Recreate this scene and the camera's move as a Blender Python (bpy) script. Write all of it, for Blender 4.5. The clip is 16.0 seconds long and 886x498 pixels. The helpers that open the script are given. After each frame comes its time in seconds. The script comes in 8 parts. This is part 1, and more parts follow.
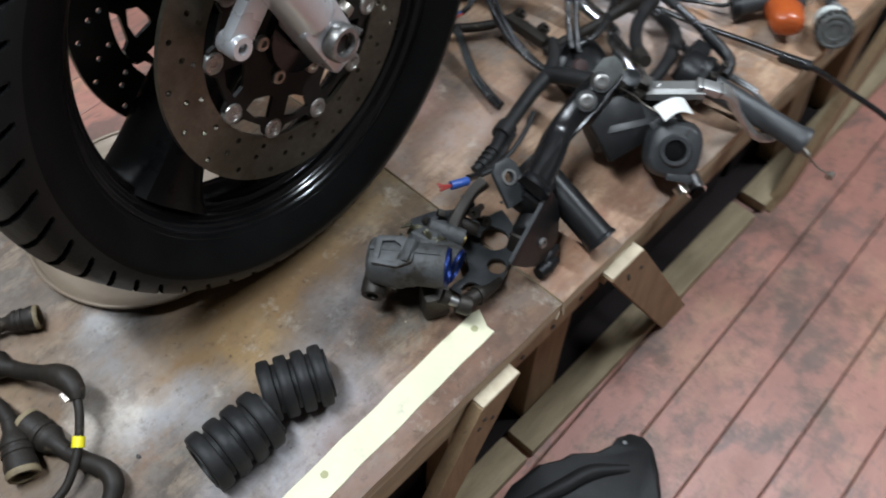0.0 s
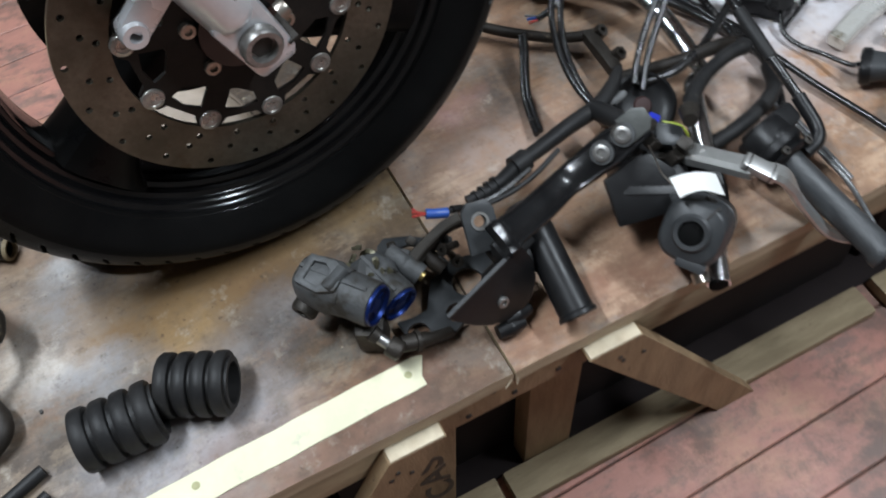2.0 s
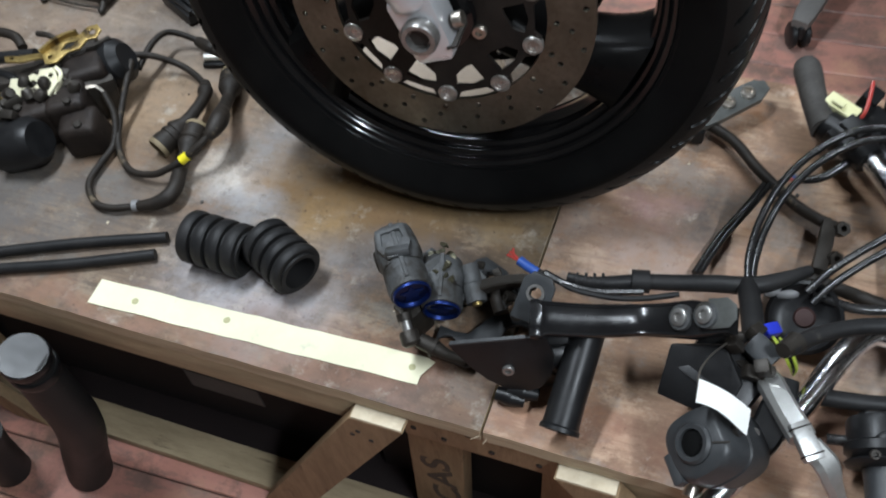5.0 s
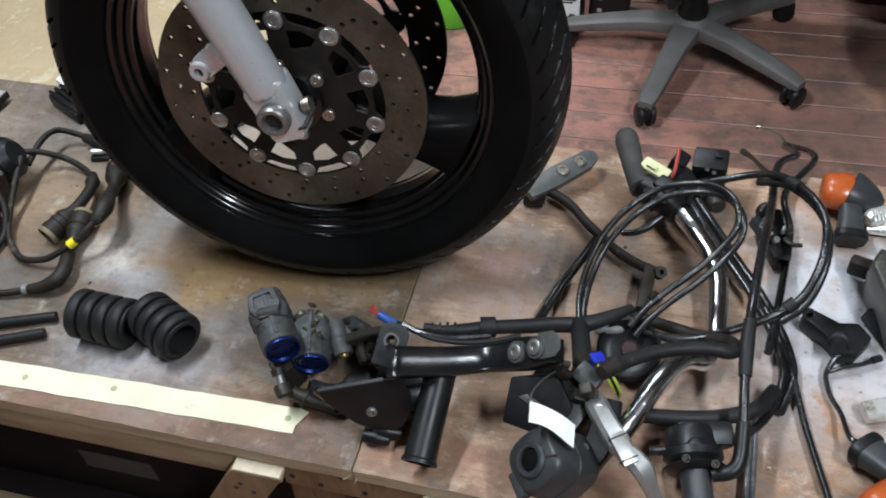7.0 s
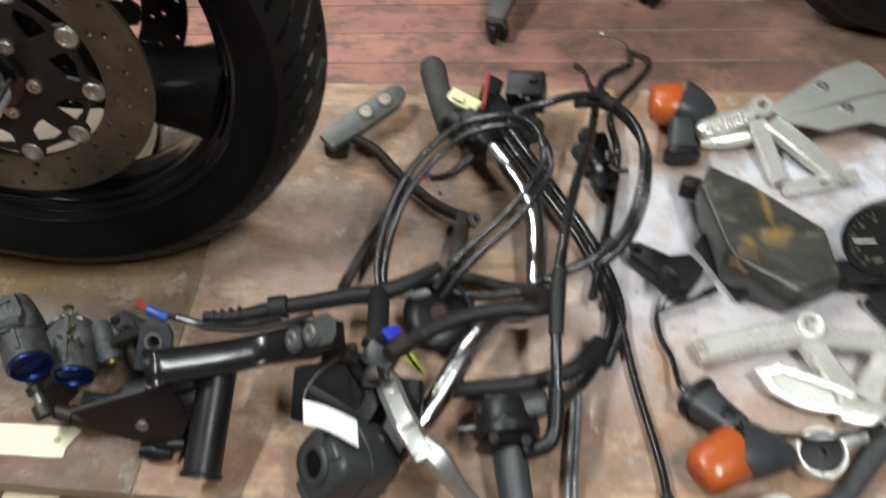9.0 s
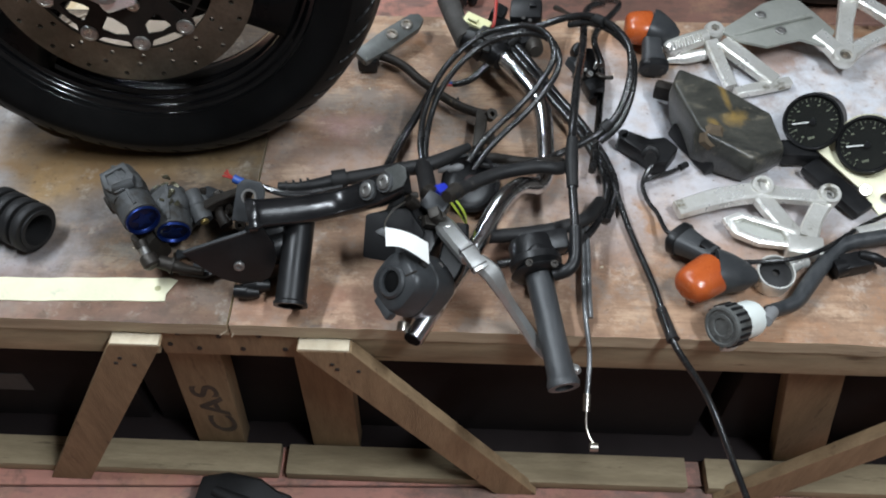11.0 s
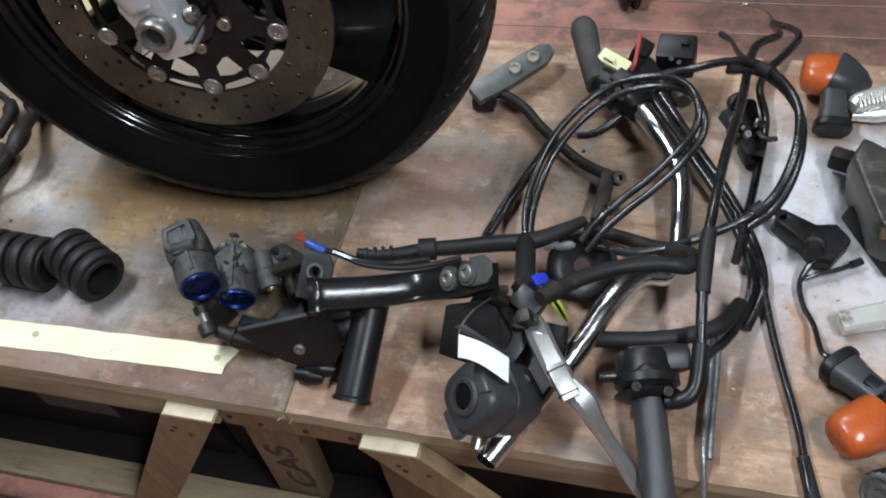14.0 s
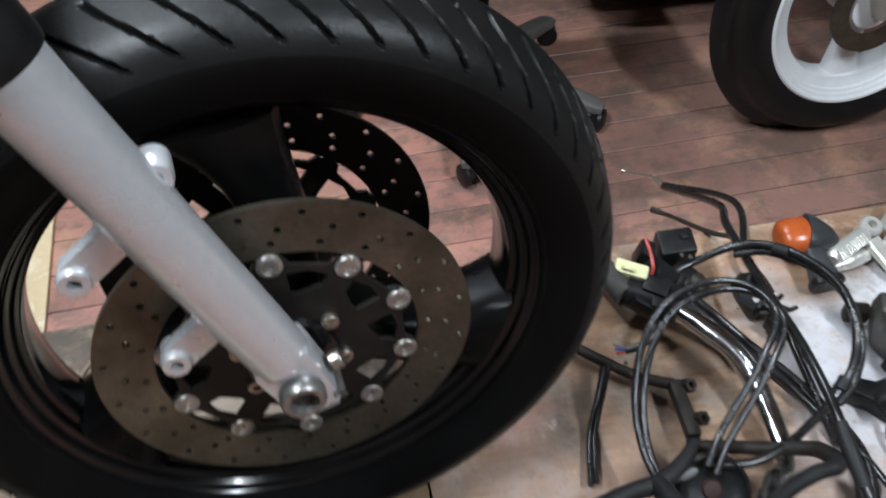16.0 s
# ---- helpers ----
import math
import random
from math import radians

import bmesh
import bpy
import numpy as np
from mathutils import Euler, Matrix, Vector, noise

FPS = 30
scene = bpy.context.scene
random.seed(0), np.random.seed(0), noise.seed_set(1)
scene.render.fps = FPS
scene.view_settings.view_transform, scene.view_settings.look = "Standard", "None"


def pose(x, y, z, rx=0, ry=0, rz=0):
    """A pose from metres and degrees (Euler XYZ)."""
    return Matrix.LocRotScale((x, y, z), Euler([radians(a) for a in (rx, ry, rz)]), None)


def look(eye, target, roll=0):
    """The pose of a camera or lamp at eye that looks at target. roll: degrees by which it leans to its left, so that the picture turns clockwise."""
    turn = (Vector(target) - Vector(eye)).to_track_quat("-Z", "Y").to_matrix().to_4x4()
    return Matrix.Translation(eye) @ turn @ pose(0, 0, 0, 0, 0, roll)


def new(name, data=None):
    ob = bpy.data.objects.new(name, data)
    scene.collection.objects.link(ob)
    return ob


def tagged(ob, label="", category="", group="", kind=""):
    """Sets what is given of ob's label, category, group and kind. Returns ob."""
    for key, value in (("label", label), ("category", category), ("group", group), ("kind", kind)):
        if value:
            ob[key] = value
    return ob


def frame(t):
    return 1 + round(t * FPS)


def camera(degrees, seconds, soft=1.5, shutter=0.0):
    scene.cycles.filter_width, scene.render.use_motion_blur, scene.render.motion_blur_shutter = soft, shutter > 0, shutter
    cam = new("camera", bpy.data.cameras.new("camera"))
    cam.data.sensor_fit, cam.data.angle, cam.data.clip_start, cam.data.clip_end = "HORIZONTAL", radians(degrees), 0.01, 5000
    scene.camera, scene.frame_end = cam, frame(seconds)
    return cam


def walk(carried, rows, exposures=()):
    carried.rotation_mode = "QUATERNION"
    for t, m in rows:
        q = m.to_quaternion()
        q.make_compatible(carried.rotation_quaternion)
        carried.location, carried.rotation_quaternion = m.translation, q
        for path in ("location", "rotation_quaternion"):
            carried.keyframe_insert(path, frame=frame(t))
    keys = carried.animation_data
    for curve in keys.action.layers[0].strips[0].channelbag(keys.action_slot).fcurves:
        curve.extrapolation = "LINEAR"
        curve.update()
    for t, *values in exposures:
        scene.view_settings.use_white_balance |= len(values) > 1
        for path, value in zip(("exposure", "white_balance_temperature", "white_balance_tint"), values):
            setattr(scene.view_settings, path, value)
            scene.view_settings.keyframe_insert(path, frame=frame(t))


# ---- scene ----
cam = camera(52.8, 16.0, soft=1.9, shutter=0.5)
PATH = [
    (0, (-0.479, -0.2604, 0.8439), (0.3712, 0.5261, -0.7864), 0.92),
    (0.5, (-0.3513, -0.3049, 0.8297), (0.2188, 0.6624, -0.8251), -5.27),
    (1, (-0.2617, -0.3548, 0.8163), (0.165, 0.6969, -0.8309), -7.01),
    (1.5, (-0.2012, -0.3574, 0.8129), (0.2032, 0.6957, -0.839), -9.48),
    (2, (-0.1842, -0.3268, 0.8037), (0.2098, 0.6947, -0.8704), -7.26),
    (2.5, (-0.1399, -0.1933, 0.7596), (0.1327, 0.8174, -0.944), -5.17),
    (3, (-0.0882, -0.1121, 0.7505), (-0.0208, 0.7936, -1.0311), -5.73),
    (3.5, (0.0107, -0.1421, 0.7417), (-0.3647, 0.6767, -1.0447), -11.45),
    (3.7, (0.0433, -0.1582, 0.7446), (-0.4208, 0.6306, -1.0341), -14.02),
    (5.8, (0.2031, -0.4283, 0.8805), (-0.349, 0.7745, -0.6195), -6.54),
    (6, (0.2139, -0.4309, 0.8811), (-0.2992, 0.787, -0.6204), -5.71),
    (6.5, (0.2505, -0.4218, 0.8866), (-0.1846, 0.8172, -0.6211), -5.47),
    (7, (0.2602, -0.4272, 0.8996), (-0.136, 0.8472, -0.5917), -4.62),
    (7.5, (0.285, -0.4174, 0.9015), (-0.0846, 0.8508, -0.6001), -4.75),
    (8, (0.3313, -0.3054, 0.8958), (-0.0399, 0.9668, -0.6019), -5.35),
    (8.5, (0.4027, -0.225, 0.8115), (0.0452, 0.9396, -0.7747), -8.99),
    (9, (0.3957, -0.2793, 0.8149), (0.1522, 0.883, -0.7941), -7.0),
    (9.2, (0.3658, -0.3547, 0.8269), (0.1988, 0.8095, -0.7914), -6.54),
    (11.3, (0.2691, -0.551, 0.8982), (0.2138, 0.6729, -0.6816), -0.08),
    (11.5, (0.2599, -0.5509, 0.9025), (0.2036, 0.6846, -0.6686), 0.25),
    (12, (0.256, -0.5468, 0.9038), (0.2033, 0.688, -0.6691), 0.01),
    (12.5, (0.2743, -0.5049, 0.8873), (0.2096, 0.6963, -0.7104), -0.26),
    (13, (0.313, -0.4121, 0.8498), (0.1176, 0.7448, -0.7708), -3.75),
    (13.5, (0.349, -0.3502, 0.815), (0.0116, 0.7237, -0.8386), -8.65),
    (14, (0.3381, -0.3273, 0.8337), (-0.0867, 0.7521, -0.7949), -10.98),
    (14.5, (0.2861, -0.3405, 0.8414), (0.1215, 0.8294, -0.7714), -6.4),
    (14.7, (0.2325, -0.3749, 0.8458), (0.2281, 0.8546, -0.7315), -5.61),
    (15, (0.1278, -0.3737, 0.9021), (0.2417, 0.8952, -0.6398), -4.84),
    (15.5, (0.0048, -0.3094, 0.9109), (0.1482, 1.0097, -0.5868), -1.77),
    (16, (-0.081, -0.1635, 0.8777), (0.1956, 1.1484, -0.606), 0.55),
]
walk(cam, [(t, look(eye, target, roll)) for t, eye, target, roll in PATH],
     exposures=[(0, 0.0, 6500, 10), (8.0, 0.0, 6500, 10), (8.5, 0.12, 7200, 10), (9.0, 0.08, 7200, 10), (11.4, 0.0, 6500, 10), (15.4, 0.0, 6500, 10), (16, 0.1, 6500, 10)])

# ---- light: ceiling tubes of the workshop ----
FLOOR = -0.45
CEIL = 2.15
world = bpy.data.worlds.new("world")
scene.world = world
world.use_nodes = True
world.node_tree.nodes["Background"].inputs[0].default_value = (0.75, 0.85, 1.0, 1)
world.node_tree.nodes["Background"].inputs[1].default_value = 0.02


def tube_light(x, y, length, watts, turn=0.0, wide=0.10):
    """One fluorescent tube under the ceiling, as a long slim area lamp."""
    data = bpy.data.lights.new("tube_light", "AREA")
    data.shape, data.size, data.size_y, data.energy = "RECTANGLE", length, wide, watts
    data.color = (0.875, 0.975, 1.07)
    ob = new("tube_light", data)
    ob.matrix_world = pose(x, y, CEIL - 0.09, 0, 0, turn)
    return ob


TUBES = [(-0.75, 0.30, 0.9, 55.0, 90.0), (1.15, -0.55, 0.9, 51.0, 90.0), (-0.5, 1.9, 1.2, 33.0, 0.0)]
for x, y, length, watts, turn in TUBES:
    tube_light(x, y, length, watts, turn)


# ---- materials ----
def material(name, base, rough=0.6, metal=0.0, second=None, scale=12.0, fine=140.0, mix=0.6, bump=0.0, spec=0.5,
             coat=0.0, dirt=None, dirt_scale=30.0, dirt_at=0.58, rough_var=0.15, stretch=(1, 1, 1), vary=0.0):
    """A worn surface: a base colour broken up at two scales, dirt patches with their own shape, uneven gloss and fine relief."""
    m = bpy.data.materials.new(name)
    m.use_nodes = True
    nt = m.node_tree
    b = nt.nodes["Principled BSDF"]
    N, L = nt.nodes.new, nt.links.new
    co = N("ShaderNodeTexCoord")
    mp = N("ShaderNodeMapping")
    mp.inputs["Scale"].default_value = stretch
    L(co.outputs["Object"], mp.inputs["Vector"])
    if vary:
        shift = N("ShaderNodeVectorMath")
        shift.operation = "SCALE"
        shift.inputs[0].default_value = (37.0, 19.0, 5.0)
        L(N("ShaderNodeObjectInfo").outputs["Random"], shift.inputs["Scale"])
        L(shift.outputs[0], mp.inputs["Location"])

    def noise_tex(s, detail, rough_n=0.6):
        n = N("ShaderNodeTexNoise")
        n.inputs["Scale"].default_value, n.inputs["Detail"].default_value, n.inputs["Roughness"].default_value = s, detail, rough_n
        L(mp.outputs["Vector"], n.inputs["Vector"])
        return n.outputs["Fac"]

    def ramp(fac, a, z):
        r = N("ShaderNodeMapRange")
        r.inputs["From Min"].default_value, r.inputs["From Max"].default_value = a, z
        L(fac, r.inputs["Value"])
        return r.outputs["Result"]

    def mixed(fac, a, c):
        x = N("ShaderNodeMix")
        x.data_type = "RGBA"
        for sock, v in ((x.inputs[6], a), (x.inputs[7], c)):
            if isinstance(v, tuple):
                sock.default_value = (*v, 1)
            else:
                L(v, sock)
        if isinstance(fac, float):
            x.inputs[0].default_value = fac
        else:
            L(fac, x.inputs[0])
        return x.outputs[2]

    def times(a, k):
        x = N("ShaderNodeMath")
        x.operation = "MULTIPLY"
        L(a, x.inputs[0])
        x.inputs[1].default_value = k
        return x.outputs[0]

    second = second or tuple(c * 0.6 for c in base)
    big, small = noise_tex(scale, 4.0), noise_tex(fine, 3.0, 0.7)
    col = mixed(times(ramp(big, 0.35, 0.68), mix), base, second)
    col = mixed(times(ramp(small, 0.4, 0.7), mix * 0.45), col, second)
    if dirt:
        col = mixed(ramp(noise_tex(dirt_scale, 6.0, 0.7), dirt_at, dirt_at + 0.1), col, dirt)
    if vary:
        info = N("ShaderNodeObjectInfo")
        hsv = N("ShaderNodeHueSaturation")
        mr = N("ShaderNodeMapRange")
        mr.inputs["To Min"].default_value, mr.inputs["To Max"].default_value = 1 - vary, 1 + vary
        L(info.outputs["Random"], mr.inputs["Value"])
        L(mr.outputs["Result"], hsv.inputs["Value"])
        L(col, hsv.inputs["Color"])
        col = hsv.outputs["Color"]
    L(col, b.inputs["Base Color"])
    rr = N("ShaderNodeMapRange")
    rr.inputs["To Min"].default_value, rr.inputs["To Max"].default_value = max(rough - rough_var, 0.03), min(rough + rough_var, 1)
    L(big, rr.inputs["Value"])
    L(rr.outputs["Result"], b.inputs["Roughness"])
    b.inputs["Metallic"].default_value = metal
    b.inputs["Specular IOR Level"].default_value = spec
    b.inputs["Coat Weight"].default_value = coat
    b.inputs["Coat Roughness"].default_value = 0.08
    if bump:
        bp = N("ShaderNodeBump")
        bp.inputs["Strength"].default_value, bp.inputs["Distance"].default_value = min(bump, 1.0), 0.002
        L(small, bp.inputs["Height"])
        L(bp.outputs["Normal"], b.inputs["Normal"])
    return m


def bench_material(name, tones, patches):
    """Worn board: long grain, blotches, then stains and painted shadows given as (x, y, half width, half depth, edge,
    colour, strength).
    """
    m = bpy.data.materials.new(name)
    m.use_nodes = True
    nt = m.node_tree
    b = nt.nodes["Principled BSDF"]
    N, L = nt.nodes.new, nt.links.new
    co = N("ShaderNodeTexCoord").outputs["Object"]

    def noise_tex(s, detail=5.0, rough_n=0.62, stretch=(1, 1, 1), lift=0.0):
        mp = N("ShaderNodeMapping")
        mp.inputs["Scale"].default_value = stretch
        mp.inputs["Location"].default_value = (lift, lift, 0)
        L(co, mp.inputs["Vector"])
        n = N("ShaderNodeTexNoise")
        n.inputs["Scale"].default_value, n.inputs["Detail"].default_value, n.inputs["Roughness"].default_value = s, detail, rough_n
        L(mp.outputs["Vector"], n.inputs["Vector"])
        return n

    def ramp(fac, a, z, lo=0.0, hi=1.0):
        r = N("ShaderNodeMapRange")
        for k, v in zip(("From Min", "From Max", "To Min", "To Max"), (a, z, lo, hi)):
            r.inputs[k].default_value = v
        L(fac, r.inputs["Value"])
        return r.outputs["Result"]

    def mixed(fac, a, c):
        x = N("ShaderNodeMix")
        x.data_type = "RGBA"
        L(fac, x.inputs[0])
        for sock, v in ((x.inputs[6], a), (x.inputs[7], c)):
            if isinstance(v, tuple):
                sock.default_value = (*v, 1)
            else:
                L(v, sock)
        return x.outputs[2]

    def op(kind, a, c):
        x = N("ShaderNodeMath")
        x.operation = kind
        x.use_clamp = True
        for sock, v in ((x.inputs[0], a), (x.inputs[1], c)):
            if isinstance(v, (int, float)):
                sock.default_value = v
            else:
                L(v, sock)
        return x.outputs[0]

    base, second, third, pale = tones
    grain = noise_tex(9.0, 8.0, 0.7, (1.5, 14, 1)).outputs["Fac"]
    col = mixed(ramp(noise_tex(5.0, 10.0, 0.72).outputs["Fac"], 0.42, 0.58), base, second)
    col = mixed(ramp(noise_tex(13.0, 9, 0.74, (1, 1.5, 1), 3.0).outputs["Fac"], 0.50, 0.60, 0, 0.85), col, third)
    col = mixed(ramp(grain, 0.46, 0.64, 0, 0.65), col, second)
    col = mixed(ramp(noise_tex(3.3, 11, 0.76, (1, 1, 1), 17.0).outputs["Fac"], 0.55, 0.62, 0, 0.7), col, tuple(c * 0.55 for c in second))
    cool = tuple(0.5 * sum(second) / 3 + 0.30 * c for c in pale)
    rust = (third[0] * 0.78, third[1] * 0.56, third[2] * 0.42)
    col = mixed(ramp(noise_tex(8.5, 9, 0.74, (1, 1.3, 1), 23.0).outputs["Fac"], 0.51, 0.60, 0, 0.60), col, cool)
    col = mixed(ramp(noise_tex(6.5, 9, 0.72, (1, 1.2, 1), 31.0).outputs["Fac"], 0.53, 0.62, 0, 0.60), col, rust)
    warp = noise_tex(7.0, 6.0, 0.68, (1, 1, 1), 7.0).outputs["Color"]
    sub = N("ShaderNodeVectorMath")
    sub.operation = "SUBTRACT"
    L(warp, sub.inputs[0])
    sub.inputs[1].default_value = (0.5, 0.5, 0.5)
    sc = N("ShaderNodeVectorMath")
    sc.operation = "SCALE"
    L(sub.outputs[0], sc.inputs[0])
    sc.inputs["Scale"].default_value = 0.15
    add = N("ShaderNodeVectorMath")
    L(co, add.inputs[0])
    L(sc.outputs[0], add.inputs[1])
    streak = ramp(noise_tex(24.0, 9, 0.75).outputs["Fac"], 0.36, 0.58)
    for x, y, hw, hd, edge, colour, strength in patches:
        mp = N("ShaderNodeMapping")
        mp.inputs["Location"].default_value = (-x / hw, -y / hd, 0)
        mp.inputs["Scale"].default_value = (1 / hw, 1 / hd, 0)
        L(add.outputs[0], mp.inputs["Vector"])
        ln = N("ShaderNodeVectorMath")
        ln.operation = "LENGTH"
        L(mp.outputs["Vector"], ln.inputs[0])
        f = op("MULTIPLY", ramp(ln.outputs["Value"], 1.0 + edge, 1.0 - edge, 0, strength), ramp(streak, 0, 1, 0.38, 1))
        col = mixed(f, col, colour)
    # pale scuffs and small dark specks
    col = mixed(ramp(noise_tex(26.0, 8, 0.75, (1, 1, 1), 11.0).outputs["Fac"], 0.58, 0.70, 0, 0.55), col, pale)
    col = mixed(ramp(noise_tex(60.0, 6, 0.75, (1, 1, 1), 13.0).outputs["Fac"], 0.55, 0.66, 0, 0.45), col, second)
    col = mixed(ramp(noise_tex(120.0, 3, 0.6, (1, 1, 1), 5.0).outputs["Fac"], 0.66, 0.72, 0, 0.6), col, tuple(c * 0.3 for c in base))
    L(col, b.inputs["Base Color"])
    L(ramp(noise_tex(8.0, 5, 0.6, (1, 1, 1), 2.0).outputs["Fac"], 0.3, 0.7, 0.44, 0.76), b.inputs["Roughness"])
    b.inputs["Specular IOR Level"].default_value = 0.38
    bp = N("ShaderNodeBump")
    bp.inputs["Strength"].default_value, bp.inputs["Distance"].default_value = 0.35, 0.0015
    L(grain, bp.inputs["Height"])
    L(bp.outputs["Normal"], b.inputs["Normal"])
    return m


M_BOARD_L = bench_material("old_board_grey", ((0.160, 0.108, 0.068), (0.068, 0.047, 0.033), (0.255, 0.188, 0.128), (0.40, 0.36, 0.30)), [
    (-0.24, 0.24, 0.10, 0.06, 0.5, (0.30, 0.185, 0.075), 0.85),
    (-0.17, 0.215, 0.06, 0.035, 0.5, (0.085, 0.045, 0.018), 0.9),
    (-0.08, 0.27, 0.10, 0.05, 0.5, (0.26, 0.17, 0.08), 0.6),
    (-0.31, 0.085, 0.10, 0.05, 0.5, (0.36, 0.35, 0.37), 0.75),
    (-0.425, 0.228, 0.040, 0.032, 0.6, (0.52, 0.47, 0.42), 0.7),
    (-0.335, 0.265, 0.060, 0.036, 0.5, (0.19, 0.110, 0.048), 0.85),
    (-0.215, 0.250, 0.060, 0.030, 0.5, (0.17, 0.098, 0.045), 0.7),
    (-0.374, 0.343, 0.034, 0.020, 0.6, (0.46, 0.46, 0.46), 0.65),
    (-0.395, 0.302, 0.050, 0.036, 0.6, (0.22, 0.225, 0.235), 0.65),
    (-0.370, 0.205, 0.050, 0.028, 0.6, (0.24, 0.24, 0.255), 0.65),
    (-0.193, 0.172, 0.070, 0.036, 0.6, (0.20, 0.195, 0.205), 0.6),
    (-0.436, 0.385, 0.028, 0.020, 0.6, (0.20, 0.11, 0.06), 0.7),
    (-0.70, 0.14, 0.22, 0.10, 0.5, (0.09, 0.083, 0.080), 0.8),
    # The next two put the carburettors' shadow into the board colour.
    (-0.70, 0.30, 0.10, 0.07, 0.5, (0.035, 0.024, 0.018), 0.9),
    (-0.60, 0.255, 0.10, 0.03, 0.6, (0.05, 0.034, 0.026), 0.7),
    (-0.66, 0.42, 0.25, 0.12, 0.5, (0.24, 0.20, 0.17), 0.6),
    (-0.56, 0.33, 0.12, 0.09, 0.5, (0.27, 0.17, 0.09), 0.6),
    (-0.14, 0.05, 0.14, 0.03, 0.6, (0.25, 0.13, 0.085), 0.6),
    (-0.35, 0.02, 0.3, 0.018, 0.6, (0.23, 0.125, 0.085), 0.7),
    (-1.10, 0.30, 0.3, 0.25, 0.5, (0.22, 0.16, 0.12), 0.6)])
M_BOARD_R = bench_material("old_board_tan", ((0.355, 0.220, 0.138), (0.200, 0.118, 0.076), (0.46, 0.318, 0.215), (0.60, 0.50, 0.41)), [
    (0.12, 0.26, 0.11, 0.05, 0.5, (0.40, 0.33, 0.30), 0.6),
    # The next four paint soft shadows of hoses and cables into the board.
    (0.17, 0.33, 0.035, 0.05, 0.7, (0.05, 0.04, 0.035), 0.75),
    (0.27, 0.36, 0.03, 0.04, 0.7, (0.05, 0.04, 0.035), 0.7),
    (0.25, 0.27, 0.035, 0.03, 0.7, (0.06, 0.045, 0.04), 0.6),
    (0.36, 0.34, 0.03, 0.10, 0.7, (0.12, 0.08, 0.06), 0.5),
    (0.10, 0.33, 0.04, 0.02, 0.6, (0.36, 0.19, 0.20), 0.5),
    (0.30, 0.09, 0.12, 0.05, 0.5, (0.23, 0.115, 0.08), 0.55),
    (0.12, 0.03, 0.14, 0.03, 0.5, (0.27, 0.13, 0.085), 0.6),
    (0.70, 0.32, 0.24, 0.155, 0.10, (0.52, 0.53, 0.56), 0.92),
    (0.52, 0.29, 0.08, 0.10, 0.4, (0.46, 0.46, 0.50), 0.7),
    (0.80, 0.47, 0.16, 0.06, 0.15, (0.52, 0.53, 0.56), 0.85),
    (0.73, 0.50, 0.05, 0.035, 0.12, (0.36, 0.24, 0.19), 0.9),
    (0.60, 0.19, 0.2, 0.07, 0.5, (0.44, 0.39, 0.38), 0.7),
    (0.475, 0.41, 0.05, 0.11, 0.4, (0.50, 0.49, 0.50), 0.75),
    (0.505, 0.17, 0.012, 0.03, 0.4, (0.30, 0.14, 0.05), 0.9)])
M_EDGE = material("cut_board_edge", (0.56, 0.46, 0.31), 0.8, second=(0.33, 0.25, 0.165), scale=10, fine=90, mix=0.8, bump=0.5, stretch=(0.6, 1, 10), dirt=(0.11, 0.08, 0.055), dirt_scale=14, dirt_at=0.64)
M_TIMBER = material("rough_timber", (0.34, 0.232, 0.128), 0.75, second=(0.20, 0.132, 0.072), scale=8, fine=60, mix=0.8, bump=0.4, dirt=(0.13, 0.08, 0.046), dirt_scale=9, dirt_at=0.60, stretch=(6, 6, 1), vary=0.14)
M_TIMBER_H = material("rough_timber_lengthwise", (0.40, 0.315, 0.195), 0.78, second=(0.23, 0.175, 0.105), scale=7, fine=70, mix=0.9, bump=0.4, dirt=(0.14, 0.10, 0.06), dirt_scale=9, dirt_at=0.6, stretch=(1, 6, 6), vary=0.1)
M_ENDGRAIN = material("sawn_end_grain", (0.62, 0.54, 0.40), 0.85, second=(0.45, 0.36, 0.25), scale=40, fine=200, mix=0.7, bump=0.3)
M_PLANK = material("red_floor_plank", (0.46, 0.215, 0.165), 0.44, second=(0.33, 0.155, 0.122), scale=5, fine=70, mix=0.85, bump=0.25, dirt=(0.23, 0.135, 0.112), dirt_scale=9, dirt_at=0.50, stretch=(1, 2.2, 1), vary=0.13)


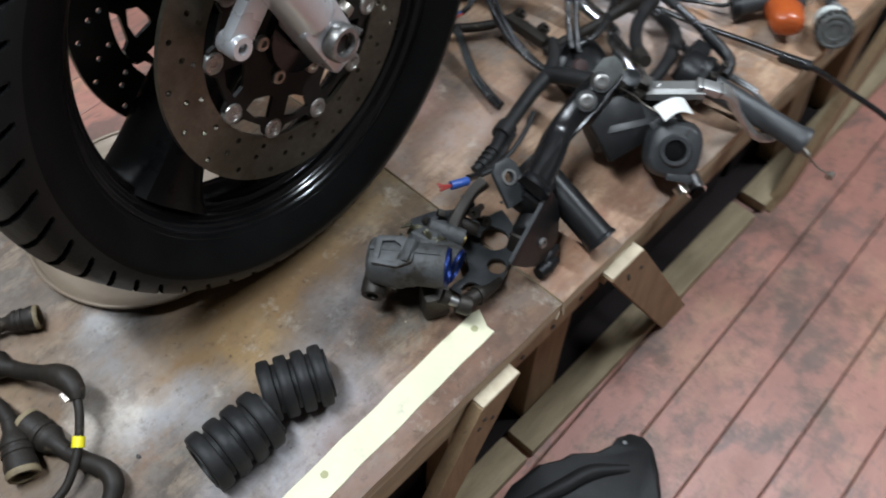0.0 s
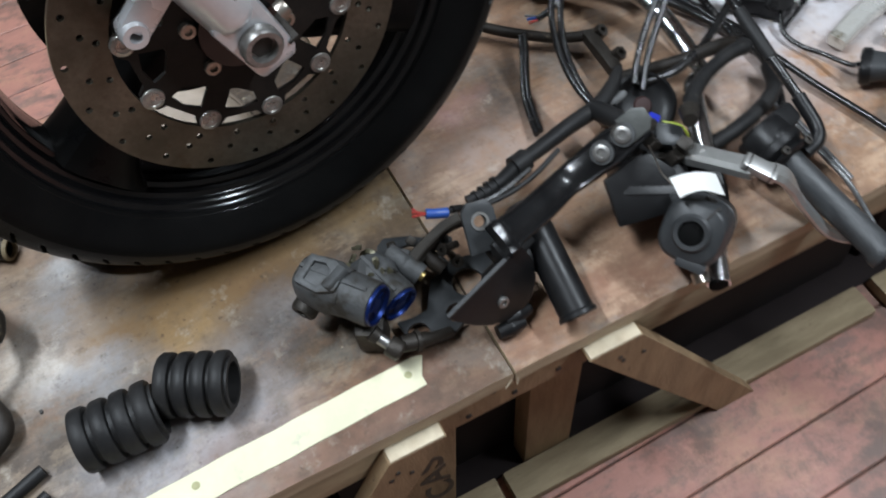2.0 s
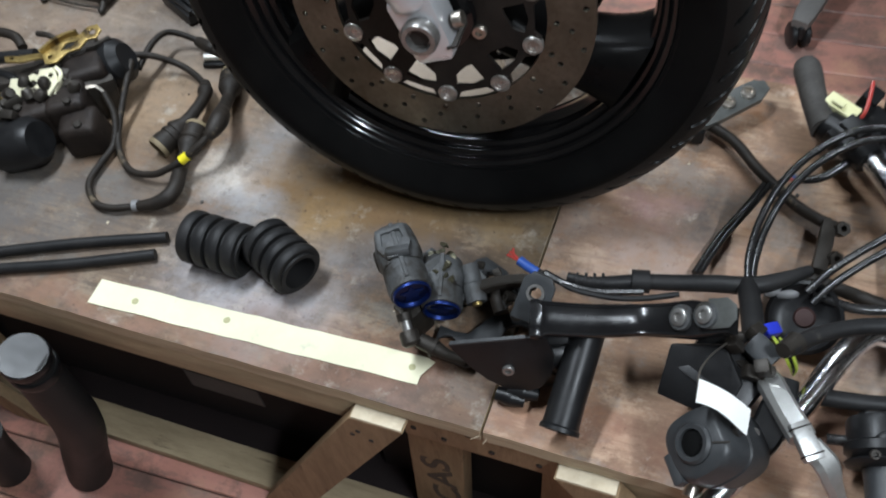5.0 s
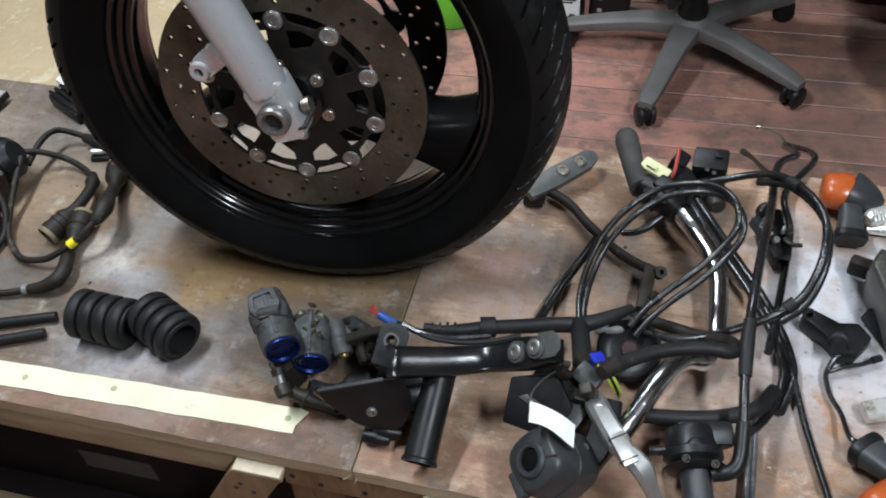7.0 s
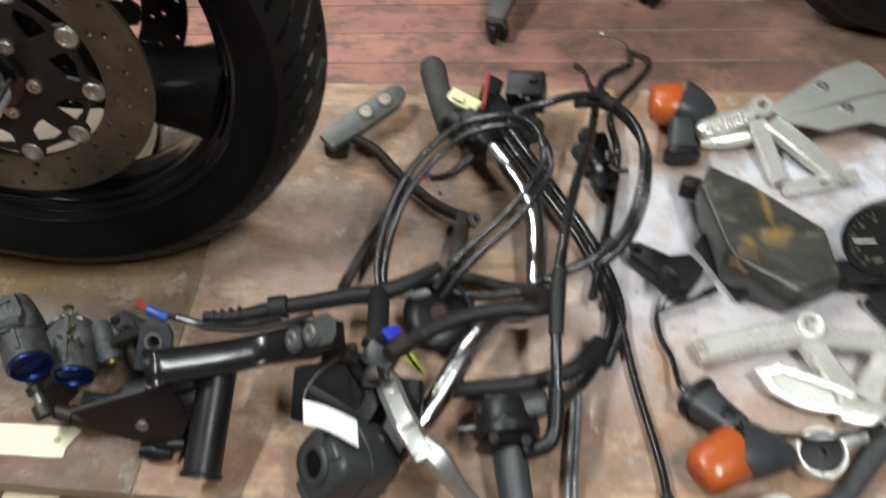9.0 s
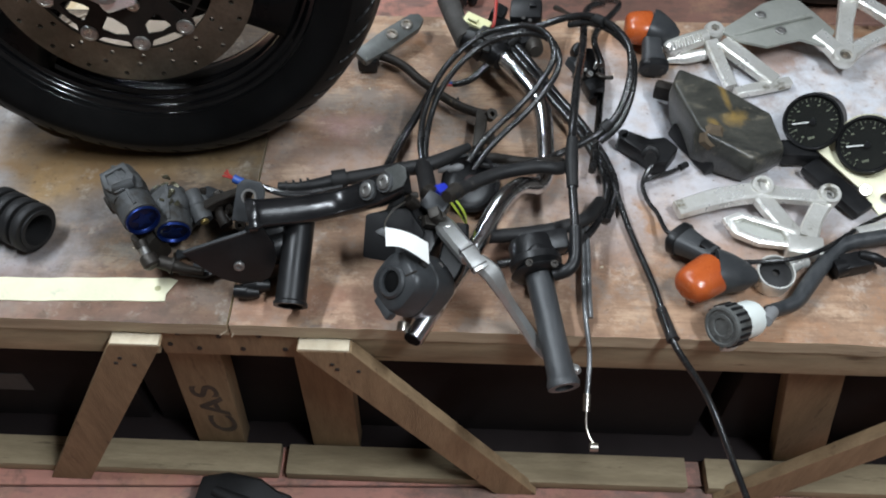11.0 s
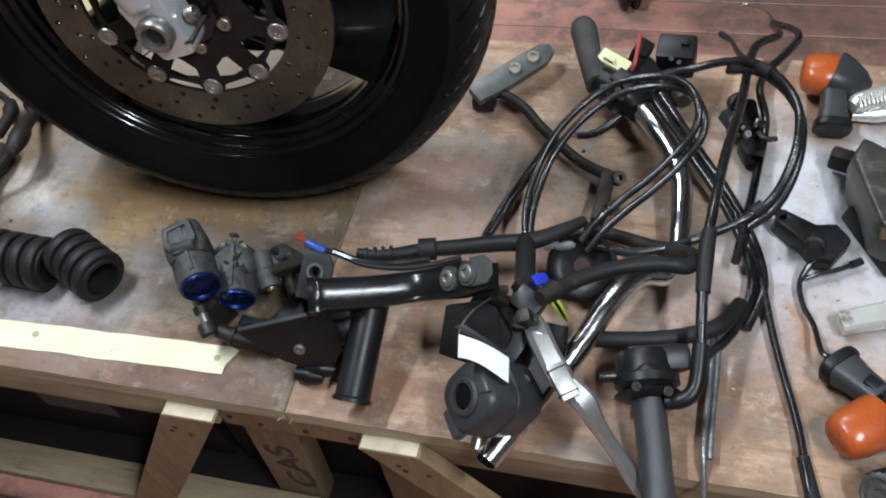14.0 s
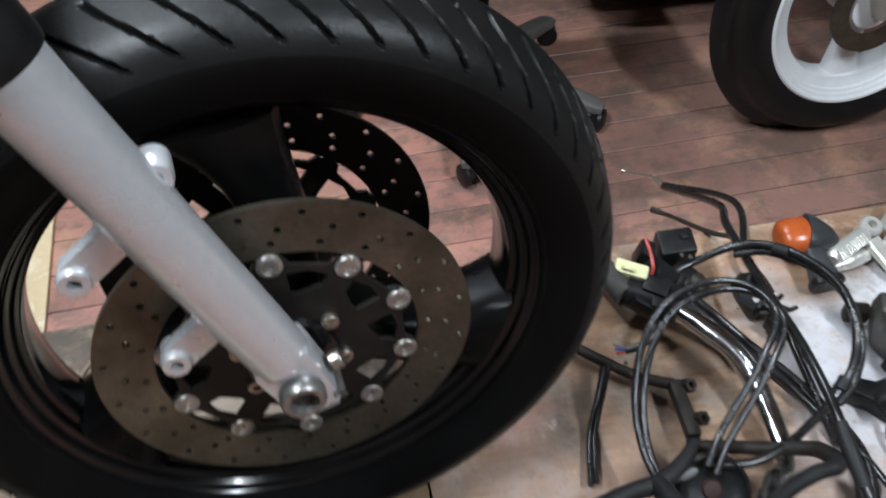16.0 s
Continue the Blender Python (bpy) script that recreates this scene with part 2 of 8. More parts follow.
def oily_floor(m):
    """Adds scattered dark grime and one large oily patch under the parked machine, in room coordinates."""
    nt = m.node_tree
    N, L = nt.nodes.new, nt.links.new
    b = nt.nodes["Principled BSDF"]
    col = b.inputs["Base Color"].links[0].from_socket
    at = N("ShaderNodeNewGeometry").outputs["Position"]
    rough = []
    for scale, detail in ((2.6, 8), (16.0, 8), (7.5, 9), (5.2, 10)):
        n = N("ShaderNodeTexNoise")
        n.inputs["Scale"].default_value, n.inputs["Detail"].default_value, n.inputs["Roughness"].default_value = scale, detail, 0.74
        L(at, n.inputs["Vector"])
        rough.append(n.outputs["Fac"])
    mp = N("ShaderNodeMapping")
    mp.inputs["Location"].default_value = (-1.15 / 0.85, -1.35 / 0.62, 0)
    mp.inputs["Scale"].default_value = (1 / 0.85, 1 / 0.62, 0)
    L(at, mp.inputs["Vector"])
    ln = N("ShaderNodeVectorMath")
    ln.operation = "LENGTH"
    L(mp.outputs["Vector"], ln.inputs[0])
    wob = N("ShaderNodeMath")
    wob.operation = "MULTIPLY_ADD"
    L(rough[0], wob.inputs[0])
    wob.inputs[1].default_value = -1.0
    L(ln.outputs["Value"], wob.inputs[2])
    for fac, lo, hi, strength, dark in ((wob.outputs[0], 0.75, 0.15, 0.60, (0.15, 0.098, 0.078)), (rough[2], 0.50, 0.66, 0.55, (0.50, 0.285, 0.175)), (rough[1], 0.55, 0.66, 0.62, (0.12, 0.080, 0.062)), (rough[3], 0.505, 0.600, 0.72, (0.135, 0.092, 0.074))):
        r = N("ShaderNodeMapRange")
        for k, v in zip(("From Min", "From Max", "To Min", "To Max"), (lo, hi, 0, strength)):
            r.inputs[k].default_value = v
        L(fac, r.inputs["Value"])
        x = N("ShaderNodeMix")
        x.data_type = "RGBA"
        L(r.outputs["Result"], x.inputs[0])
        L(col, x.inputs[6])
        x.inputs[7].default_value = (*dark, 1)
        col = x.outputs[2]
    L(col, b.inputs["Base Color"])


oily_floor(M_PLANK)
M_GAP = material("dirt_in_joints", (0.085, 0.046, 0.037), 0.95)
M_PLY = material("bare_plywood_sheet", (0.64, 0.50, 0.31), 0.7, second=(0.50, 0.37, 0.21), scale=6, fine=60, mix=0.8, bump=0.2, dirt=(0.72, 0.62, 0.44), dirt_scale=12, dirt_at=0.56)
M_WALL = material("grubby_wall", (0.17, 0.155, 0.14), 0.9, second=(0.11, 0.10, 0.09), scale=2, fine=40, mix=0.7)
M_CEIL = material("dull_ceiling", (0.30, 0.30, 0.29), 0.9, second=(0.25, 0.245, 0.235), scale=2, fine=30)
# Near-black; under the bench it stands in for deep shade.
M_DARK = material("near_black_matt", (0.013, 0.0066, 0.0064), 0.85, second=(0.0075, 0.0043, 0.0042), scale=5, fine=50, spec=0.4)
M_TYRE = material("tyre_rubber", (0.0032, 0.0032, 0.0034), 0.52, second=(0.0062, 0.0060, 0.0058), scale=18, fine=200, mix=0.8, bump=0.15, spec=0.09)
# Tread is paler than the sidewall to carry overhead light in its colour.
M_TREAD = material("paled_worn_rubber", (0.0048, 0.0049, 0.0048), 0.42, second=(0.0085, 0.0085, 0.0082), scale=9, fine=170, mix=0.9, bump=0.2, spec=0.25, dirt=(0.015, 0.0148, 0.0142), dirt_scale=22, dirt_at=0.60)
# Duller, darker rubber paints the shade inside the cut grooves.
M_GROOVE = material("shaded_groove_rubber", (0.003, 0.003, 0.003), 0.8, second=(0.006, 0.006, 0.0058), scale=30, fine=200, spec=0.04)
M_RIM = material("gloss_black_paint", (0.0035, 0.0035, 0.004), 0.16, second=(0.008, 0.0075, 0.0075), scale=20, fine=150, mix=0.7, rough_var=0.07, coat=0.15)
M_DISC = material("rusty_brake_steel", (0.182, 0.163, 0.128), 0.40, 0.8, second=(0.080, 0.067, 0.048), scale=16, fine=180, mix=0.95, bump=0.15, dirt=(0.085, 0.056, 0.036), dirt_scale=26, dirt_at=0.6, rough_var=0.15)
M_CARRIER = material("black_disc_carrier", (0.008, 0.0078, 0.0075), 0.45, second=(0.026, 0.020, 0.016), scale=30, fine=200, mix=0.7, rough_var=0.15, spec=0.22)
M_SPOKE = material("satin_black_spoke", (0.003, 0.003, 0.0034), 0.30, second=(0.009, 0.0085, 0.008), scale=20, fine=150, mix=0.7, spec=0.11)
M_WORN = material("worn_grey_arm", (0.13, 0.135, 0.128), 0.42, 0.4, second=(0.07, 0.072, 0.068), scale=30, fine=200, mix=0.85, bump=0.15, dirt=(0.30, 0.30, 0.27), dirt_scale=36, dirt_at=0.63)
M_FORK = material("cast_aluminium_paint", (0.76, 0.77, 0.79), 0.30, 0.55, second=(0.60, 0.61, 0.63), scale=10, fine=160, mix=0.6, bump=0.10, dirt=(0.32, 0.31, 0.30), dirt_scale=30, dirt_at=0.66)
M_BOLT = material("worn_zinc_bolt", (0.60, 0.57, 0.52), 0.32, 0.95, second=(0.32, 0.27, 0.21), scale=80, fine=300, mix=0.8)
M_DULL = material("dull_steel_screw", (0.38, 0.375, 0.365), 0.38, 0.8, second=(0.20, 0.19, 0.175), scale=80, fine=300, mix=0.8)
M_BOBBIN = material("tarnished_silver_cap", (0.50, 0.49, 0.46), 0.30, 0.75, second=(0.26, 0.245, 0.22), scale=70, fine=300, mix=0.9, bump=0.2)
M_HOLE = material("unlit_black_bore", (0.004, 0.004, 0.004), 0.9, spec=0.1)
M_SOCKET = material("greasy_socket", (0.035, 0.03, 0.026), 0.6, 0.2)
M_CHROME = material("pitted_chrome", (0.84, 0.85, 0.86), 0.15, 1.0, second=(0.60, 0.60, 0.61), scale=25, fine=180, mix=0.5, rough_var=0.07, bump=0.25, dirt=(0.27, 0.24, 0.20), dirt_scale=45, dirt_at=0.60)
M_ALU = material("bare_cast_aluminium", (0.86, 0.85, 0.81), 0.30, 0.64, second=(0.64, 0.62, 0.56), scale=24, fine=180, mix=0.9, bump=0.35, dirt=(0.22, 0.19, 0.13), dirt_scale=26, dirt_at=0.60)
M_ALU_GREY = material("sanded_alloy_plate", (0.44, 0.445, 0.405), 0.42, 0.55, second=(0.32, 0.325, 0.29), scale=18, fine=200, mix=0.8, bump=0.1, dirt=(0.22, 0.20, 0.15), dirt_scale=24, dirt_at=0.64)
M_RUBBER = material("grey_black_rubber", (0.011, 0.011, 0.0115), 0.52, second=(0.021, 0.020, 0.0195), scale=22, fine=220, mix=0.8, bump=0.15, spec=0.22, dirt=(0.045, 0.042, 0.038), dirt_scale=60, dirt_at=0.64)
M_RUBBER_DUSTY = material("dusty_rubber", (0.020, 0.015, 0.011), 0.58, second=(0.010, 0.008, 0.0065), scale=30, fine=200, mix=0.85, bump=0.25, spec=0.28, dirt=(0.105, 0.080, 0.052), dirt_scale=38, dirt_at=0.60)
M_LIP = material("worn_tan_rubber_lip", (0.235, 0.185, 0.105), 0.7, second=(0.12, 0.088, 0.050), scale=40, fine=220, mix=0.9, bump=0.3, dirt=(0.055, 0.040, 0.026), dirt_scale=50, dirt_at=0.62)
M_GRIP = material("dusty_grey_grip", (0.055, 0.050, 0.045), 0.75, second=(0.028, 0.025, 0.022), scale=30, fine=200, mix=0.8, bump=0.3, dirt=(0.12, 0.105, 0.085), dirt_scale=40, dirt_at=0.6)
M_VINYL = material("glossy_cable_sheath", (0.007, 0.007, 0.0075), 0.25, second=(0.018, 0.017, 0.0165), scale=40, fine=200, mix=0.7, rough_var=0.15, spec=0.5, bump=0.1, dirt=(0.17, 0.16, 0.15), dirt_scale=48, dirt_at=0.655)
M_PLASTIC = material("satin_black_plastic", (0.006, 0.006, 0.0065), 0.38, second=(0.014, 0.014, 0.0145), scale=28, fine=240, mix=0.7, bump=0.08, spec=0.28, dirt=(0.035, 0.033, 0.030), dirt_scale=55, dirt_at=0.66)
M_GREYPL = material("dark_grey_cast_housing", (0.026, 0.028, 0.030), 0.42, spec=0.35, second=(0.044, 0.045, 0.046), scale=26, fine=220, mix=0.7, bump=0.1, dirt=(0.12, 0.115, 0.105), dirt_scale=40, dirt_at=0.69)
M_PAINTED = material("gloss_black_bracket", (0.005, 0.005, 0.0055), 0.24, second=(0.014, 0.014, 0.0145), scale=24, fine=200, mix=0.6, rough_var=0.1, coat=0.12, spec=0.4, bump=0.12)
M_CALIPER = material("weathered_grey_caliper", (0.076, 0.079, 0.081), 0.60, 0.2, second=(0.036, 0.036, 0.035), scale=34, fine=220, mix=0.9, bump=0.4, dirt=(0.026, 0.022, 0.017), dirt_scale=34, dirt_at=0.52)
M_GRIME = material("oily_dark_metal", (0.04, 0.034, 0.028), 0.5, 0.5, second=(0.028, 0.024, 0.02), scale=45, fine=220, mix=0.9, bump=0.4, dirt=(0.20, 0.16, 0.10), dirt_scale=70, dirt_at=0.64)
M_GILT = material("oily_gilt_grime", (0.13, 0.12, 0.075), 0.35, 0.5, second=(0.045, 0.042, 0.03), scale=90, fine=260, mix=0.9, bump=0.5, dirt=(0.45, 0.43, 0.34), dirt_scale=120, dirt_at=0.62)
M_BOWL = material("oil_blackened_casting", (0.012, 0.009, 0.008), 0.55, 0.2, second=(0.026, 0.019, 0.015), scale=35, fine=220, mix=0.8, bump=0.4, spec=0.25, dirt=(0.055, 0.040, 0.026), dirt_scale=60, dirt_at=0.66)
M_HANDGRIP = material("rubbed_grey_grip", (0.022, 0.024, 0.026), 0.40, second=(0.050, 0.052, 0.054), scale=16, fine=220, mix=0.8, bump=0.2, spec=0.45, stretch=(5, 1, 1), dirt=(0.085, 0.082, 0.075), dirt_scale=50, dirt_at=0.66)
M_BLUE = material("blue_anodised_cap", (0.006, 0.026, 0.15), 0.38, 0.7, second=(0.004, 0.014, 0.08), scale=60, fine=250, mix=0.8, rough_var=0.1)
M_NAVY = material("dark_navy_recess", (0.003, 0.009, 0.05), 0.35, 0.5, second=(0.002, 0.005, 0.02))
M_ORANGE = material("amber_lens", (0.42, 0.088, 0.020), 0.30, second=(0.26, 0.040, 0.010), scale=26, fine=260, mix=0.7, bump=0.08, dirt=(0.42, 0.16, 0.08), dirt_scale=40, dirt_at=0.62)
M_TAPE = material("cream_masking_tape", (0.72, 0.68, 0.48), 0.62, second=(0.62, 0.59, 0.42), scale=14, fine=120, mix=0.8, bump=0.4, dirt=(0.48, 0.47, 0.36), dirt_scale=22, dirt_at=0.62)
M_PAPER = material("white_paper_tag", (0.82, 0.82, 0.79), 0.7, second=(0.72, 0.72, 0.68), scale=20, fine=150, mix=0.5)
M_WHITE = material("milky_plastic", (0.72, 0.76, 0.72), 0.35, second=(0.64, 0.67, 0.62), scale=25, fine=150, mix=0.5)
M_YELLOWCONN = material("pale_yellow_connector", (0.74, 0.72, 0.42), 0.45, second=(0.62, 0.6, 0.33), scale=40, fine=200)
M_RED = material("red_wire", (0.42, 0.05, 0.04), 0.4)
M_BLUEWIRE = material("blue_sleeve", (0.03, 0.09, 0.36), 0.4, second=(0.02, 0.05, 0.2))
M_BLUEPL = material("bright_blue_plug", (0.02, 0.035, 0.42), 0.4)
M_WIREGREY = material("grey_inner_wire", (0.20, 0.20, 0.20), 0.5, second=(0.11, 0.11, 0.11))
M_LEVER = material("greyed_lever_alloy", (0.56, 0.56, 0.55), 0.36, 0.8, second=(0.40, 0.40, 0.38), scale=30, fine=200, mix=0.8, bump=0.1, dirt=(0.20, 0.18, 0.15), dirt_scale=40, dirt_at=0.64)
M_GREENWIRE = material("yellow_green_wire", (0.45, 0.55, 0.06), 0.45)
M_YELLOW = material("yellow_marker", (0.85, 0.72, 0.02), 0.45)
M_BRASS = material("gold_passivated_steel", (0.50, 0.37, 0.14), 0.38, 0.8, second=(0.22, 0.145, 0.05), scale=28, fine=200, mix=0.95, bump=0.3, dirt=(0.045, 0.030, 0.014), dirt_scale=30, dirt_at=0.53)
M_GLASS_DIAL = material("dial_face", (0.012, 0.013, 0.012), 0.15, second=(0.02, 0.021, 0.019), coat=0.6, rough_var=0.05)
M_DIALMARK = material("dial_print", (0.15, 0.16, 0.11), 0.5)
M_CREAM = material("cream_alloy_bracket", (0.66, 0.63, 0.45), 0.5, 0.2, second=(0.52, 0.49, 0.33), scale=20, fine=180)
M_WHITERIM = material("white_rim_paint", (0.74, 0.75, 0.76), 0.35, second=(0.6, 0.6, 0.6), scale=14, fine=120, mix=0.6, dirt=(0.3, 0.27, 0.24), dirt_scale=20, dirt_at=0.68)
M_CHAIR = material("grey_chair_plastic", (0.10, 0.095, 0.09), 0.55, second=(0.15, 0.14, 0.13), scale=14, fine=150, mix=0.8, bump=0.1)
M_GREEN = material("green_plastic", (0.18, 0.62, 0.04), 0.4, second=(0.1, 0.45, 0.03))
M_STEELWIRE = material("bright_wound_cable", (0.24, 0.245, 0.25), 0.32, 0.6, second=(0.10, 0.10, 0.10), scale=60, fine=300, mix=0.8, bump=0.3)
M_CAPTOP = material("chalky_scuffed_cap", (0.042, 0.043, 0.041), 0.6, second=(0.10, 0.102, 0.096), scale=60, fine=260, mix=0.9, bump=0.4, dirt=(0.17, 0.17, 0.155), dirt_scale=80, dirt_at=0.58)
M_INK = material("black_stencil_ink", (0.05, 0.04, 0.03), 0.8, second=(0.12, 0.085, 0.06), scale=60, fine=300, mix=0.8)


def stained_box_material(sprays):
    """Black plastic lid with pale scuffs; sprays are (x, y, turn, half length, half width) of ochre paint about its origin."""
    m = material("scuffed_black_lid", (0.016, 0.0165, 0.015), 0.36, second=(0.060, 0.058, 0.047), scale=13, fine=160, mix=0.98, bump=0.35, dirt=(0.115, 0.102, 0.075), dirt_scale=30, dirt_at=0.565, stretch=(1, 2.2, 1))
    nt = m.node_tree
    N, L = nt.nodes.new, nt.links.new
    b = nt.nodes["Principled BSDF"]
    col = b.inputs["Base Color"].links[0].from_socket
    co = N("ShaderNodeTexCoord")
    n = N("ShaderNodeTexNoise")
    n.inputs["Scale"].default_value, n.inputs["Detail"].default_value, n.inputs["Roughness"].default_value = 55, 8, 0.75
    L(co.outputs["Object"], n.inputs["Vector"])
    for x, y, turn, hl, hw in sprays:
        mp = N("ShaderNodeMapping")
        mp.vector_type = "TEXTURE"
        mp.inputs["Location"].default_value = (x, y, 0)
        mp.inputs["Rotation"].default_value = (0, 0, radians(turn))
        mp.inputs["Scale"].default_value = (hl, hw, 1000)
        L(co.outputs["Object"], mp.inputs["Vector"])
        ln = N("ShaderNodeVectorMath")
        ln.operation = "LENGTH"
        L(mp.outputs["Vector"], ln.inputs[0])
        s = N("ShaderNodeMath")
        s.operation = "MULTIPLY_ADD"
        L(n.outputs["Fac"], s.inputs[0])
        s.inputs[1].default_value = -2.6
        L(ln.outputs["Value"], s.inputs[2])
        r = N("ShaderNodeMapRange")
        for k, v in zip(("From Min", "From Max", "To Min", "To Max"), (-0.05, -1.30, 0, 0.62)):
            r.inputs[k].default_value = v
        L(s.outputs[0], r.inputs["Value"])
        mx = N("ShaderNodeMix")
        mx.data_type = "RGBA"
        L(r.outputs["Result"], mx.inputs[0])
        L(col, mx.inputs[6])
        mx.inputs[7].default_value = (0.30, 0.185, 0.045, 1)
        col = mx.outputs[2]
    L(col, b.inputs["Base Color"])
    return m


# ---- building helpers ----
PLACE = {}


def thing(name, at, label, category, group=""):
    """An empty at the thing's base; its parts hang under it."""
    ob = new(name)
    ob.empty_display_size = 0.02
    m = at if isinstance(at, Matrix) else Matrix.Translation(at)
    ob.matrix_basis = m
    PLACE[ob.name] = m
    return tagged(ob, label, category, group)


def part(name, bm, mat, parent=None, label="", smooth=True, angle=38.0):
    """Links a bmesh, drawn in world metres, as one mesh under a thing or part."""
    if parent is not None:
        bm.transform(PLACE[parent.name].inverted())
    bmesh.ops.recalc_face_normals(bm, faces=bm.faces)
    if smooth:
        for f in bm.faces:
            f.smooth = True
        lim = radians(angle)
        for e in bm.edges:
            if len(e.link_faces) == 2 and e.calc_face_angle(0) > lim:
                e.smooth = False
    me = bpy.data.meshes.new(name)
    bm.to_mesh(me)
    bm.free()
    me.materials.append(mat)
    ob = new(name, me)
    if parent is not None:
        ob.parent = parent
        PLACE[ob.name] = PLACE[parent.name]
    else:
        PLACE[ob.name] = Matrix()
    return tagged(ob, label)


def single(name, bm, mat, at, label, category, group="", kind="", smooth=True):
    """A thing that is one mesh, with its origin at its base."""
    bm.transform(Matrix.Translation(-Vector(at)))
    ob = part(name, bm, mat, None, "", smooth)
    ob.location = at
    PLACE[ob.name] = Matrix.Translation(at)
    return tagged(ob, label, category, group, kind)


def glide(points, n=8):
    """Catmull-Rom points through the given ones."""
    p = [Vector(q) for q in points]
    if len(p) < 3:
        return p
    p = [2 * p[0] - p[1], *p, 2 * p[-1] - p[-2]]
    out = []
    for i in range(1, len(p) - 2):
        a, b, c, d = p[i - 1:i + 3]
        for k in range(n):
            t = k / n
            out.append(0.5 * (2 * b + (c - a) * t + (2 * a - 5 * b + 4 * c - d) * t * t + (3 * b - a - 3 * c + d) * t ** 3))
    return out + [p[-2]]


def tube(points, radius, seg=10, n=8, bm=None, caps=True, flat=1.0):
    """A swept tube; radius is one number or one per point given."""
    bm = bm or bmesh.new()
    path = glide(points, n)
    if isinstance(radius, (int, float)):
        rad = [radius] * len(path)
    else:
        rad = [float(r) for r in np.interp(np.linspace(0, len(points) - 1, len(path)), range(len(points)), radius)]
    rings, up = [], None
    for i, q in enumerate(path):
        d = (path[min(i + 1, len(path) - 1)] - path[max(i - 1, 0)]).normalized()
        if up is None:
            up = d.orthogonal().normalized()
        up = (up - d * up.dot(d)).normalized()
        side = d.cross(up)
        rings.append([bm.verts.new(q + (up * math.cos(a) + side * math.sin(a) * flat) * rad[i]) for a in [2 * math.pi * k / seg for k in range(seg)]])
    for a, b in zip(rings, rings[1:]):
        for k in range(seg):
            bm.faces.new((a[k], a[(k + 1) % seg], b[(k + 1) % seg], b[k]))
    if caps:
        bm.faces.new(rings[0][::-1])
        bm.faces.new(rings[-1])
    return bm


def sweep(points, half_w, half_h, up=(0, 0, 1), n=6, chamfer=0.3, bm=None):
    """A bar of chamfered rectangular section swept along the points; widths are one number or one per point."""
    bm = bm or bmesh.new()
    path = glide(points, n)
    m = len(points)

    def spread(v):
        v = [v] * m if isinstance(v, (int, float)) else v
        return [float(r) for r in np.interp(np.linspace(0, m - 1, len(path)), range(m), v)]

    ws, hs = spread(half_w), spread(half_h)
    rings = []
    for i, q in enumerate(path):
        d = (path[min(i + 1, len(path) - 1)] - path[max(i - 1, 0)]).normalized()
        side = Vector(up).cross(d).normalized()
        top = d.cross(side)
        w, h = ws[i], hs[i]
        c = chamfer * min(w, h)
        ring = [(w - c, -h), (w, -h + c), (w, h - c), (w - c, h), (c - w, h), (-w, h - c), (-w, c - h), (c - w, -h)]
        rings.append([bm.verts.new(q + side * x + top * y) for x, y in ring])
    for a, b in zip(rings, rings[1:]):
        for k in range(8):
            bm.faces.new((a[k], a[(k + 1) % 8], b[(k + 1) % 8], b[k]))
    bm.faces.new(rings[0][::-1])
    bm.faces.new(rings[-1])
    return bm


def lathe(profile, m=Matrix(), seg=32, bm=None, closed=False):
    """Turns (radius, height) pairs round local z; closed joins the last to the first."""
    bm = bm or bmesh.new()
    rings = []
    for r, h in profile:
        if r < 1e-6:
            rings.append([bm.verts.new(m @ Vector((0, 0, h)))])
        else:
            rings.append([bm.verts.new(m @ Vector((r * math.cos(a), r * math.sin(a), h))) for a in [2 * math.pi * k / seg for k in range(seg)]])
    pairs = list(zip(rings, rings[1:])) + ([(rings[-1], rings[0])] if closed else [])
    for a, b in pairs:
        for k in range(seg):
            j = (k + 1) % seg
            if len(a) == 1 and len(b) == 1:
                continue
            if len(a) == 1:
                bm.faces.new((a[0], b[j], b[k]))
            elif len(b) == 1:
                bm.faces.new((a[k], a[j], b[0]))
            else:
                bm.faces.new((a[k], a[j], b[j], b[k]))
    return bm


def ring_pts(r, seg, cx=0.0, cy=0.0, turn=0.0):
    return [(cx + r * math.cos(turn + 2 * math.pi * k / seg), cy + r * math.sin(turn + 2 * math.pi * k / seg)) for k in range(seg)]


def plate(outer, holes, thick, m=Matrix(), bm=None, bevel=0.0):
    """A flat plate with real holes, thick metres along local z, its back face at z = 0."""
    own = bmesh.new()
    edges = []
    for loop in [outer, *holes]:
        vs = [own.verts.new((x, y, 0)) for x, y in loop]
        edges += [own.edges.new((vs[i], vs[(i + 1) % len(vs)])) for i in range(len(vs))]
    bmesh.ops.triangle_fill(own, use_beauty=True, use_dissolve=False, edges=edges, normal=(0, 0, 1))
    geo = bmesh.ops.extrude_face_region(own, geom=list(own.faces))
    bmesh.ops.translate(own, vec=(0, 0, thick), verts=[v for v in geo["geom"] if isinstance(v, bmesh.types.BMVert)])
    bmesh.ops.recalc_face_normals(own, faces=own.faces)
    if bevel:
        rim = [e for e in own.edges if len(e.link_faces) == 2 and e.calc_face_angle(0) > 0.9]
        bmesh.ops.bevel(own, geom=rim, offset=bevel, segments=2, profile=0.6, affect="EDGES")
    own.transform(m)
    return merge(bm, own)


def merge(bm, own):
    if bm is None:
        return own
    me = bpy.data.meshes.new("join")
    own.to_mesh(me)
    own.free()
    bm.from_mesh(me)
    bpy.data.meshes.remove(me)
    return bm


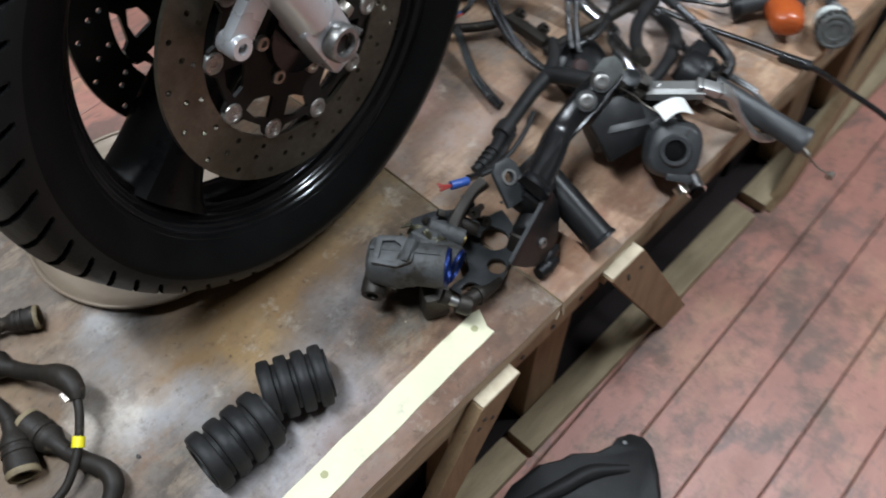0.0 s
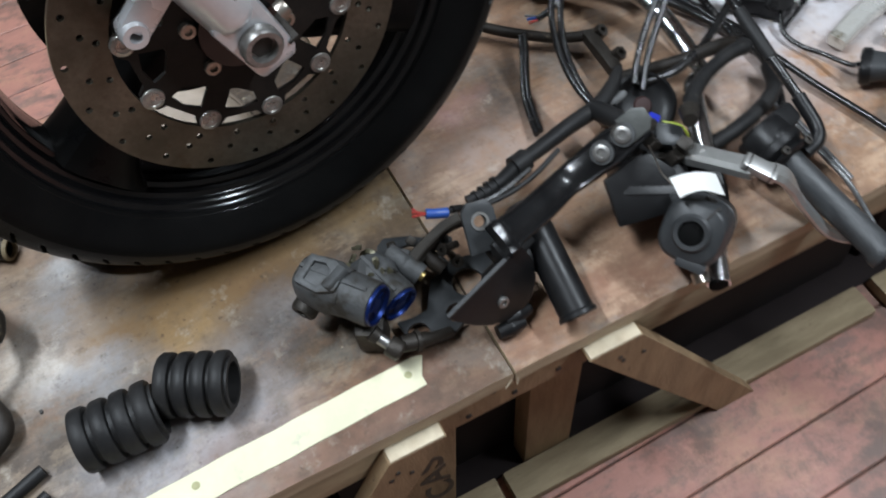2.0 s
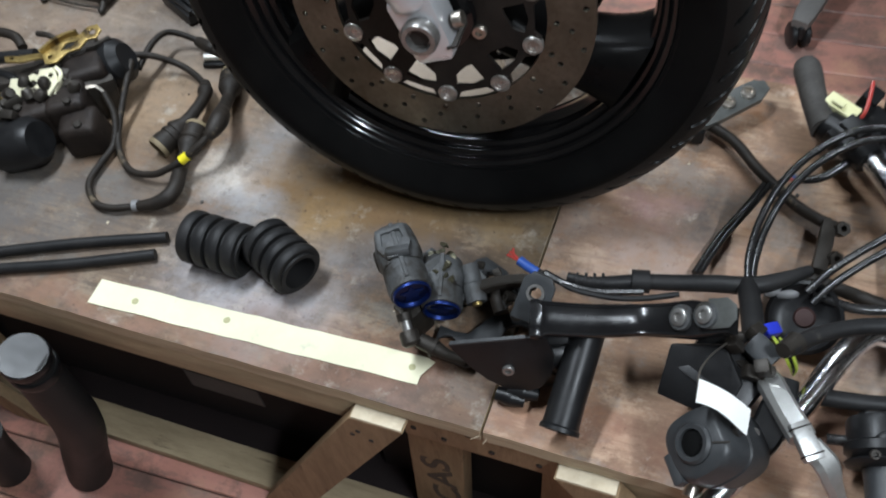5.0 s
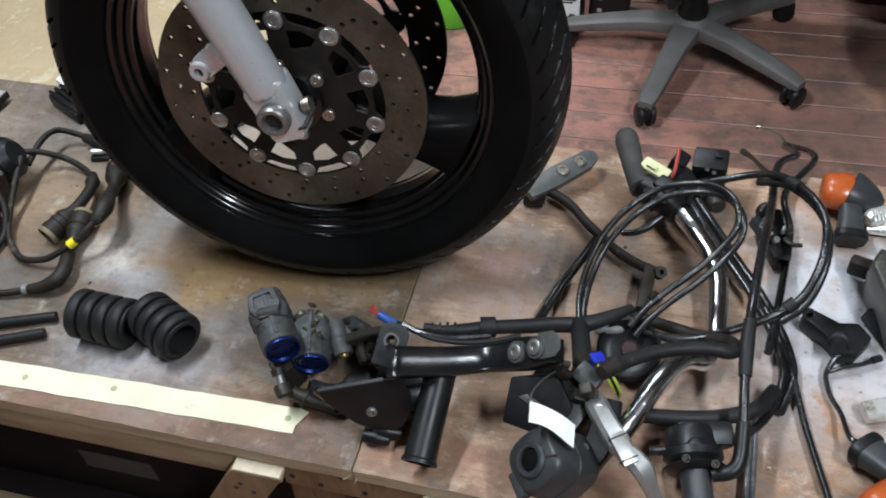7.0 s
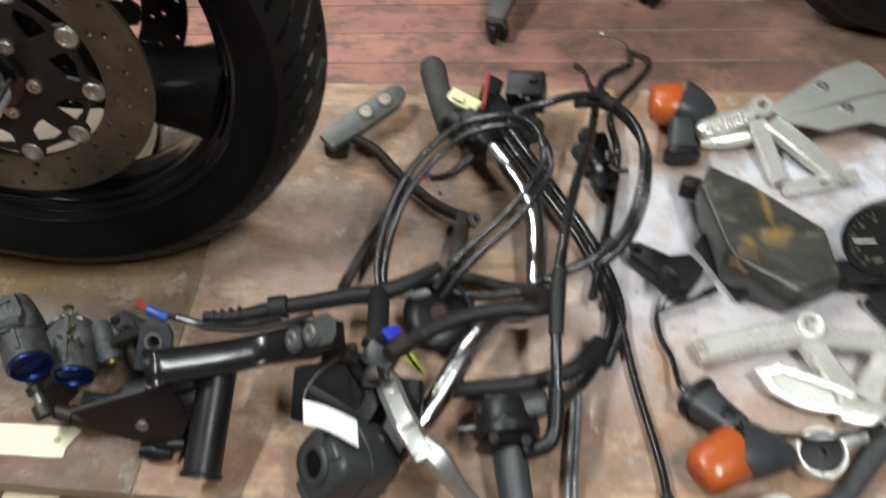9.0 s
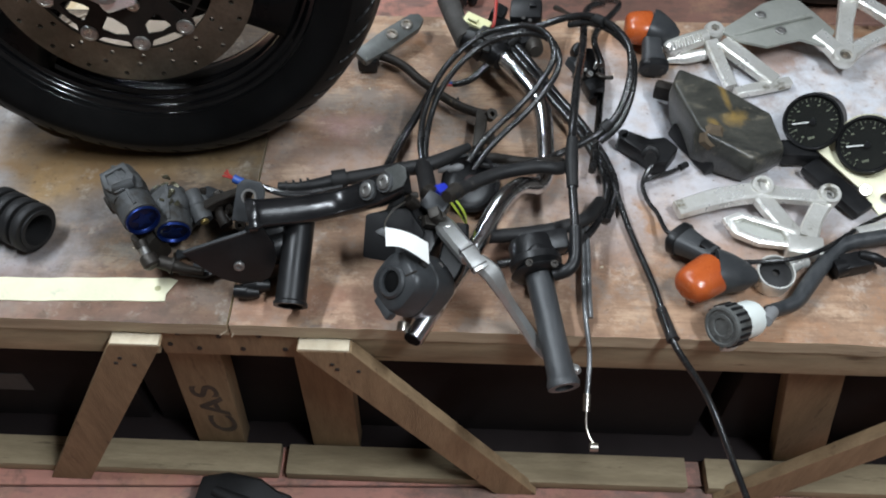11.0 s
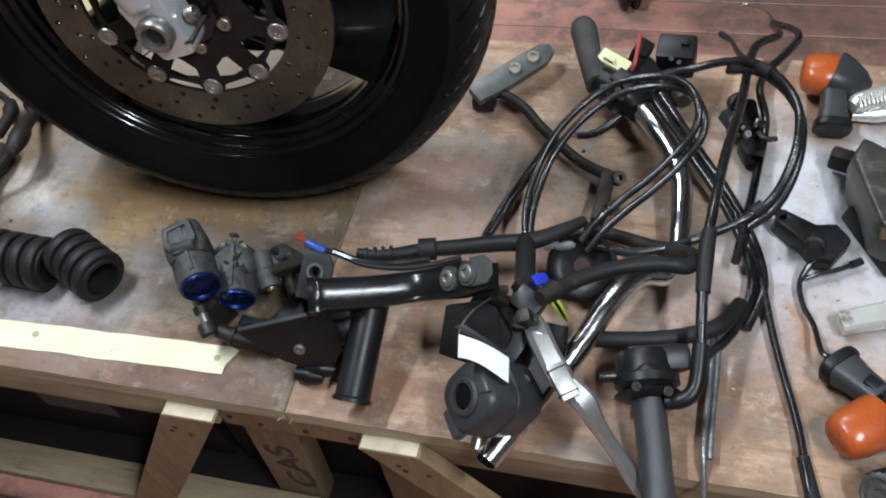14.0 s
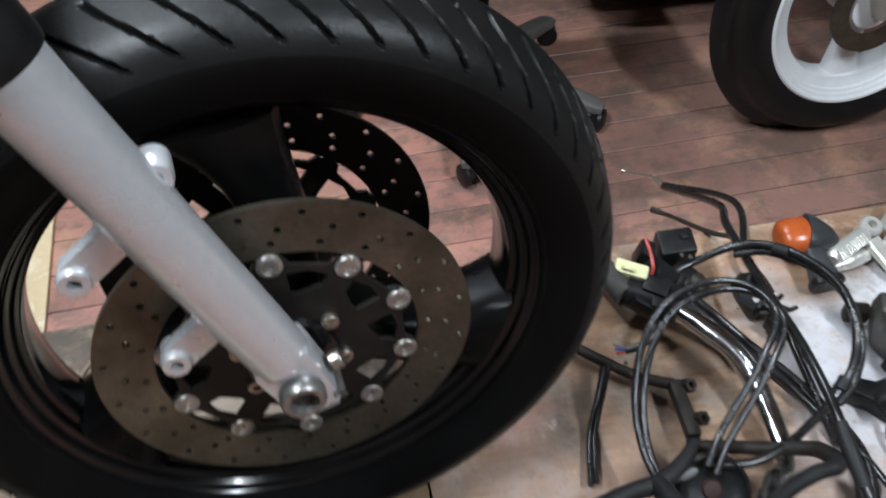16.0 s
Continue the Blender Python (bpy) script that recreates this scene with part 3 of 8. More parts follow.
def block(size, m=Matrix(), bevel=0.003, bm=None, taper=1.0, segs=2):
    """A bevelled block centred on m; taper narrows its +z end."""
    own = bmesh.new()
    bmesh.ops.create_cube(own, size=1)
    for v in own.verts:
        k = taper if v.co.z > 0 else 1.0
        v.co = Vector((v.co.x * size[0] * k, v.co.y * size[1] * k, v.co.z * size[2]))
    if bevel:
        bmesh.ops.bevel(own, geom=list(own.edges), offset=bevel, segments=segs, profile=0.6, affect="EDGES")
    own.transform(m)
    return merge(bm, own)


def beam(a, b, width, thick, side=(0, 1, 0), bevel=0.003, bm=None):
    """A straight bar of rectangular section from a to b; thick runs along side."""
    a, b = Vector(a), Vector(b)
    z = (b - a).normalized()
    y = (Vector(side) - z * z.dot(Vector(side))).normalized()
    x = y.cross(z)
    m = Matrix((x, y, z)).transposed().to_4x4()
    m.translation = (a + b) / 2
    return block((width, thick, (b - a).length), m, bevel, bm)


def aim(a, b, up=(0, 0, 1)):
    """A matrix at a whose z runs towards b."""
    a, b = Vector(a), Vector(b)
    z = (b - a).normalized()
    u = Vector(up)
    if abs(z.dot(u)) > 0.98:
        u = Vector((0, 1, 0))
    x = u.cross(z).normalized()
    y = z.cross(x)
    m = Matrix((x, y, z)).transposed().to_4x4()
    m.translation = a
    return m


def bolt(m, r, h, parent, name="bolt", mat=None, socket=True, label=""):
    """A cap screw head standing on m along z, with its socket."""
    bm = lathe([(r, 0), (r, h * 0.8), (r * 0.86, h), (r * 0.5, h), (r * 0.46, h * 0.4), (0, h * 0.4)], m, 16)
    ob = part(name, bm, mat or M_BOLT, parent, label)
    return ob

# ---- the room ----
def slab(name, a, b, mat, label="", category="", kind="structure"):
    at = ((a[0] + b[0]) / 2, (a[1] + b[1]) / 2, a[2])
    bm = block([abs(b[i] - a[i]) for i in range(3)], Matrix.Translation([(a[i] + b[i]) / 2 for i in range(3)]), 0)
    return single(name, bm, mat, at, label, category, "", kind, smooth=False)


X0, X1, Y0, Y1 = -2.6, 3.2, -2.0, 3.6
floor = slab("floor", (X0, Y0, FLOOR - 0.06), (X1, Y1, FLOOR - 0.006), M_GAP, "red-brown painted plank floor, scuffed and dirty", "floor")
slab("wall_north", (X0, Y1, FLOOR - 0.06), (X1, Y1 + 0.12, CEIL), M_WALL, "grubby plain workshop wall", "wall")
slab("wall_south", (X0, Y0 - 0.12, FLOOR - 0.06), (X1, Y0, CEIL), M_WALL, "grubby plain workshop wall", "wall")
slab("wall_east", (X1, Y0, FLOOR - 0.06), (X1 + 0.12, Y1, CEIL), M_WALL, "grubby plain workshop wall", "wall")
slab("wall_west", (X0 - 0.12, Y0, FLOOR - 0.06), (X0, Y1, CEIL), M_WALL, "grubby plain workshop wall", "wall")
slab("ceiling", (X0, Y0, CEIL), (X1, Y1, CEIL + 0.1), M_CEIL, "plain grey workshop ceiling", "ceiling")

# ---- low workbench of two boards on timber trestles ----
BENCH_W = 0.573
bench = thing("workbench", (0, 0, FLOOR), "low timber workbench with two stained boards on braced legs", "workbench")


def board(x0, x1, mat):
    bm = bmesh.new()
    n = 60
    front = [(x0 + (x1 - x0) * i / n, 0.0025 * noise.noise(Vector((i * 0.9, x0, 0))) + 0.0015 * noise.noise(Vector((i * 3.1, x1, 4)))) for i in range(n + 1)]
    outline = front + [(x1, BENCH_W), (x0, BENCH_W)]
    plate(outline, [], 0.022, Matrix.Translation((0, 0, -0.022)), bm)
    ob = part("board", bm, mat, bench, smooth=False)
    ob.data.materials.append(M_EDGE)
    for p in ob.data.polygons:
        p.material_index = 0 if p.normal.z > 0.7 else 1
    return ob


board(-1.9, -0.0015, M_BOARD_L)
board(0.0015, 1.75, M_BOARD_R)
part("front_beam", beam((-1.9, 0.022, -0.052), (-0.10, 0.022, -0.052), 0.056, 0.036, (0, 1, 0)), M_TIMBER_H, bench)
part("front_beam", beam((0.10, 0.022, -0.052), (1.75, 0.022, -0.052), 0.056, 0.036, (0, 1, 0)), M_TIMBER_H, bench)
part("back_beam", beam((-1.9, 0.54, -0.052), (1.75, 0.54, -0.052), 0.056, 0.036, (0, 1, 0)), M_TIMBER_H, bench)
splice = part("splice_plate", beam((-0.098, 0.024, -0.055), (0.098, 0.024, -0.055), 0.064, 0.03, (0, 1, 0)), M_TIMBER, bench, "short board full of screw heads")
for x, z in ((-0.07, -0.035), (-0.05, -0.07), (-0.02, -0.04), (0.005, -0.068), (0.03, -0.036), (0.058, -0.066), (0.08, -0.04), (-0.085, -0.062)):
    part("screw", lathe([(0.0035, 0), (0.0035, 0.0015), (0, 0.0015)], pose(x, 0.0088, z, 90), 10), M_SOCKET, splice)


def slanted_leg(top, foot, width=0.056, thick=0.018, y=0.0034):
    """A brace nailed to the beam's face, sawn level at its pale top end and at the floor."""
    run = Vector((top[0] - foot[0], top[1] - foot[1]))
    w = width * run.length / abs(run.y) / 2
    leg = part("brace", plate([(foot[0] - w, foot[1]), (foot[0] + w, foot[1]), (top[0] + w, top[1]), (top[0] - w, top[1])], [], thick, Matrix.Translation((0, y, 0)) @ pose(0, 0, 0, 90), bevel=0.0012), M_TIMBER, bench, smooth=False)
    part("end_grain", block((2 * w - 0.004, thick * 0.94, 0.004), Matrix.Translation((top[0], y - thick / 2, top[1] + 0.0012)), 0.0012), M_ENDGRAIN, leg)
    d = run.normalized()
    for k, c in ((0.034, -0.010), (0.052, 0.012), (0.048, -0.012)):
        part("nail", lathe([(0.003, 0), (0.003, 0.0012), (0, 0.0016)], Matrix.Translation((top[0] - d.x * k + c, y - thick, top[1] - d.y * k)) @ pose(0, 0, 0, 90), 10), M_SOCKET, leg)
    return leg


slanted_leg((-0.116, -0.030), (-0.335, FLOOR + 0.001))
slanted_leg((0.112, -0.030), (0.365, FLOOR + 0.001))
slanted_leg((0.985, -0.030), (0.705, FLOOR + 0.001))
slanted_leg((1.16, -0.030), (1.40, FLOOR + 0.001))
slanted_leg((-1.05, -0.030), (-0.80, FLOOR + 0.001))
for a, b in (((-0.078, -0.024), (-0.104, -0.446)), ((0.09, -0.024), (0.08, -0.446)), ((0.72, -0.024), (0.81, -0.446)), ((1.0, -0.024), (1.0, -0.446)), ((-0.92, -0.024), (-0.92, -0.446))):
    part("post", beam((b[0], 0.0655, b[1]), (a[0], 0.0655, a[1]), 0.074, 0.034), M_TIMBER, bench)
    part("post", beam((b[0], 0.525, FLOOR), (b[0], 0.525, -0.08), 0.074, 0.04), M_TIMBER, bench)
for x0, x1 in ((-1.85, -0.006), (0.006, 0.63), (0.66, 1.75)):
    part("bottom_rail", beam((x0, 0.0225, FLOOR + 0.0113), (x1, 0.0225, FLOOR + 0.0113), 0.022, 0.050, (0, 1, 0), 0.003), M_TIMBER_H, bench)

# stencilled letters on one post
cu = bpy.data.curves.new("stencil", "FONT")
cu.body, cu.size, cu.extrude, cu.offset, cu.align_x, cu.align_y = "CAS", 0.079, 0.0003, 0.0016, "CENTER", "CENTER"
text = new("stencil_text", cu)
text.matrix_basis = pose(-0.088, 0.0478, -0.318, 90, 0, 0) @ pose(0, 0, 0, 0, 0, 94.5) @ Matrix.Diagonal((1.05, 0.70, 1, 1))
me = bpy.data.meshes.new_from_object(text.evaluated_get(bpy.context.evaluated_depsgraph_get()))
bpy.data.objects.remove(text)
bmt = bmesh.new()
bmt.from_mesh(me)
bmt.transform(pose(-0.088, 0.0478, -0.318, 90, 0, 0) @ pose(0, 0, 0, 0, -0, 94.5) @ Matrix.Diagonal((1.05, 0.70, 1, 1)))
part("stencil_letters", bmt, M_INK, bench, "black stencilled letters", smooth=False)

# Near-black sheet added so the floor under the bench looks unlit.
single("bench_shade_sheet", block((3.5, 0.50, 0.003), Matrix.Translation((-0.05, 0.3000, FLOOR + 0.0018)), 0.0008), M_DARK, (-0.05, 0.2945, FLOOR), "near-black sheet added to stand in for the shade under the workbench", "cardboard")

# dark boxes under the bench; all but the labelled one added to block light
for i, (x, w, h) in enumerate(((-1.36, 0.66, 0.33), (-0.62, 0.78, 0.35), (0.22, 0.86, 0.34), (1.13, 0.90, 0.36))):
    b = thing("storage_box", (x, 0.29, FLOOR), "dark box under the workbench, in a row that blocks light from behind", "box", "boxes under the bench")
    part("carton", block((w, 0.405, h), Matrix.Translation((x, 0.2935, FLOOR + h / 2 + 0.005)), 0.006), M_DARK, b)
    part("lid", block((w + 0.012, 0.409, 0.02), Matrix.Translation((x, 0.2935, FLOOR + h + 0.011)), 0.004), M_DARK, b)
    if i == 1:
        part("label", block((0.125, 0.0016, 0.05), Matrix.Translation((-0.455, 0.0900, FLOOR + 0.12)), 0), material("faded_label", (0.11, 0.105, 0.10), 0.8), b, "faded paper label")

# ---- motorcycle front wheel and fork, leaning away on its stand ----
WC = Vector((-0.1173, 0.3322, 0.2920))
WHEEL = Matrix.Translation(WC) @ pose(0, 0, 0, 0, 0, 4.5) @ pose(0, 0, 0, 84.6, 0, 0)
bike = thing("motorcycle_front_end", (-0.108, 0.373, 0), "motorcycle front wheel in a silver fork standing on the bench", "motorcycle")


def tyre_mesh(m, R=0.2935, half=0.0625, bead=0.222, grooves=54, seg=1440, cut=True):
    prof = [(-0.044, bead - 0.004), (-0.051, bead + 0.008), (-0.058, 0.246), (-0.0585, 0.257), (-0.054, 0.2695), (-0.045, 0.2788), (-0.033, 0.2845), (-0.018, 0.2892), (0, R)]
    prof = [(w * half / 0.0585, bead + (r - 0.222) * (R - bead) / 0.069) for w, r in prof]
    prof += [(-w, r) for w, r in prof[-2::-1]]
    pts = np.array([tuple(v.xy) for v in glide([(w, r, 0) for w, r in prof], 3 if not cut else 9)])
    W, A = np.meshgrid(pts[:, 0], np.arange(seg) * 2 * math.pi / seg)
    Rr = np.tile(pts[:, 1], (seg, 1))
    if cut:
        step = 2 * math.pi / grooves
        run = np.concatenate([[0.0], np.cumsum(np.hypot(*np.diff(pts, axis=0).T))])
        s = np.tile(np.abs(run - run[-1] / 2) / 0.072, (seg, 1))
        ph = (A + 0.19 * s ** 1.4 + np.where(W > 0, 0.0, step * 0.5)) % step
        d = np.minimum(ph, step - ph) * R
        ends = np.clip((s - 0.10) / 0.06, 0, 1) * np.clip((0.97 - s) / 0.05, 0, 1)
        cut_in = 0.0040 * ends * np.clip((0.0025 - d) / 0.0009, 0, 1)
        slope = np.gradient(pts, axis=0)
        slope /= np.hypot(slope[:, 0], slope[:, 1])[:, None]
        Rr = Rr - cut_in * np.abs(slope[:, 0])
        W = W - cut_in * np.abs(slope[:, 1]) * np.sign(W)
    co = np.stack([Rr * np.cos(A), Rr * np.sin(A), W], -1).reshape(-1, 3)
    k = len(pts)
    faces = []
    for i in range(seg):
        j = (i + 1) % seg
        for c in range(k):
            e = (c + 1) % k
            faces.append((i * k + c, j * k + c, j * k + e, i * k + e))
    me = bpy.data.meshes.new("tyre_shape")
    me.from_pydata([tuple(v) for v in co], [], faces)
    bm = bmesh.new()
    bm.from_mesh(me)
    bpy.data.meshes.remove(me)
    if cut:
        deep = cut_in > 0.0004
        deep |= np.roll(deep, -1, axis=0)
        zone = np.where(deep, 2, np.where(Rr > 0.259, 1, 0)).reshape(-1).tolist()
        for f, z in zip(bm.faces, zone):
            f.material_index = z
    bm.transform(m)
    return bm


def rim_mesh(m, bead=0.222, half=0.047, well=0.195):
    """A cast rim whose barrel falls to the well in three rounded steps."""
    prof = [(bead + 0.007, half), (bead + 0.0035, half + 0.0026), (bead - 0.001, half + 0.0020), (bead - 0.0035, half - 0.001)]
    steps = ((0.0045, 0.0045), (0.0125, 0.0125), (0.0190, 0.0215))
    for k, (dr, dw) in enumerate(steps):
        r, w = bead - dr, half - dw
        prof += [(r, w + 0.0016), (r - 0.0006, w), (r - 0.0022, w - 0.0012), (r - 0.0046, w - 0.0016), (r - 0.0060, w - 0.0028)]
    prof += [(well + 0.0022, half - 0.029), (well + 0.0004, half - 0.033), (well, 0.008)]
    inner = prof + [(r, -w) for r, w in prof[::-1]]
    outer = [(bead - 0.004, -half + 0.004), (bead - 0.010, -half + 0.02), (well + 0.008, -0.012), (well + 0.008, 0.012), (bead - 0.010, half - 0.02), (bead - 0.004, half - 0.004)]
    return lathe(inner + outer, m, 160, closed=True)


def loft(sections, m, bm=None, seg=20, power=4.0):
    """Joins superellipse sections (centre, half x, half z) standing across local y."""
    bm = bm or bmesh.new()
    rings = []
    for c, hx, hz in sections:
        ring = []
        for k in range(seg):
            a = 2 * math.pi * k / seg
            ca, sa = math.cos(a), math.sin(a)
            s = (abs(ca) ** power + abs(sa) ** power) ** (-1 / power)
            ring.append(bm.verts.new(m @ (Vector(c) + Vector((ca * s * hx, 0, sa * s * hz)))))
        rings.append(ring)
    for a, b in zip(rings, rings[1:]):
        for k in range(seg):
            bm.faces.new((a[k], a[(k + 1) % seg], b[(k + 1) % seg], b[k]))
    bm.faces.new(rings[0][::-1])
    bm.faces.new(rings[-1])
    return bm


tread = tyre_mesh(WHEEL)
for v in tread.verts:
    v.co.z = max(v.co.z, 0.0004)
tyre = part("tyre", tread, M_TYRE, bike, "black road tyre with slanted grooves and a worn tread made paler for overhead light")
tyre.data.materials.append(M_TREAD)
tyre.data.materials.append(M_GROOVE)
rim = part("rim", rim_mesh(WHEEL), M_RIM, bike, "gloss black cast rim")
part("hub", lathe([(0.014, -0.078), (0.036, -0.076), (0.042, -0.05), (0.034, -0.02), (0.034, 0.02), (0.042, 0.05), (0.036, 0.076), (0.014, 0.078)], WHEEL, 40, closed=True), M_RIM, bike)
def swept_spoke(ang):
    """A broad cast spoke that leans back towards the hub and flares into the rim."""
    rings = []
    bm = bmesh.new()
    for r, lean, hx, hz in ((0.032, -24, 0.026, 0.040), (0.060, -19, 0.025, 0.038), (0.100, -13, 0.0255, 0.037), (0.140, -8, 0.0285, 0.038), (0.165, -5, 0.0340, 0.039), (0.182, -3, 0.0410, 0.040), (0.1965, -1, 0.0500, 0.041)):
        a = radians(ang + lean)
        d, s = Vector((math.cos(a), math.sin(a), 0)), Vector((-math.sin(a), math.cos(a), 0))
        ring = []
        for k in range(24):
            q = 2 * math.pi * k / 24
            ca, sa = math.cos(q), math.sin(q)
            n = (abs(ca) ** 4 + abs(sa) ** 4) ** -0.25
            ring.append(bm.verts.new(WHEEL @ (d * r + s * ca * n * hx + Vector((0, 0, sa * n * hz)))))
        rings.append(ring)
    for a, b in zip(rings, rings[1:]):
        for k in range(24):
            bm.faces.new((a[k], a[(k + 1) % 24], b[(k + 1) % 24], b[k]))
    bm.faces.new(rings[0][::-1])
    bm.faces.new(rings[-1])
    return part("spoke", bm, M_SPOKE, bike)


for ang in (-22, 98, 218):
    swept_spoke(ang)
part("valve_stem", tube([WHEEL @ Vector((0.16, -0.092, 0.012)), WHEEL @ Vector((0.138, -0.078, 0.018)), WHEEL @ Vector((0.13, -0.074, 0.022))], 0.0045, 10), M_BOLT, bike)


def brake_disc(side):
    """A floating disc: drilled ring, spider and ten bobbins."""
    m = WHEEL @ pose(0, 0, 0.0615 * side, 0, 0, 0) @ (Matrix() if side > 0 else pose(0, 0, 0, 180, 0, 0))
    holes = []
    for k in range(60):
        a = 2 * math.pi * (k + 0.25 * (k % 3)) / 60
        r = (0.112, 0.125, 0.139)[(k * 2) % 3] + 0.0015 * ((k // 3) % 2)
        holes.append(ring_pts(0.0031, 8, r * math.cos(a), r * math.sin(a)))
    # The far disc's ring takes the carrier's near-black instead of rusty steel.
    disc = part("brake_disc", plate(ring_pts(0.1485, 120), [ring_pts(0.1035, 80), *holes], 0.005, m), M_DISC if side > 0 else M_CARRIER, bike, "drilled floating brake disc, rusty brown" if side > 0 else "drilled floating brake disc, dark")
    spider, off = [], math.radians(20.4)
    for k in range(10):
        a = off + 2 * math.pi * k / 10
        for d, r in ((-0.16, 0.0925), (-0.105, 0.1005), (0.105, 0.1005), (0.16, 0.0925)):
            spider.append((r * math.cos(a + d), r * math.sin(a + d)))
    cut = [ring_pts(0.03, 32)]
    for k in range(10):
        a = off + 2 * math.pi * (k + 0.5) / 10
        lean = 0.10 if k % 2 else -0.10
        cut.append([(r * math.cos(a + d), r * math.sin(a + d)) for r, d in ((0.063, -0.05 + lean), (0.063, 0.05 + lean), (0.072, 0.17), (0.084, 0.19), (0.0865, 0.0), (0.084, -0.19), (0.072, -0.17))])
    part("carrier", plate(spider, cut, 0.004, m @ pose(0, 0, 0.003)), M_CARRIER, disc, "black spider carrying the disc")
    for k in range(10):
        a = off + 2 * math.pi * k / 10
        bm_ = m @ pose(0.0945 * math.cos(a), 0.0945 * math.sin(a), 0.005)
        part("bobbin", lathe([(0.0100, -0.002), (0.0102, 0.0022), (0.0095, 0.0034), (0.0066, 0.0040), (0.0058, 0.0032), (0.0032, 0.0030), (0.0028, 0.0021), (0, 0.0020)], bm_, 24), M_BOBBIN, disc)
    for k in range(6):
        a = math.radians(40) + 2 * math.pi * k / 6
        bolt(m @ pose(0.043 * math.cos(a), 0.043 * math.sin(a), 0.007), 0.0072, 0.005, disc, "disc_bolt")
    return disc


brake_disc(1)
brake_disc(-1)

FORK_TOP = Vector((*(-0.108, 0.283), 0.104))
AXLE = Vector((*(0.006, 0.002), 0.104))
FDIR = (FORK_TOP - AXLE).normalized()
FLEN = (FORK_TOP - AXLE).length + 0.012
FSIDE = Vector((FDIR.y, -FDIR.x, 0))


def fork_leg(side):
    def at(along, across=0.0, out=0.0):
        p = AXLE + FDIR * along + FSIDE * across
        return WHEEL @ Vector((p.x, p.y, (0.104 + out) * side))

    leg = part("fork_leg", tube([at(0.034), at(0.040), at(0.06), at(0.10), at(0.25), at(FLEN), at(FLEN + 0.012)], [0.0190, 0.0228, 0.0232, 0.0237, 0.0242, 0.0252, 0.0245], 36, 4), M_FORK, bike, "silver cast fork slider")
    foot = bmesh.new()
    m = WHEEL.to_3x3().to_4x4() @ Matrix((FSIDE, FDIR, Vector((0, 0, 1)))).transposed().to_4x4()
    m.translation = at(0.012, 0.0, -0.001 * side)
    plate([(-0.0190, -0.031), (0.0150, -0.034), (0.0200, -0.026), (0.0222, 0.030), (0.0205, 0.036), (-0.0205, 0.036), (-0.0222, 0.030), (-0.0205, -0.024)], [], 0.035, m @ pose(0, 0, -0.0175), foot, bevel=0.005)
    part("axle_clamp", foot, M_FORK, leg, "squared cast foot of the slider")
    m.translation = at(-0.008, 0.021, -0.001 * side)
    part("pinch_slot", block((0.010, 0.0022, 0.038), m, 0), M_SOCKET, leg)
    ax = WHEEL.to_3x3().to_4x4() @ (Matrix() if side > 0 else pose(0, 0, 0, 180, 0, 0))
    ax.translation = WHEEL @ Vector((0.001, 0.013, 0.1235 * side))
    part("axle_nut", lathe([(0.0175, -0.002), (0.0175, 0.006), (0.0155, 0.009), (0.0115, 0.009), (0.0105, 0.002), (0, 0.002)], ax, 24), M_DULL, leg, "worn steel axle nut with dark socket")
    part("socket", lathe([(0.0100, 0.0022), (0.0100, 0.0026), (0, 0.0026)], ax, 6), M_SOCKET, leg)
    pinch = WHEEL.to_3x3().to_4x4() @ Matrix((Vector((0, 0, 1)), FDIR, FSIDE)).transposed().to_4x4()
    pinch.translation = at(0.008, 0.026)
    bolt(pinch, 0.0075, 0.009, leg, "pinch_bolt")
    for (u, v), reach in LUGS:
        d = Vector((u, v, 0.104)) - AXLE
        al, ac = d.dot(FDIR), d.dot(FSIDE)
        c = at(al, ac, -0.012)
        mm = ax.copy()
        mm.translation = c
        part("caliper_lug", lathe([(0.005, -0.011), (0.0105, -0.011), (0.0115, 0.006), (0.0100, 0.0105), (0.005, 0.0105)], mm, 20, closed=True), M_FORK, leg, "cast lug with threaded hole")
        part("lug_web", beam(c, at(al + reach, 0.0, -0.012), 0.026, 0.013, WHEEL.to_3x3() @ Vector((0, 0, 1)), 0.004), M_FORK, leg)
    part("dust_seal", tube([at(FLEN + 0.008), at(FLEN + 0.012), at(FLEN + 0.05), at(FLEN + 0.054)], [0.0262, 0.0290, 0.0290, 0.0270], 28, 3), M_PLASTIC, bike, "black rubber dust seal")
    part("fork_tube", tube([at(FLEN + 0.05), at(0.47), at(0.56)], 0.0215, 24, 2), M_CHROME, bike, "chromed fork stanchion")
    return leg


LUGS = [((-0.081, 0.049), 0.02), ((-0.124, 0.143), 0.02), ((-0.058, 0.213), -0.02)]
fork_leg(1)
fork_leg(-1)
part("axle", tube([WHEEL @ Vector((0, 0, -0.11)), WHEEL @ Vector((0, 0, 0.11))], 0.010, 16), M_BOLT, bike)
part("lower_yoke", block((0.30, 0.05, 0.035), WHEEL @ Matrix.Translation((FORK_TOP + FDIR * 0.19) * 1.0 - Vector((0, 0, 0.104))) @ pose(0, 0, 0, 0, 90, 0), 0.008), M_PLASTIC, bike)

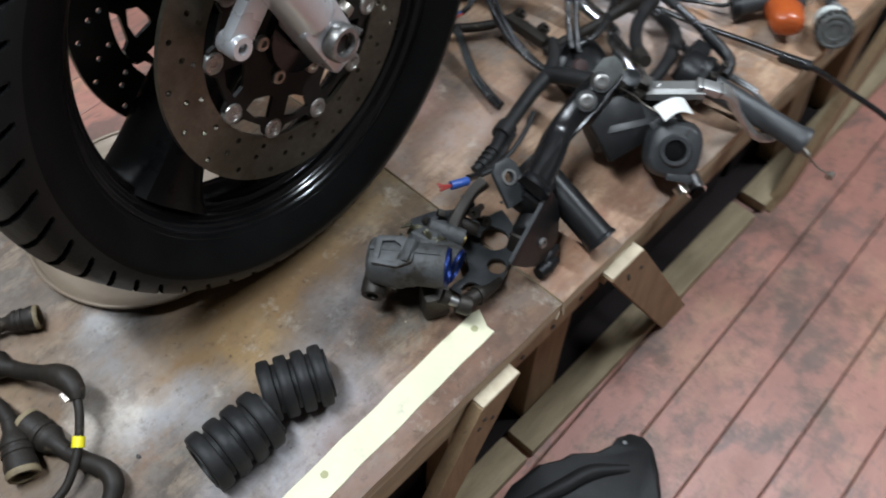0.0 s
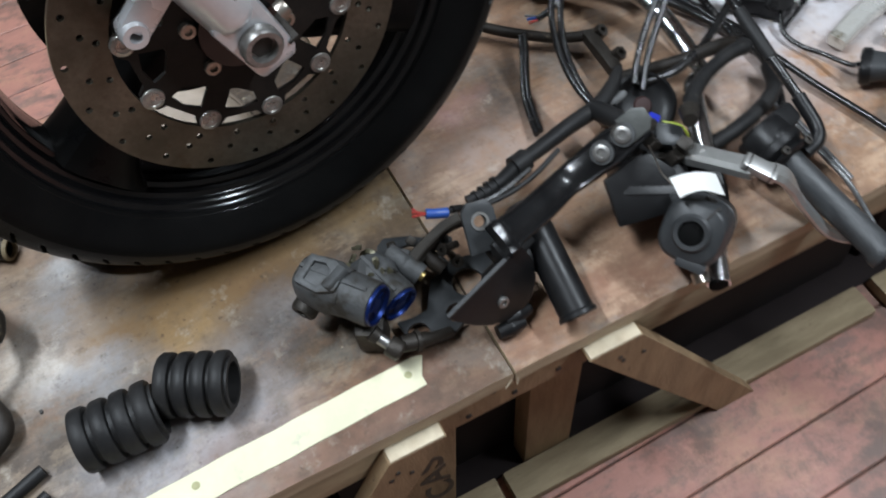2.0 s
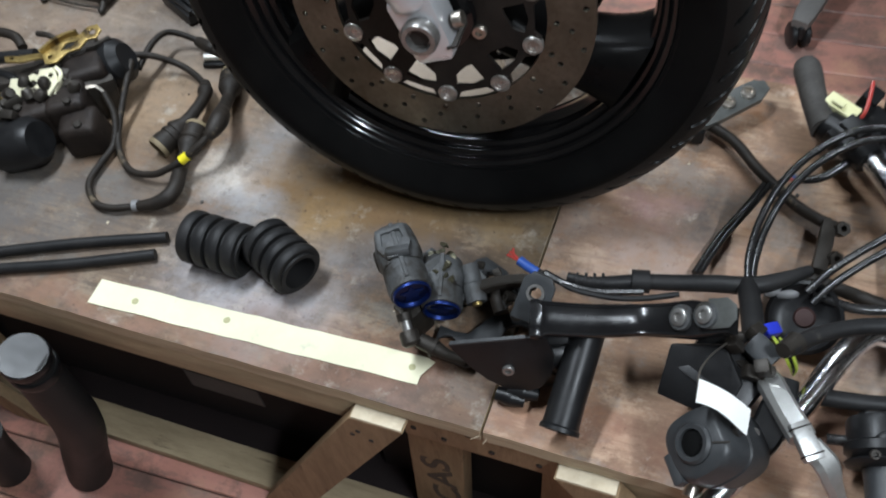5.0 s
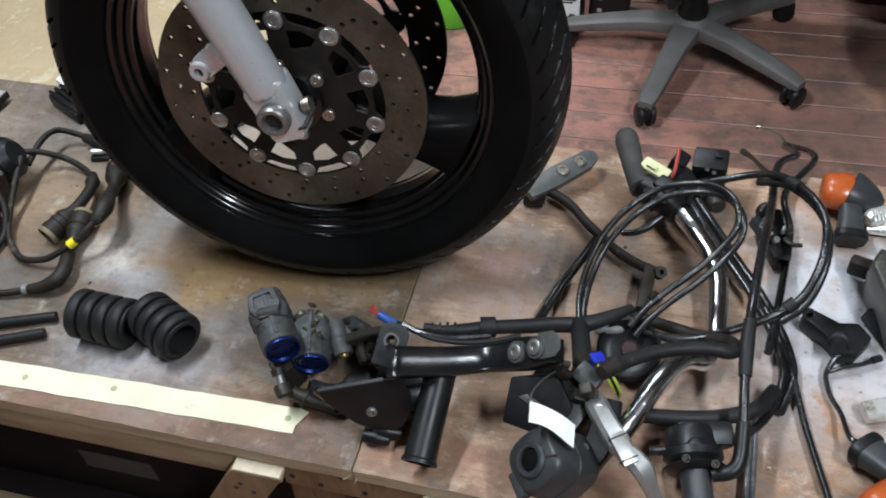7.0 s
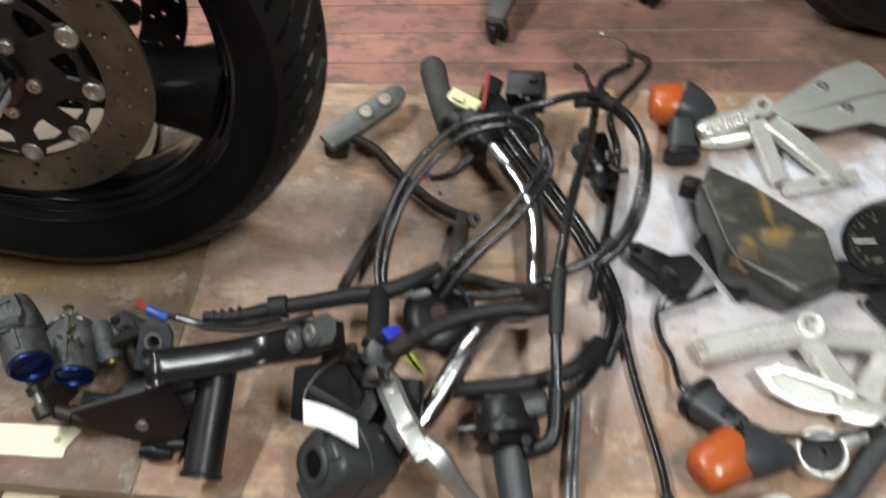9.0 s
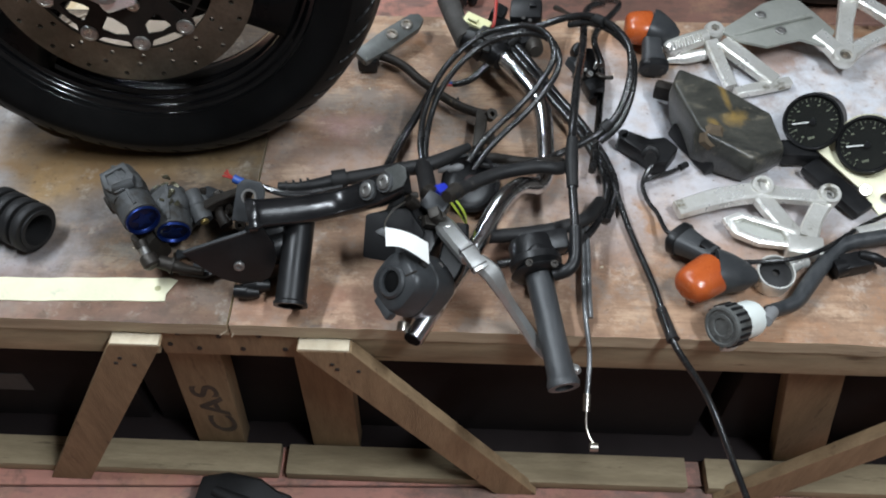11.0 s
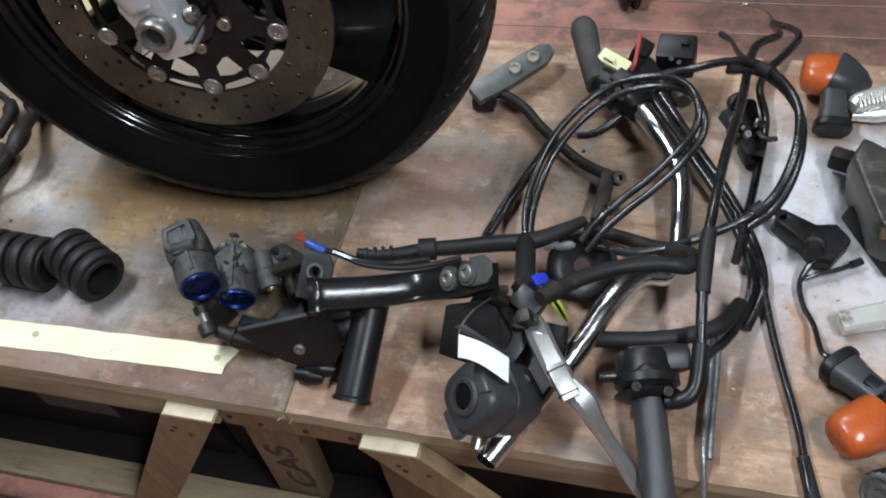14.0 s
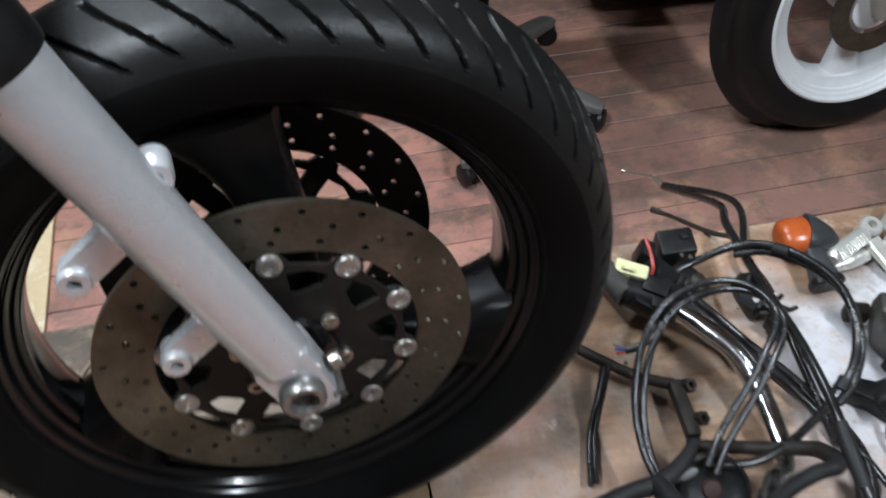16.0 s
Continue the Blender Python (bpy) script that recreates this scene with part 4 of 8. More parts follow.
# flat round tray under the wheel
tray_at = Vector((-0.246, 0.434, 0))
tray = thing("round_tray", tray_at, "shallow round tan tin tray behind the tyre", "tray")
M_TIN = material("dull_tan_tin", (0.24, 0.185, 0.135), 0.42, 0.2, second=(0.19, 0.145, 0.105), scale=14, fine=150, mix=0.8, dirt=(0.22, 0.16, 0.11), dirt_scale=16, dirt_at=0.58)
part("dish", lathe([(0, 0.001), (0.121, 0.001), (0.133, 0.010), (0.135, 0.0105), (0.132, 0.008), (0.119, 0.0035), (0, 0.0035)], Matrix.Translation(tray_at), 64), M_TIN, tray)
part("rolled_edge", lathe([(0.135 + 0.0026 * math.cos(a), 0.0105 + 0.0026 * math.sin(a)) for a in [2 * math.pi * k / 8 for k in range(8)]], Matrix.Translation(tray_at), 64, closed=True), M_TIN, tray)

# ---- things on the left board ----
def tape_strip():
    a, b = Vector((-0.491, 0.0345, 0.0014)), Vector((-0.071, 0.0475, 0.0014))
    d = (b - a).normalized()
    s = Vector((-d.y, d.x, 0))
    n, top, low = 40, [], []
    bm = bmesh.new()
    for i in range(n + 1):
        k = i / n
        p = a + (b - a) * k
        wav = 0.0018 * noise.noise(Vector((k * 9, 2, 0)))
        torn = 0.004 * noise.noise(Vector((k * 40, 9, 1))) if i in (0, 1, n - 1, n) else 0
        lift = 0.0012 * max(0, k - 0.9) * 10 + 0.0005 * noise.noise(Vector((k * 25, 1, 5)))
        top.append((p + s * (0.0168 + wav - (0.004 if i == n else 0)) + d * torn, lift))
        low.append((p - s * (0.0168 - wav) + d * (torn - (0.016 if i == n else 0.0)), lift * 0.5))
    rows = []
    for (pt, l1), (pl, l2) in zip(top, low):
        row = []
        for j in range(7):
            q = pl.lerp(pt, j / 6)
            row.append(bm.verts.new(q + Vector((0, 0, l2 + (l1 - l2) * j / 6 + 0.0004 * noise.noise(q * 60)))))
        rows.append(row)
    for r0, r1 in zip(rows, rows[1:]):
        for j in range(6):
            bm.faces.new((r0[j], r1[j], r1[j + 1], r0[j + 1]))
    geo = bmesh.ops.extrude_face_region(bm, geom=list(bm.faces))
    bmesh.ops.translate(bm, vec=(0, 0, -0.0009), verts=[v for v in geo["geom"] if isinstance(v, bmesh.types.BMVert)])
    t = thing("tape_strip", (-0.28, 0.05, 0), "strip of cream masking tape with a torn end", "tape")
    part("strip", bm, M_TAPE, t)
    for x, y in ((-0.435, 0.035), (-0.317, 0.043), (-0.093, 0.048)):
        part("stain_spot", lathe([(0.0042, 0.0), (0.003, 0.0004), (0, 0.0005)], Matrix.Translation((x, y, 0.0019)), 10), material("tape_stain", (0.42, 0.40, 0.22), 0.7), t)


tape_strip()


def ribbed_gaiter(a, b, r=0.0320, ribs=4):
    """A short ribbed rubber sleeve, open at both ends, lying on its side."""
    a, b = Vector(a), Vector(b)
    length = (b - a).length
    m = aim(a, b)
    t = thing("ribbed_gaiter", (a + b) / 2 - Vector((0, 0, r)), "short black ribbed rubber sleeve lying on the board", "rubber gaiter", "ribbed gaiters")
    part("sleeve", lathe([(r - 0.0115, 0.0), (r - 0.0066, 0.0), (r - 0.0064, length * 0.5), (r - 0.0066, length), (r - 0.0115, length), (r - 0.0125, length * 0.5)], m, 36, closed=True), M_RUBBER, t)
    st = length / ribs
    for i in range(ribs):
        h = st * i
        part("rib", lathe([(r - 0.0074, h + st * 0.05), (r - 0.0016, h + st * 0.09), (r - 0.0002, h + st * 0.20), (r, h + st * 0.45), (r - 0.0002, h + st * 0.70), (r - 0.0016, h + st * 0.80), (r - 0.0074, h + st * 0.85)], m, 36, closed=True), M_RUBBER, t)
    return t


ribbed_gaiter((-0.398, 0.121, 0.0325), (-0.318, 0.117, 0.0325))
ribbed_gaiter((-0.310, 0.139, 0.0325), (-0.247, 0.108, 0.0325))

for k, (p, q) in enumerate((((-0.652, 0.04, 0.008), (-0.441, 0.125, 0.008)), ((-0.636, 0.019, 0.008), (-0.442, 0.098, 0.008)))):
    p, q = Vector(p), Vector(q)
    hose = single("rubber_hose", tube([p - (q - p) * 0.5, p, p.lerp(q, 0.5) + Vector((0, 0.003 * (1 - 2 * k), 0)), q], 0.0068, 12), M_RUBBER, q - Vector((0, 0, 0.008)), "straight length of thin black rubber hose", "hose", "pair of rubber hoses")

# ignition leads with plug caps
def lead(points, r, label, caps=()):
    t = thing("ignition_lead", (points[0][0], points[0][1], 0), label, "ignition lead", "ignition leads")
    part("cable", tube(points, r, 12), M_RUBBER_DUSTY, t)
    return t


def plug_cup(a, b, r, parent):
    """The flared end of a plug cap: two ribs, a pale worn lip and an open bore."""
    a, b = Vector(a), Vector(b)
    ln, m = (b - a).length, aim(a, b)
    cup = part("cup", lathe([(0.0, 0.0), (r * 0.52, 0.0), (r * 0.56, ln * 0.22), (r * 0.80, ln * 0.34), (r * 0.93, ln * 0.42), (r * 0.93, ln * 0.47), (r * 0.86, ln * 0.49), (r * 0.86, ln * 0.53), (r * 0.96, ln * 0.55), (r * 0.98, ln * 0.62), (r * 0.90, ln * 0.64), (r * 0.92, ln * 0.70), (r, ln * 0.78), (r * 0.97, ln * 0.92), (r * 0.70, ln * 0.92), (r * 0.62, ln * 0.60), (0.0, ln * 0.60)], m, 22), M_RUBBER_DUSTY, parent, "ribbed plug cap")
    part("lip", lathe([(r * 0.99, ln * 0.90), (r * 1.0, ln * 0.95), (r * 0.93, ln), (r * 0.74, ln), (r * 0.69, ln * 0.96), (r * 0.69, ln * 0.90)], m, 22, closed=True), M_LIP, cup, "pale worn rubber lip")


lead1 = lead([(-0.62, 0.291, 0.05), (-0.6, 0.272, 0.03), (-0.589, 0.24, 0.012), (-0.59, 0.209, 0.009), (-0.586, 0.173, 0.009), (-0.561, 0.148, 0.009), (-0.534, 0.145, 0.009), (-0.497, 0.159, 0.01)], 0.0046, "dusty brown-black ignition lead with a long plug cap")
part("boot", tube([(-0.5, 0.156, 0.011), (-0.480, 0.163, 0.014), (-0.465, 0.174, 0.019), (-0.462, 0.190, 0.021), (-0.470, 0.212, 0.019), (-0.478, 0.236, 0.017)], [0.0065, 0.0085, 0.0100, 0.0098, 0.0092, 0.0085], 14), M_RUBBER_DUSTY, lead1, "long rubber plug boot")
plug_cup((-0.477, 0.234, 0.0175), (-0.489, 0.292, 0.0180), 0.0165, lead1)
part("white_sleeve", tube([(-0.508, 0.155, 0.01), (-0.5, 0.158, 0.01)], 0.0074, 12), M_WIREGREY, lead1)
lead2 = lead([(-0.616, 0.36, 0.03), (-0.615, 0.402, 0.04), (-0.609, 0.434, 0.035), (-0.581, 0.444, 0.022), (-0.566, 0.443, 0.016)], 0.0046, "dusty ignition lead looping back to a plug cap")
part("boot", tube([(-0.571, 0.443, 0.018), (-0.544, 0.434, 0.02), (-0.538, 0.432, 0.018), (-0.505, 0.427, 0.017), (-0.474, 0.420, 0.016), (-0.446, 0.411, 0.016)], [0.0075, 0.0105, 0.0085, 0.0080, 0.0082, 0.0090], 14), M_RUBBER_DUSTY, lead2)
plug_cup((-0.450, 0.413, 0.0155), (-0.412, 0.391, 0.0150), 0.0135, lead2)
lead3 = lead([(-0.645, 0.356, 0.05), (-0.623, 0.371, 0.045), (-0.601, 0.384, 0.035), (-0.571, 0.391, 0.02), (-0.537, 0.379, 0.016), (-0.514, 0.362, 0.016)], 0.0046, "dusty ignition lead running into a plug cap")
part("boot", tube([(-0.518, 0.369, 0.018), (-0.508, 0.352, 0.021), (-0.502, 0.340, 0.024), (-0.498, 0.318, 0.027), (-0.499, 0.296, 0.027)], [0.0065, 0.0108, 0.0080, 0.0080, 0.0085], 14, 5), M_RUBBER_DUSTY, lead3)
plug_cup((-0.498, 0.300, 0.027), (-0.520, 0.242, 0.0185), 0.0162, lead3)
lead4 = lead([(-0.615, 0.355, 0.05), (-0.605, 0.315, 0.04), (-0.596, 0.271, 0.02), (-0.577, 0.234, 0.013), (-0.542, 0.205, 0.012), (-0.505, 0.203, 0.017), (-0.482, 0.212, 0.026), (-0.464, 0.226, 0.035), (-0.448, 0.243, 0.046), (-0.439, 0.258, 0.053)], 0.0045, "dusty ignition lead with a yellow marker sleeve")
part("yellow_marker", tube([(-0.468, 0.222, 0.033), (-0.461, 0.229, 0.037)], 0.0063, 12), M_YELLOW, lead4, "small yellow marker")
part("elbow", tube([(-0.441, 0.254, 0.051), (-0.437, 0.263, 0.054), (-0.436, 0.277, 0.056), (-0.441, 0.292, 0.052), (-0.447, 0.304, 0.047)], [0.0068, 0.0100, 0.0125, 0.0118, 0.0090], 14, 5), M_RUBBER_DUSTY, lead4, "moulded rubber elbow")
part("elbow_tab", block((0.010, 0.012, 0.005), Matrix.Translation((-0.446, 0.268, 0.046)), 0.0015), M_BOLT, lead4)
part("boot", tube([(-0.446, 0.302, 0.048), (-0.456, 0.323, 0.037), (-0.465, 0.343, 0.028)], [0.0088, 0.0084, 0.0088], 14, 5), M_RUBBER_DUSTY, lead4)
plug_cup((-0.463, 0.339, 0.030), (-0.489, 0.394, 0.0175), 0.0165, lead4)

# carburettor bank with gold-coloured linkage plates
def carburettors():
    t = thing("carburettor_bank", (-0.79, 0.33, 0), "dirty black carburettor bank with gold linkage plates", "carburettor")
    rnd = random.Random(31)
    for px in ((-0.694, 0.348, 0.035), (-0.705, 0.313, 0.035), (-0.718, 0.281, 0.035), (-0.748, 0.273, 0.035), (-0.749, 0.231, 0.03), (-0.651, 0.305, 0.03)):
        body = part("carburettor_body", block((rnd.uniform(0.05, 0.07), rnd.uniform(0.045, 0.06), 0.066), Matrix.Translation(px) @ pose(0, 0, 0, rnd.uniform(-8, 8), rnd.uniform(-8, 8), 40 + rnd.uniform(-15, 15)), 0.009), M_GRIME, t)
    for k in range(16):
        px = Vector((-0.662, 0.293, 0.078)).lerp(Vector((-0.716, 0.215, 0.07)), rnd.random()) + Vector((rnd.uniform(-0.025, 0.025), rnd.uniform(-0.022, 0.022), rnd.uniform(-0.012, 0.004)))
        lumps = bmesh.new()
        if k % 2:
            lathe([(0, 0), (0.008, 0), (0.008, 0.010), (0.005, 0.014), (0, 0.014)], Matrix.Translation(px) @ pose(0, 0, 0, rnd.uniform(-50, 50), rnd.uniform(-50, 50), 0), 10, lumps)
        else:
            block((0.022, 0.012, 0.012), Matrix.Translation(px) @ pose(0, 0, 0, rnd.uniform(-30, 30), rnd.uniform(-30, 30), rnd.uniform(0, 90)), 0.003, lumps)
        part("jet_cover" if k % 2 else "stop_arm", lumps, M_GRIME, body)
    # two small gold linkage plates with dark windows, a third pale one below them
    ma = Matrix.Translation((-0.676, 0.331, 0.088)) @ pose(0, 0, 0, 10, -6, 50)
    part("linkage_plate", plate([(-0.044, -0.012), (-0.030, -0.018), (-0.012, -0.011), (0.004, -0.016), (0.018, -0.008), (0.030, -0.012), (0.041, -0.004), (0.040, 0.008), (0.027, 0.012), (0.012, 0.006), (-0.006, 0.013), (-0.024, 0.009), (-0.042, 0.007)], [[(-0.019, -0.004), (-0.004, -0.007), (0.007, -0.001), (-0.008, 0.004)], ring_pts(0.0048, 12, 0.029, 0.000), ring_pts(0.0034, 10, -0.034, -0.004)], 0.003, ma, bevel=0.0006), M_BRASS, t, "gold-passivated linkage plate")
    part("linkage_edge", sweep([ma @ Vector(v) for v in ((-0.042, 0.008, 0.004), (-0.022, 0.011, 0.007), (-0.004, 0.013, 0.005), (0.012, 0.008, 0.006))], 0.0022, 0.005), M_BRASS, t)
    part("linkage_edge", sweep([ma @ Vector(v) for v in ((0.010, -0.014, -0.004), (0.024, -0.016, -0.006), (0.044, -0.010, -0.012))], 0.0030, 0.004), M_GRIME, t)
    mb = Matrix.Translation((-0.725, 0.296, 0.082)) @ pose(0, 0, 0, -8, 10, 34)
    part("linkage_plate", plate([(-0.030, -0.007), (-0.010, -0.011), (0.012, -0.006), (0.032, -0.009), (0.034, 0.002), (0.012, 0.007), (-0.012, 0.004), (-0.032, 0.006)], [ring_pts(0.0035, 10, -0.022, 0.0), [(0.010, -0.002), (0.022, -0.004), (0.022, 0.001), (0.012, 0.002)]], 0.003, mb, bevel=0.0006), M_BRASS, t, "gold-passivated linkage plate")
    mc = Matrix.Translation((-0.698, 0.262, 0.076)) @ pose(0, 0, 0, 22, -8, 26)
    part("cast_flange", plate([(-0.036, -0.010), (-0.018, -0.020), (0.004, -0.016), (0.022, -0.026), (0.036, -0.010), (0.032, 0.012), (0.012, 0.014), (-0.008, 0.008), (-0.030, 0.012)], [[(-0.012, -0.006), (-0.002, -0.010), (0.008, -0.005), (0.002, 0.002), (-0.008, 0.001)], ring_pts(0.0034, 10, 0.026, 0.002)], 0.004, mc, bevel=0.001), M_CREAM, t, "pale cast flange")
    part("flange_lip", sweep([mc @ Vector(v) for v in ((0.030, 0.012, -0.002), (0.036, -0.002, -0.008), (0.024, -0.024, -0.012))], 0.003, 0.010), M_CREAM, t)
    # lower castings in shadow
    for at, size, turn in (((-0.655, 0.262, 0.036), (0.060, 0.055, 0.068), 32), ((-0.625, 0.238, 0.028), (0.055, 0.050, 0.054), 24), ((-0.690, 0.238, 0.034), (0.055, 0.05, 0.066), 40), ((-0.655, 0.312, 0.040), (0.06, 0.05, 0.076), 38)):
        part("float_bowl", block(size, Matrix.Translation(at) @ pose(0, 0, 0, 4, -3, turn), 0.012, None, 0.92, 3), M_BOWL, t)
    for k, (px, py, pz) in enumerate(((-0.640, 0.248, 0.071), (-0.664, 0.280, 0.075), (-0.616, 0.226, 0.056), (-0.700, 0.222, 0.069))):
        part("bowl_screw", lathe([(0, 0), (0.0055, 0), (0.0055, 0.003), (0.004, 0.0042), (0, 0.0042)], Matrix.Translation((px, py, pz - 0.002)), 12), M_GRIME, t)
    part("choke_ring", tube([Vector((-0.759, 0.251, 0.06)) + Vector((0.034 * math.cos(q), 0.020 * math.sin(q), 0.006 * math.sin(q))) for q in [2 * math.pi * k / 12 for k in range(13)]], 0.0075, 12, 4), M_PLASTIC, t, "black rubber ring")
    part("spring", tube([Vector((-0.748, 0.234, 0.07)) + Vector((0.0030 * k, 0.004 * math.cos(k * 2.1), 0.004 * math.sin(k * 2.1))) for k in range(14)], 0.0012, 6, 4), M_BRASS, t)
    part("fuel_hose", tube([(-0.887, 0.287, 0.05), (-0.835, 0.303, 0.05), (-0.789, 0.314, 0.055), (-0.747, 0.324, 0.06)], 0.0085, 12), M_RUBBER, t)
    part("vent_hose", tube([(-0.865, 0.357, 0.05), (-0.837, 0.356, 0.055), (-0.807, 0.353, 0.055), (-0.787, 0.34, 0.05)], 0.007, 12), M_RUBBER_DUSTY, t)
    part("choke_lever", tube([(-0.741, 0.339, 0.085), (-0.717, 0.335, 0.09), (-0.697, 0.329, 0.088)], 0.004, 10), M_GRIME, t)
    m = Matrix.Translation((-0.645, 0.343, 0.045))
    part("airbox_boot", lathe([(0.0, 0.03), (0.020, 0.032), (0.031, 0.022), (0.034, 0.0), (0.032, -0.03), (0.026, -0.044), (0.0, -0.044)], m @ pose(0, 0, 0, 0, 65, 20), 28), M_PLASTIC, t, "black rubber boot")
    part("bowl_cover", lathe([(0.0, 0.04), (0.024, 0.04), (0.033, 0.028), (0.034, -0.02), (0.0, -0.028)], Matrix.Translation((-0.696, 0.191, 0.032)) @ pose(0, 0, 0, 0, 70, 10), 28), M_PLASTIC, t, "black domed cover")
    part("bowl_cover", lathe([(0.0, 0.03), (0.022, 0.03), (0.030, 0.020), (0.032, -0.03), (0.0, -0.034)], Matrix.Translation((-0.745, 0.192, 0.034)) @ pose(0, 0, 0, 0, 80, 10), 28), M_GRIME, t)
    part("lead_clip", tube([(-0.619, 0.291, 0.05), (-0.63, 0.291, 0.058), (-0.64, 0.281, 0.06), (-0.648, 0.276, 0.05)], 0.003, 8), M_BOLT, t)


carburettors()

# small clip, vented cover and metal fitting along the back edge
t = thing("metal_clip", (-0.816, 0.501, 0), "small dark metal clip frame with a lighter top", "clip")
c = Vector((-0.819, 0.51, 0.008))
m = Matrix.Translation(c) @ pose(0, 0, 0, 0, 0, -2)
part("frame", plate([(-0.062, -0.016), (0.058, -0.016), (0.060, 0.016), (-0.055, 0.016)], [[(-0.03, -0.009), (0.032, -0.009), (0.033, 0.009), (-0.028, 0.009)]], 0.012, m, bevel=0.002), M_GRIME, t)
part("light_rim", plate([(-0.056, 0.009), (0.036, 0.009), (0.036, 0.015), (-0.052, 0.015)], [], 0.0012, m @ pose(0, 0, 0.0122)), M_ALU_GREY, t, "lighter top rim")
part("bright_edge", plate([(0.036, -0.014), (0.056, -0.014), (0.058, 0.014), (0.036, 0.014)], [], 0.0012, m @ pose(0, 0, 0.0122)), M_ALU, t, "bright end")
for sx in (-0.055, 0.052):
    part("foot", tube([m @ Vector((sx, -0.014, 0.004)), m @ Vector((sx * 1.04, -0.026, -0.001)), m @ Vector((sx * 1.0, -0.03, -0.004))], 0.005, 10), M_GRIME, t)
part("wire_loop", tube([m @ Vector((-0.052, -0.024, 0.0)), m @ Vector((0.0, -0.027, 0.001)), m @ Vector((0.05, -0.024, 0.0))], 0.0018, 8), M_GRIME, t)

t = thing("vented_cover", (-0.641, 0.526, 0), "black ridged plastic cover with a white cap", "cover")
m = Matrix.Translation((-0.637, 0.527, 0.014)) @ pose(0, 0, 0, 0, 0, -28)
part("shell", block((0.085, 0.05, 0.020), m @ pose(0, 0, -0.003), 0.006), M_PLASTIC, t)
for k in range(4):
    part("rib", block((0.084, 0.006, 0.007), m @ pose(0, -0.018 + 0.010 * k, 0.0095), 0.002), M_PLASTIC, t)
part("white_cap", block((0.058, 0.040, 0.026), Matrix.Translation((-0.656, 0.563, 0.016)) @ pose(0, 0, 0, 0, 0, -28), 0.008), M_PAPER, t, "white plastic cap")

t = thing("metal_fitting", (-0.533, 0.422, 0), "small bright metal fitting on a dark base", "fitting")
m = Matrix.Translation((-0.534, 0.423, 0.006)) @ pose(0, 0, 0, 0, 0, 14)
part("base", block((0.036, 0.018, 0.008), m @ pose(0, 0, -0.002), 0.002), M_PLASTIC, t)
part("barrel", tube([m @ Vector((-0.016, 0.002, 0.006)), m @ Vector((0.012, 0.002, 0.006))], [0.0055, 0.0045], 12), M_ALU, t)

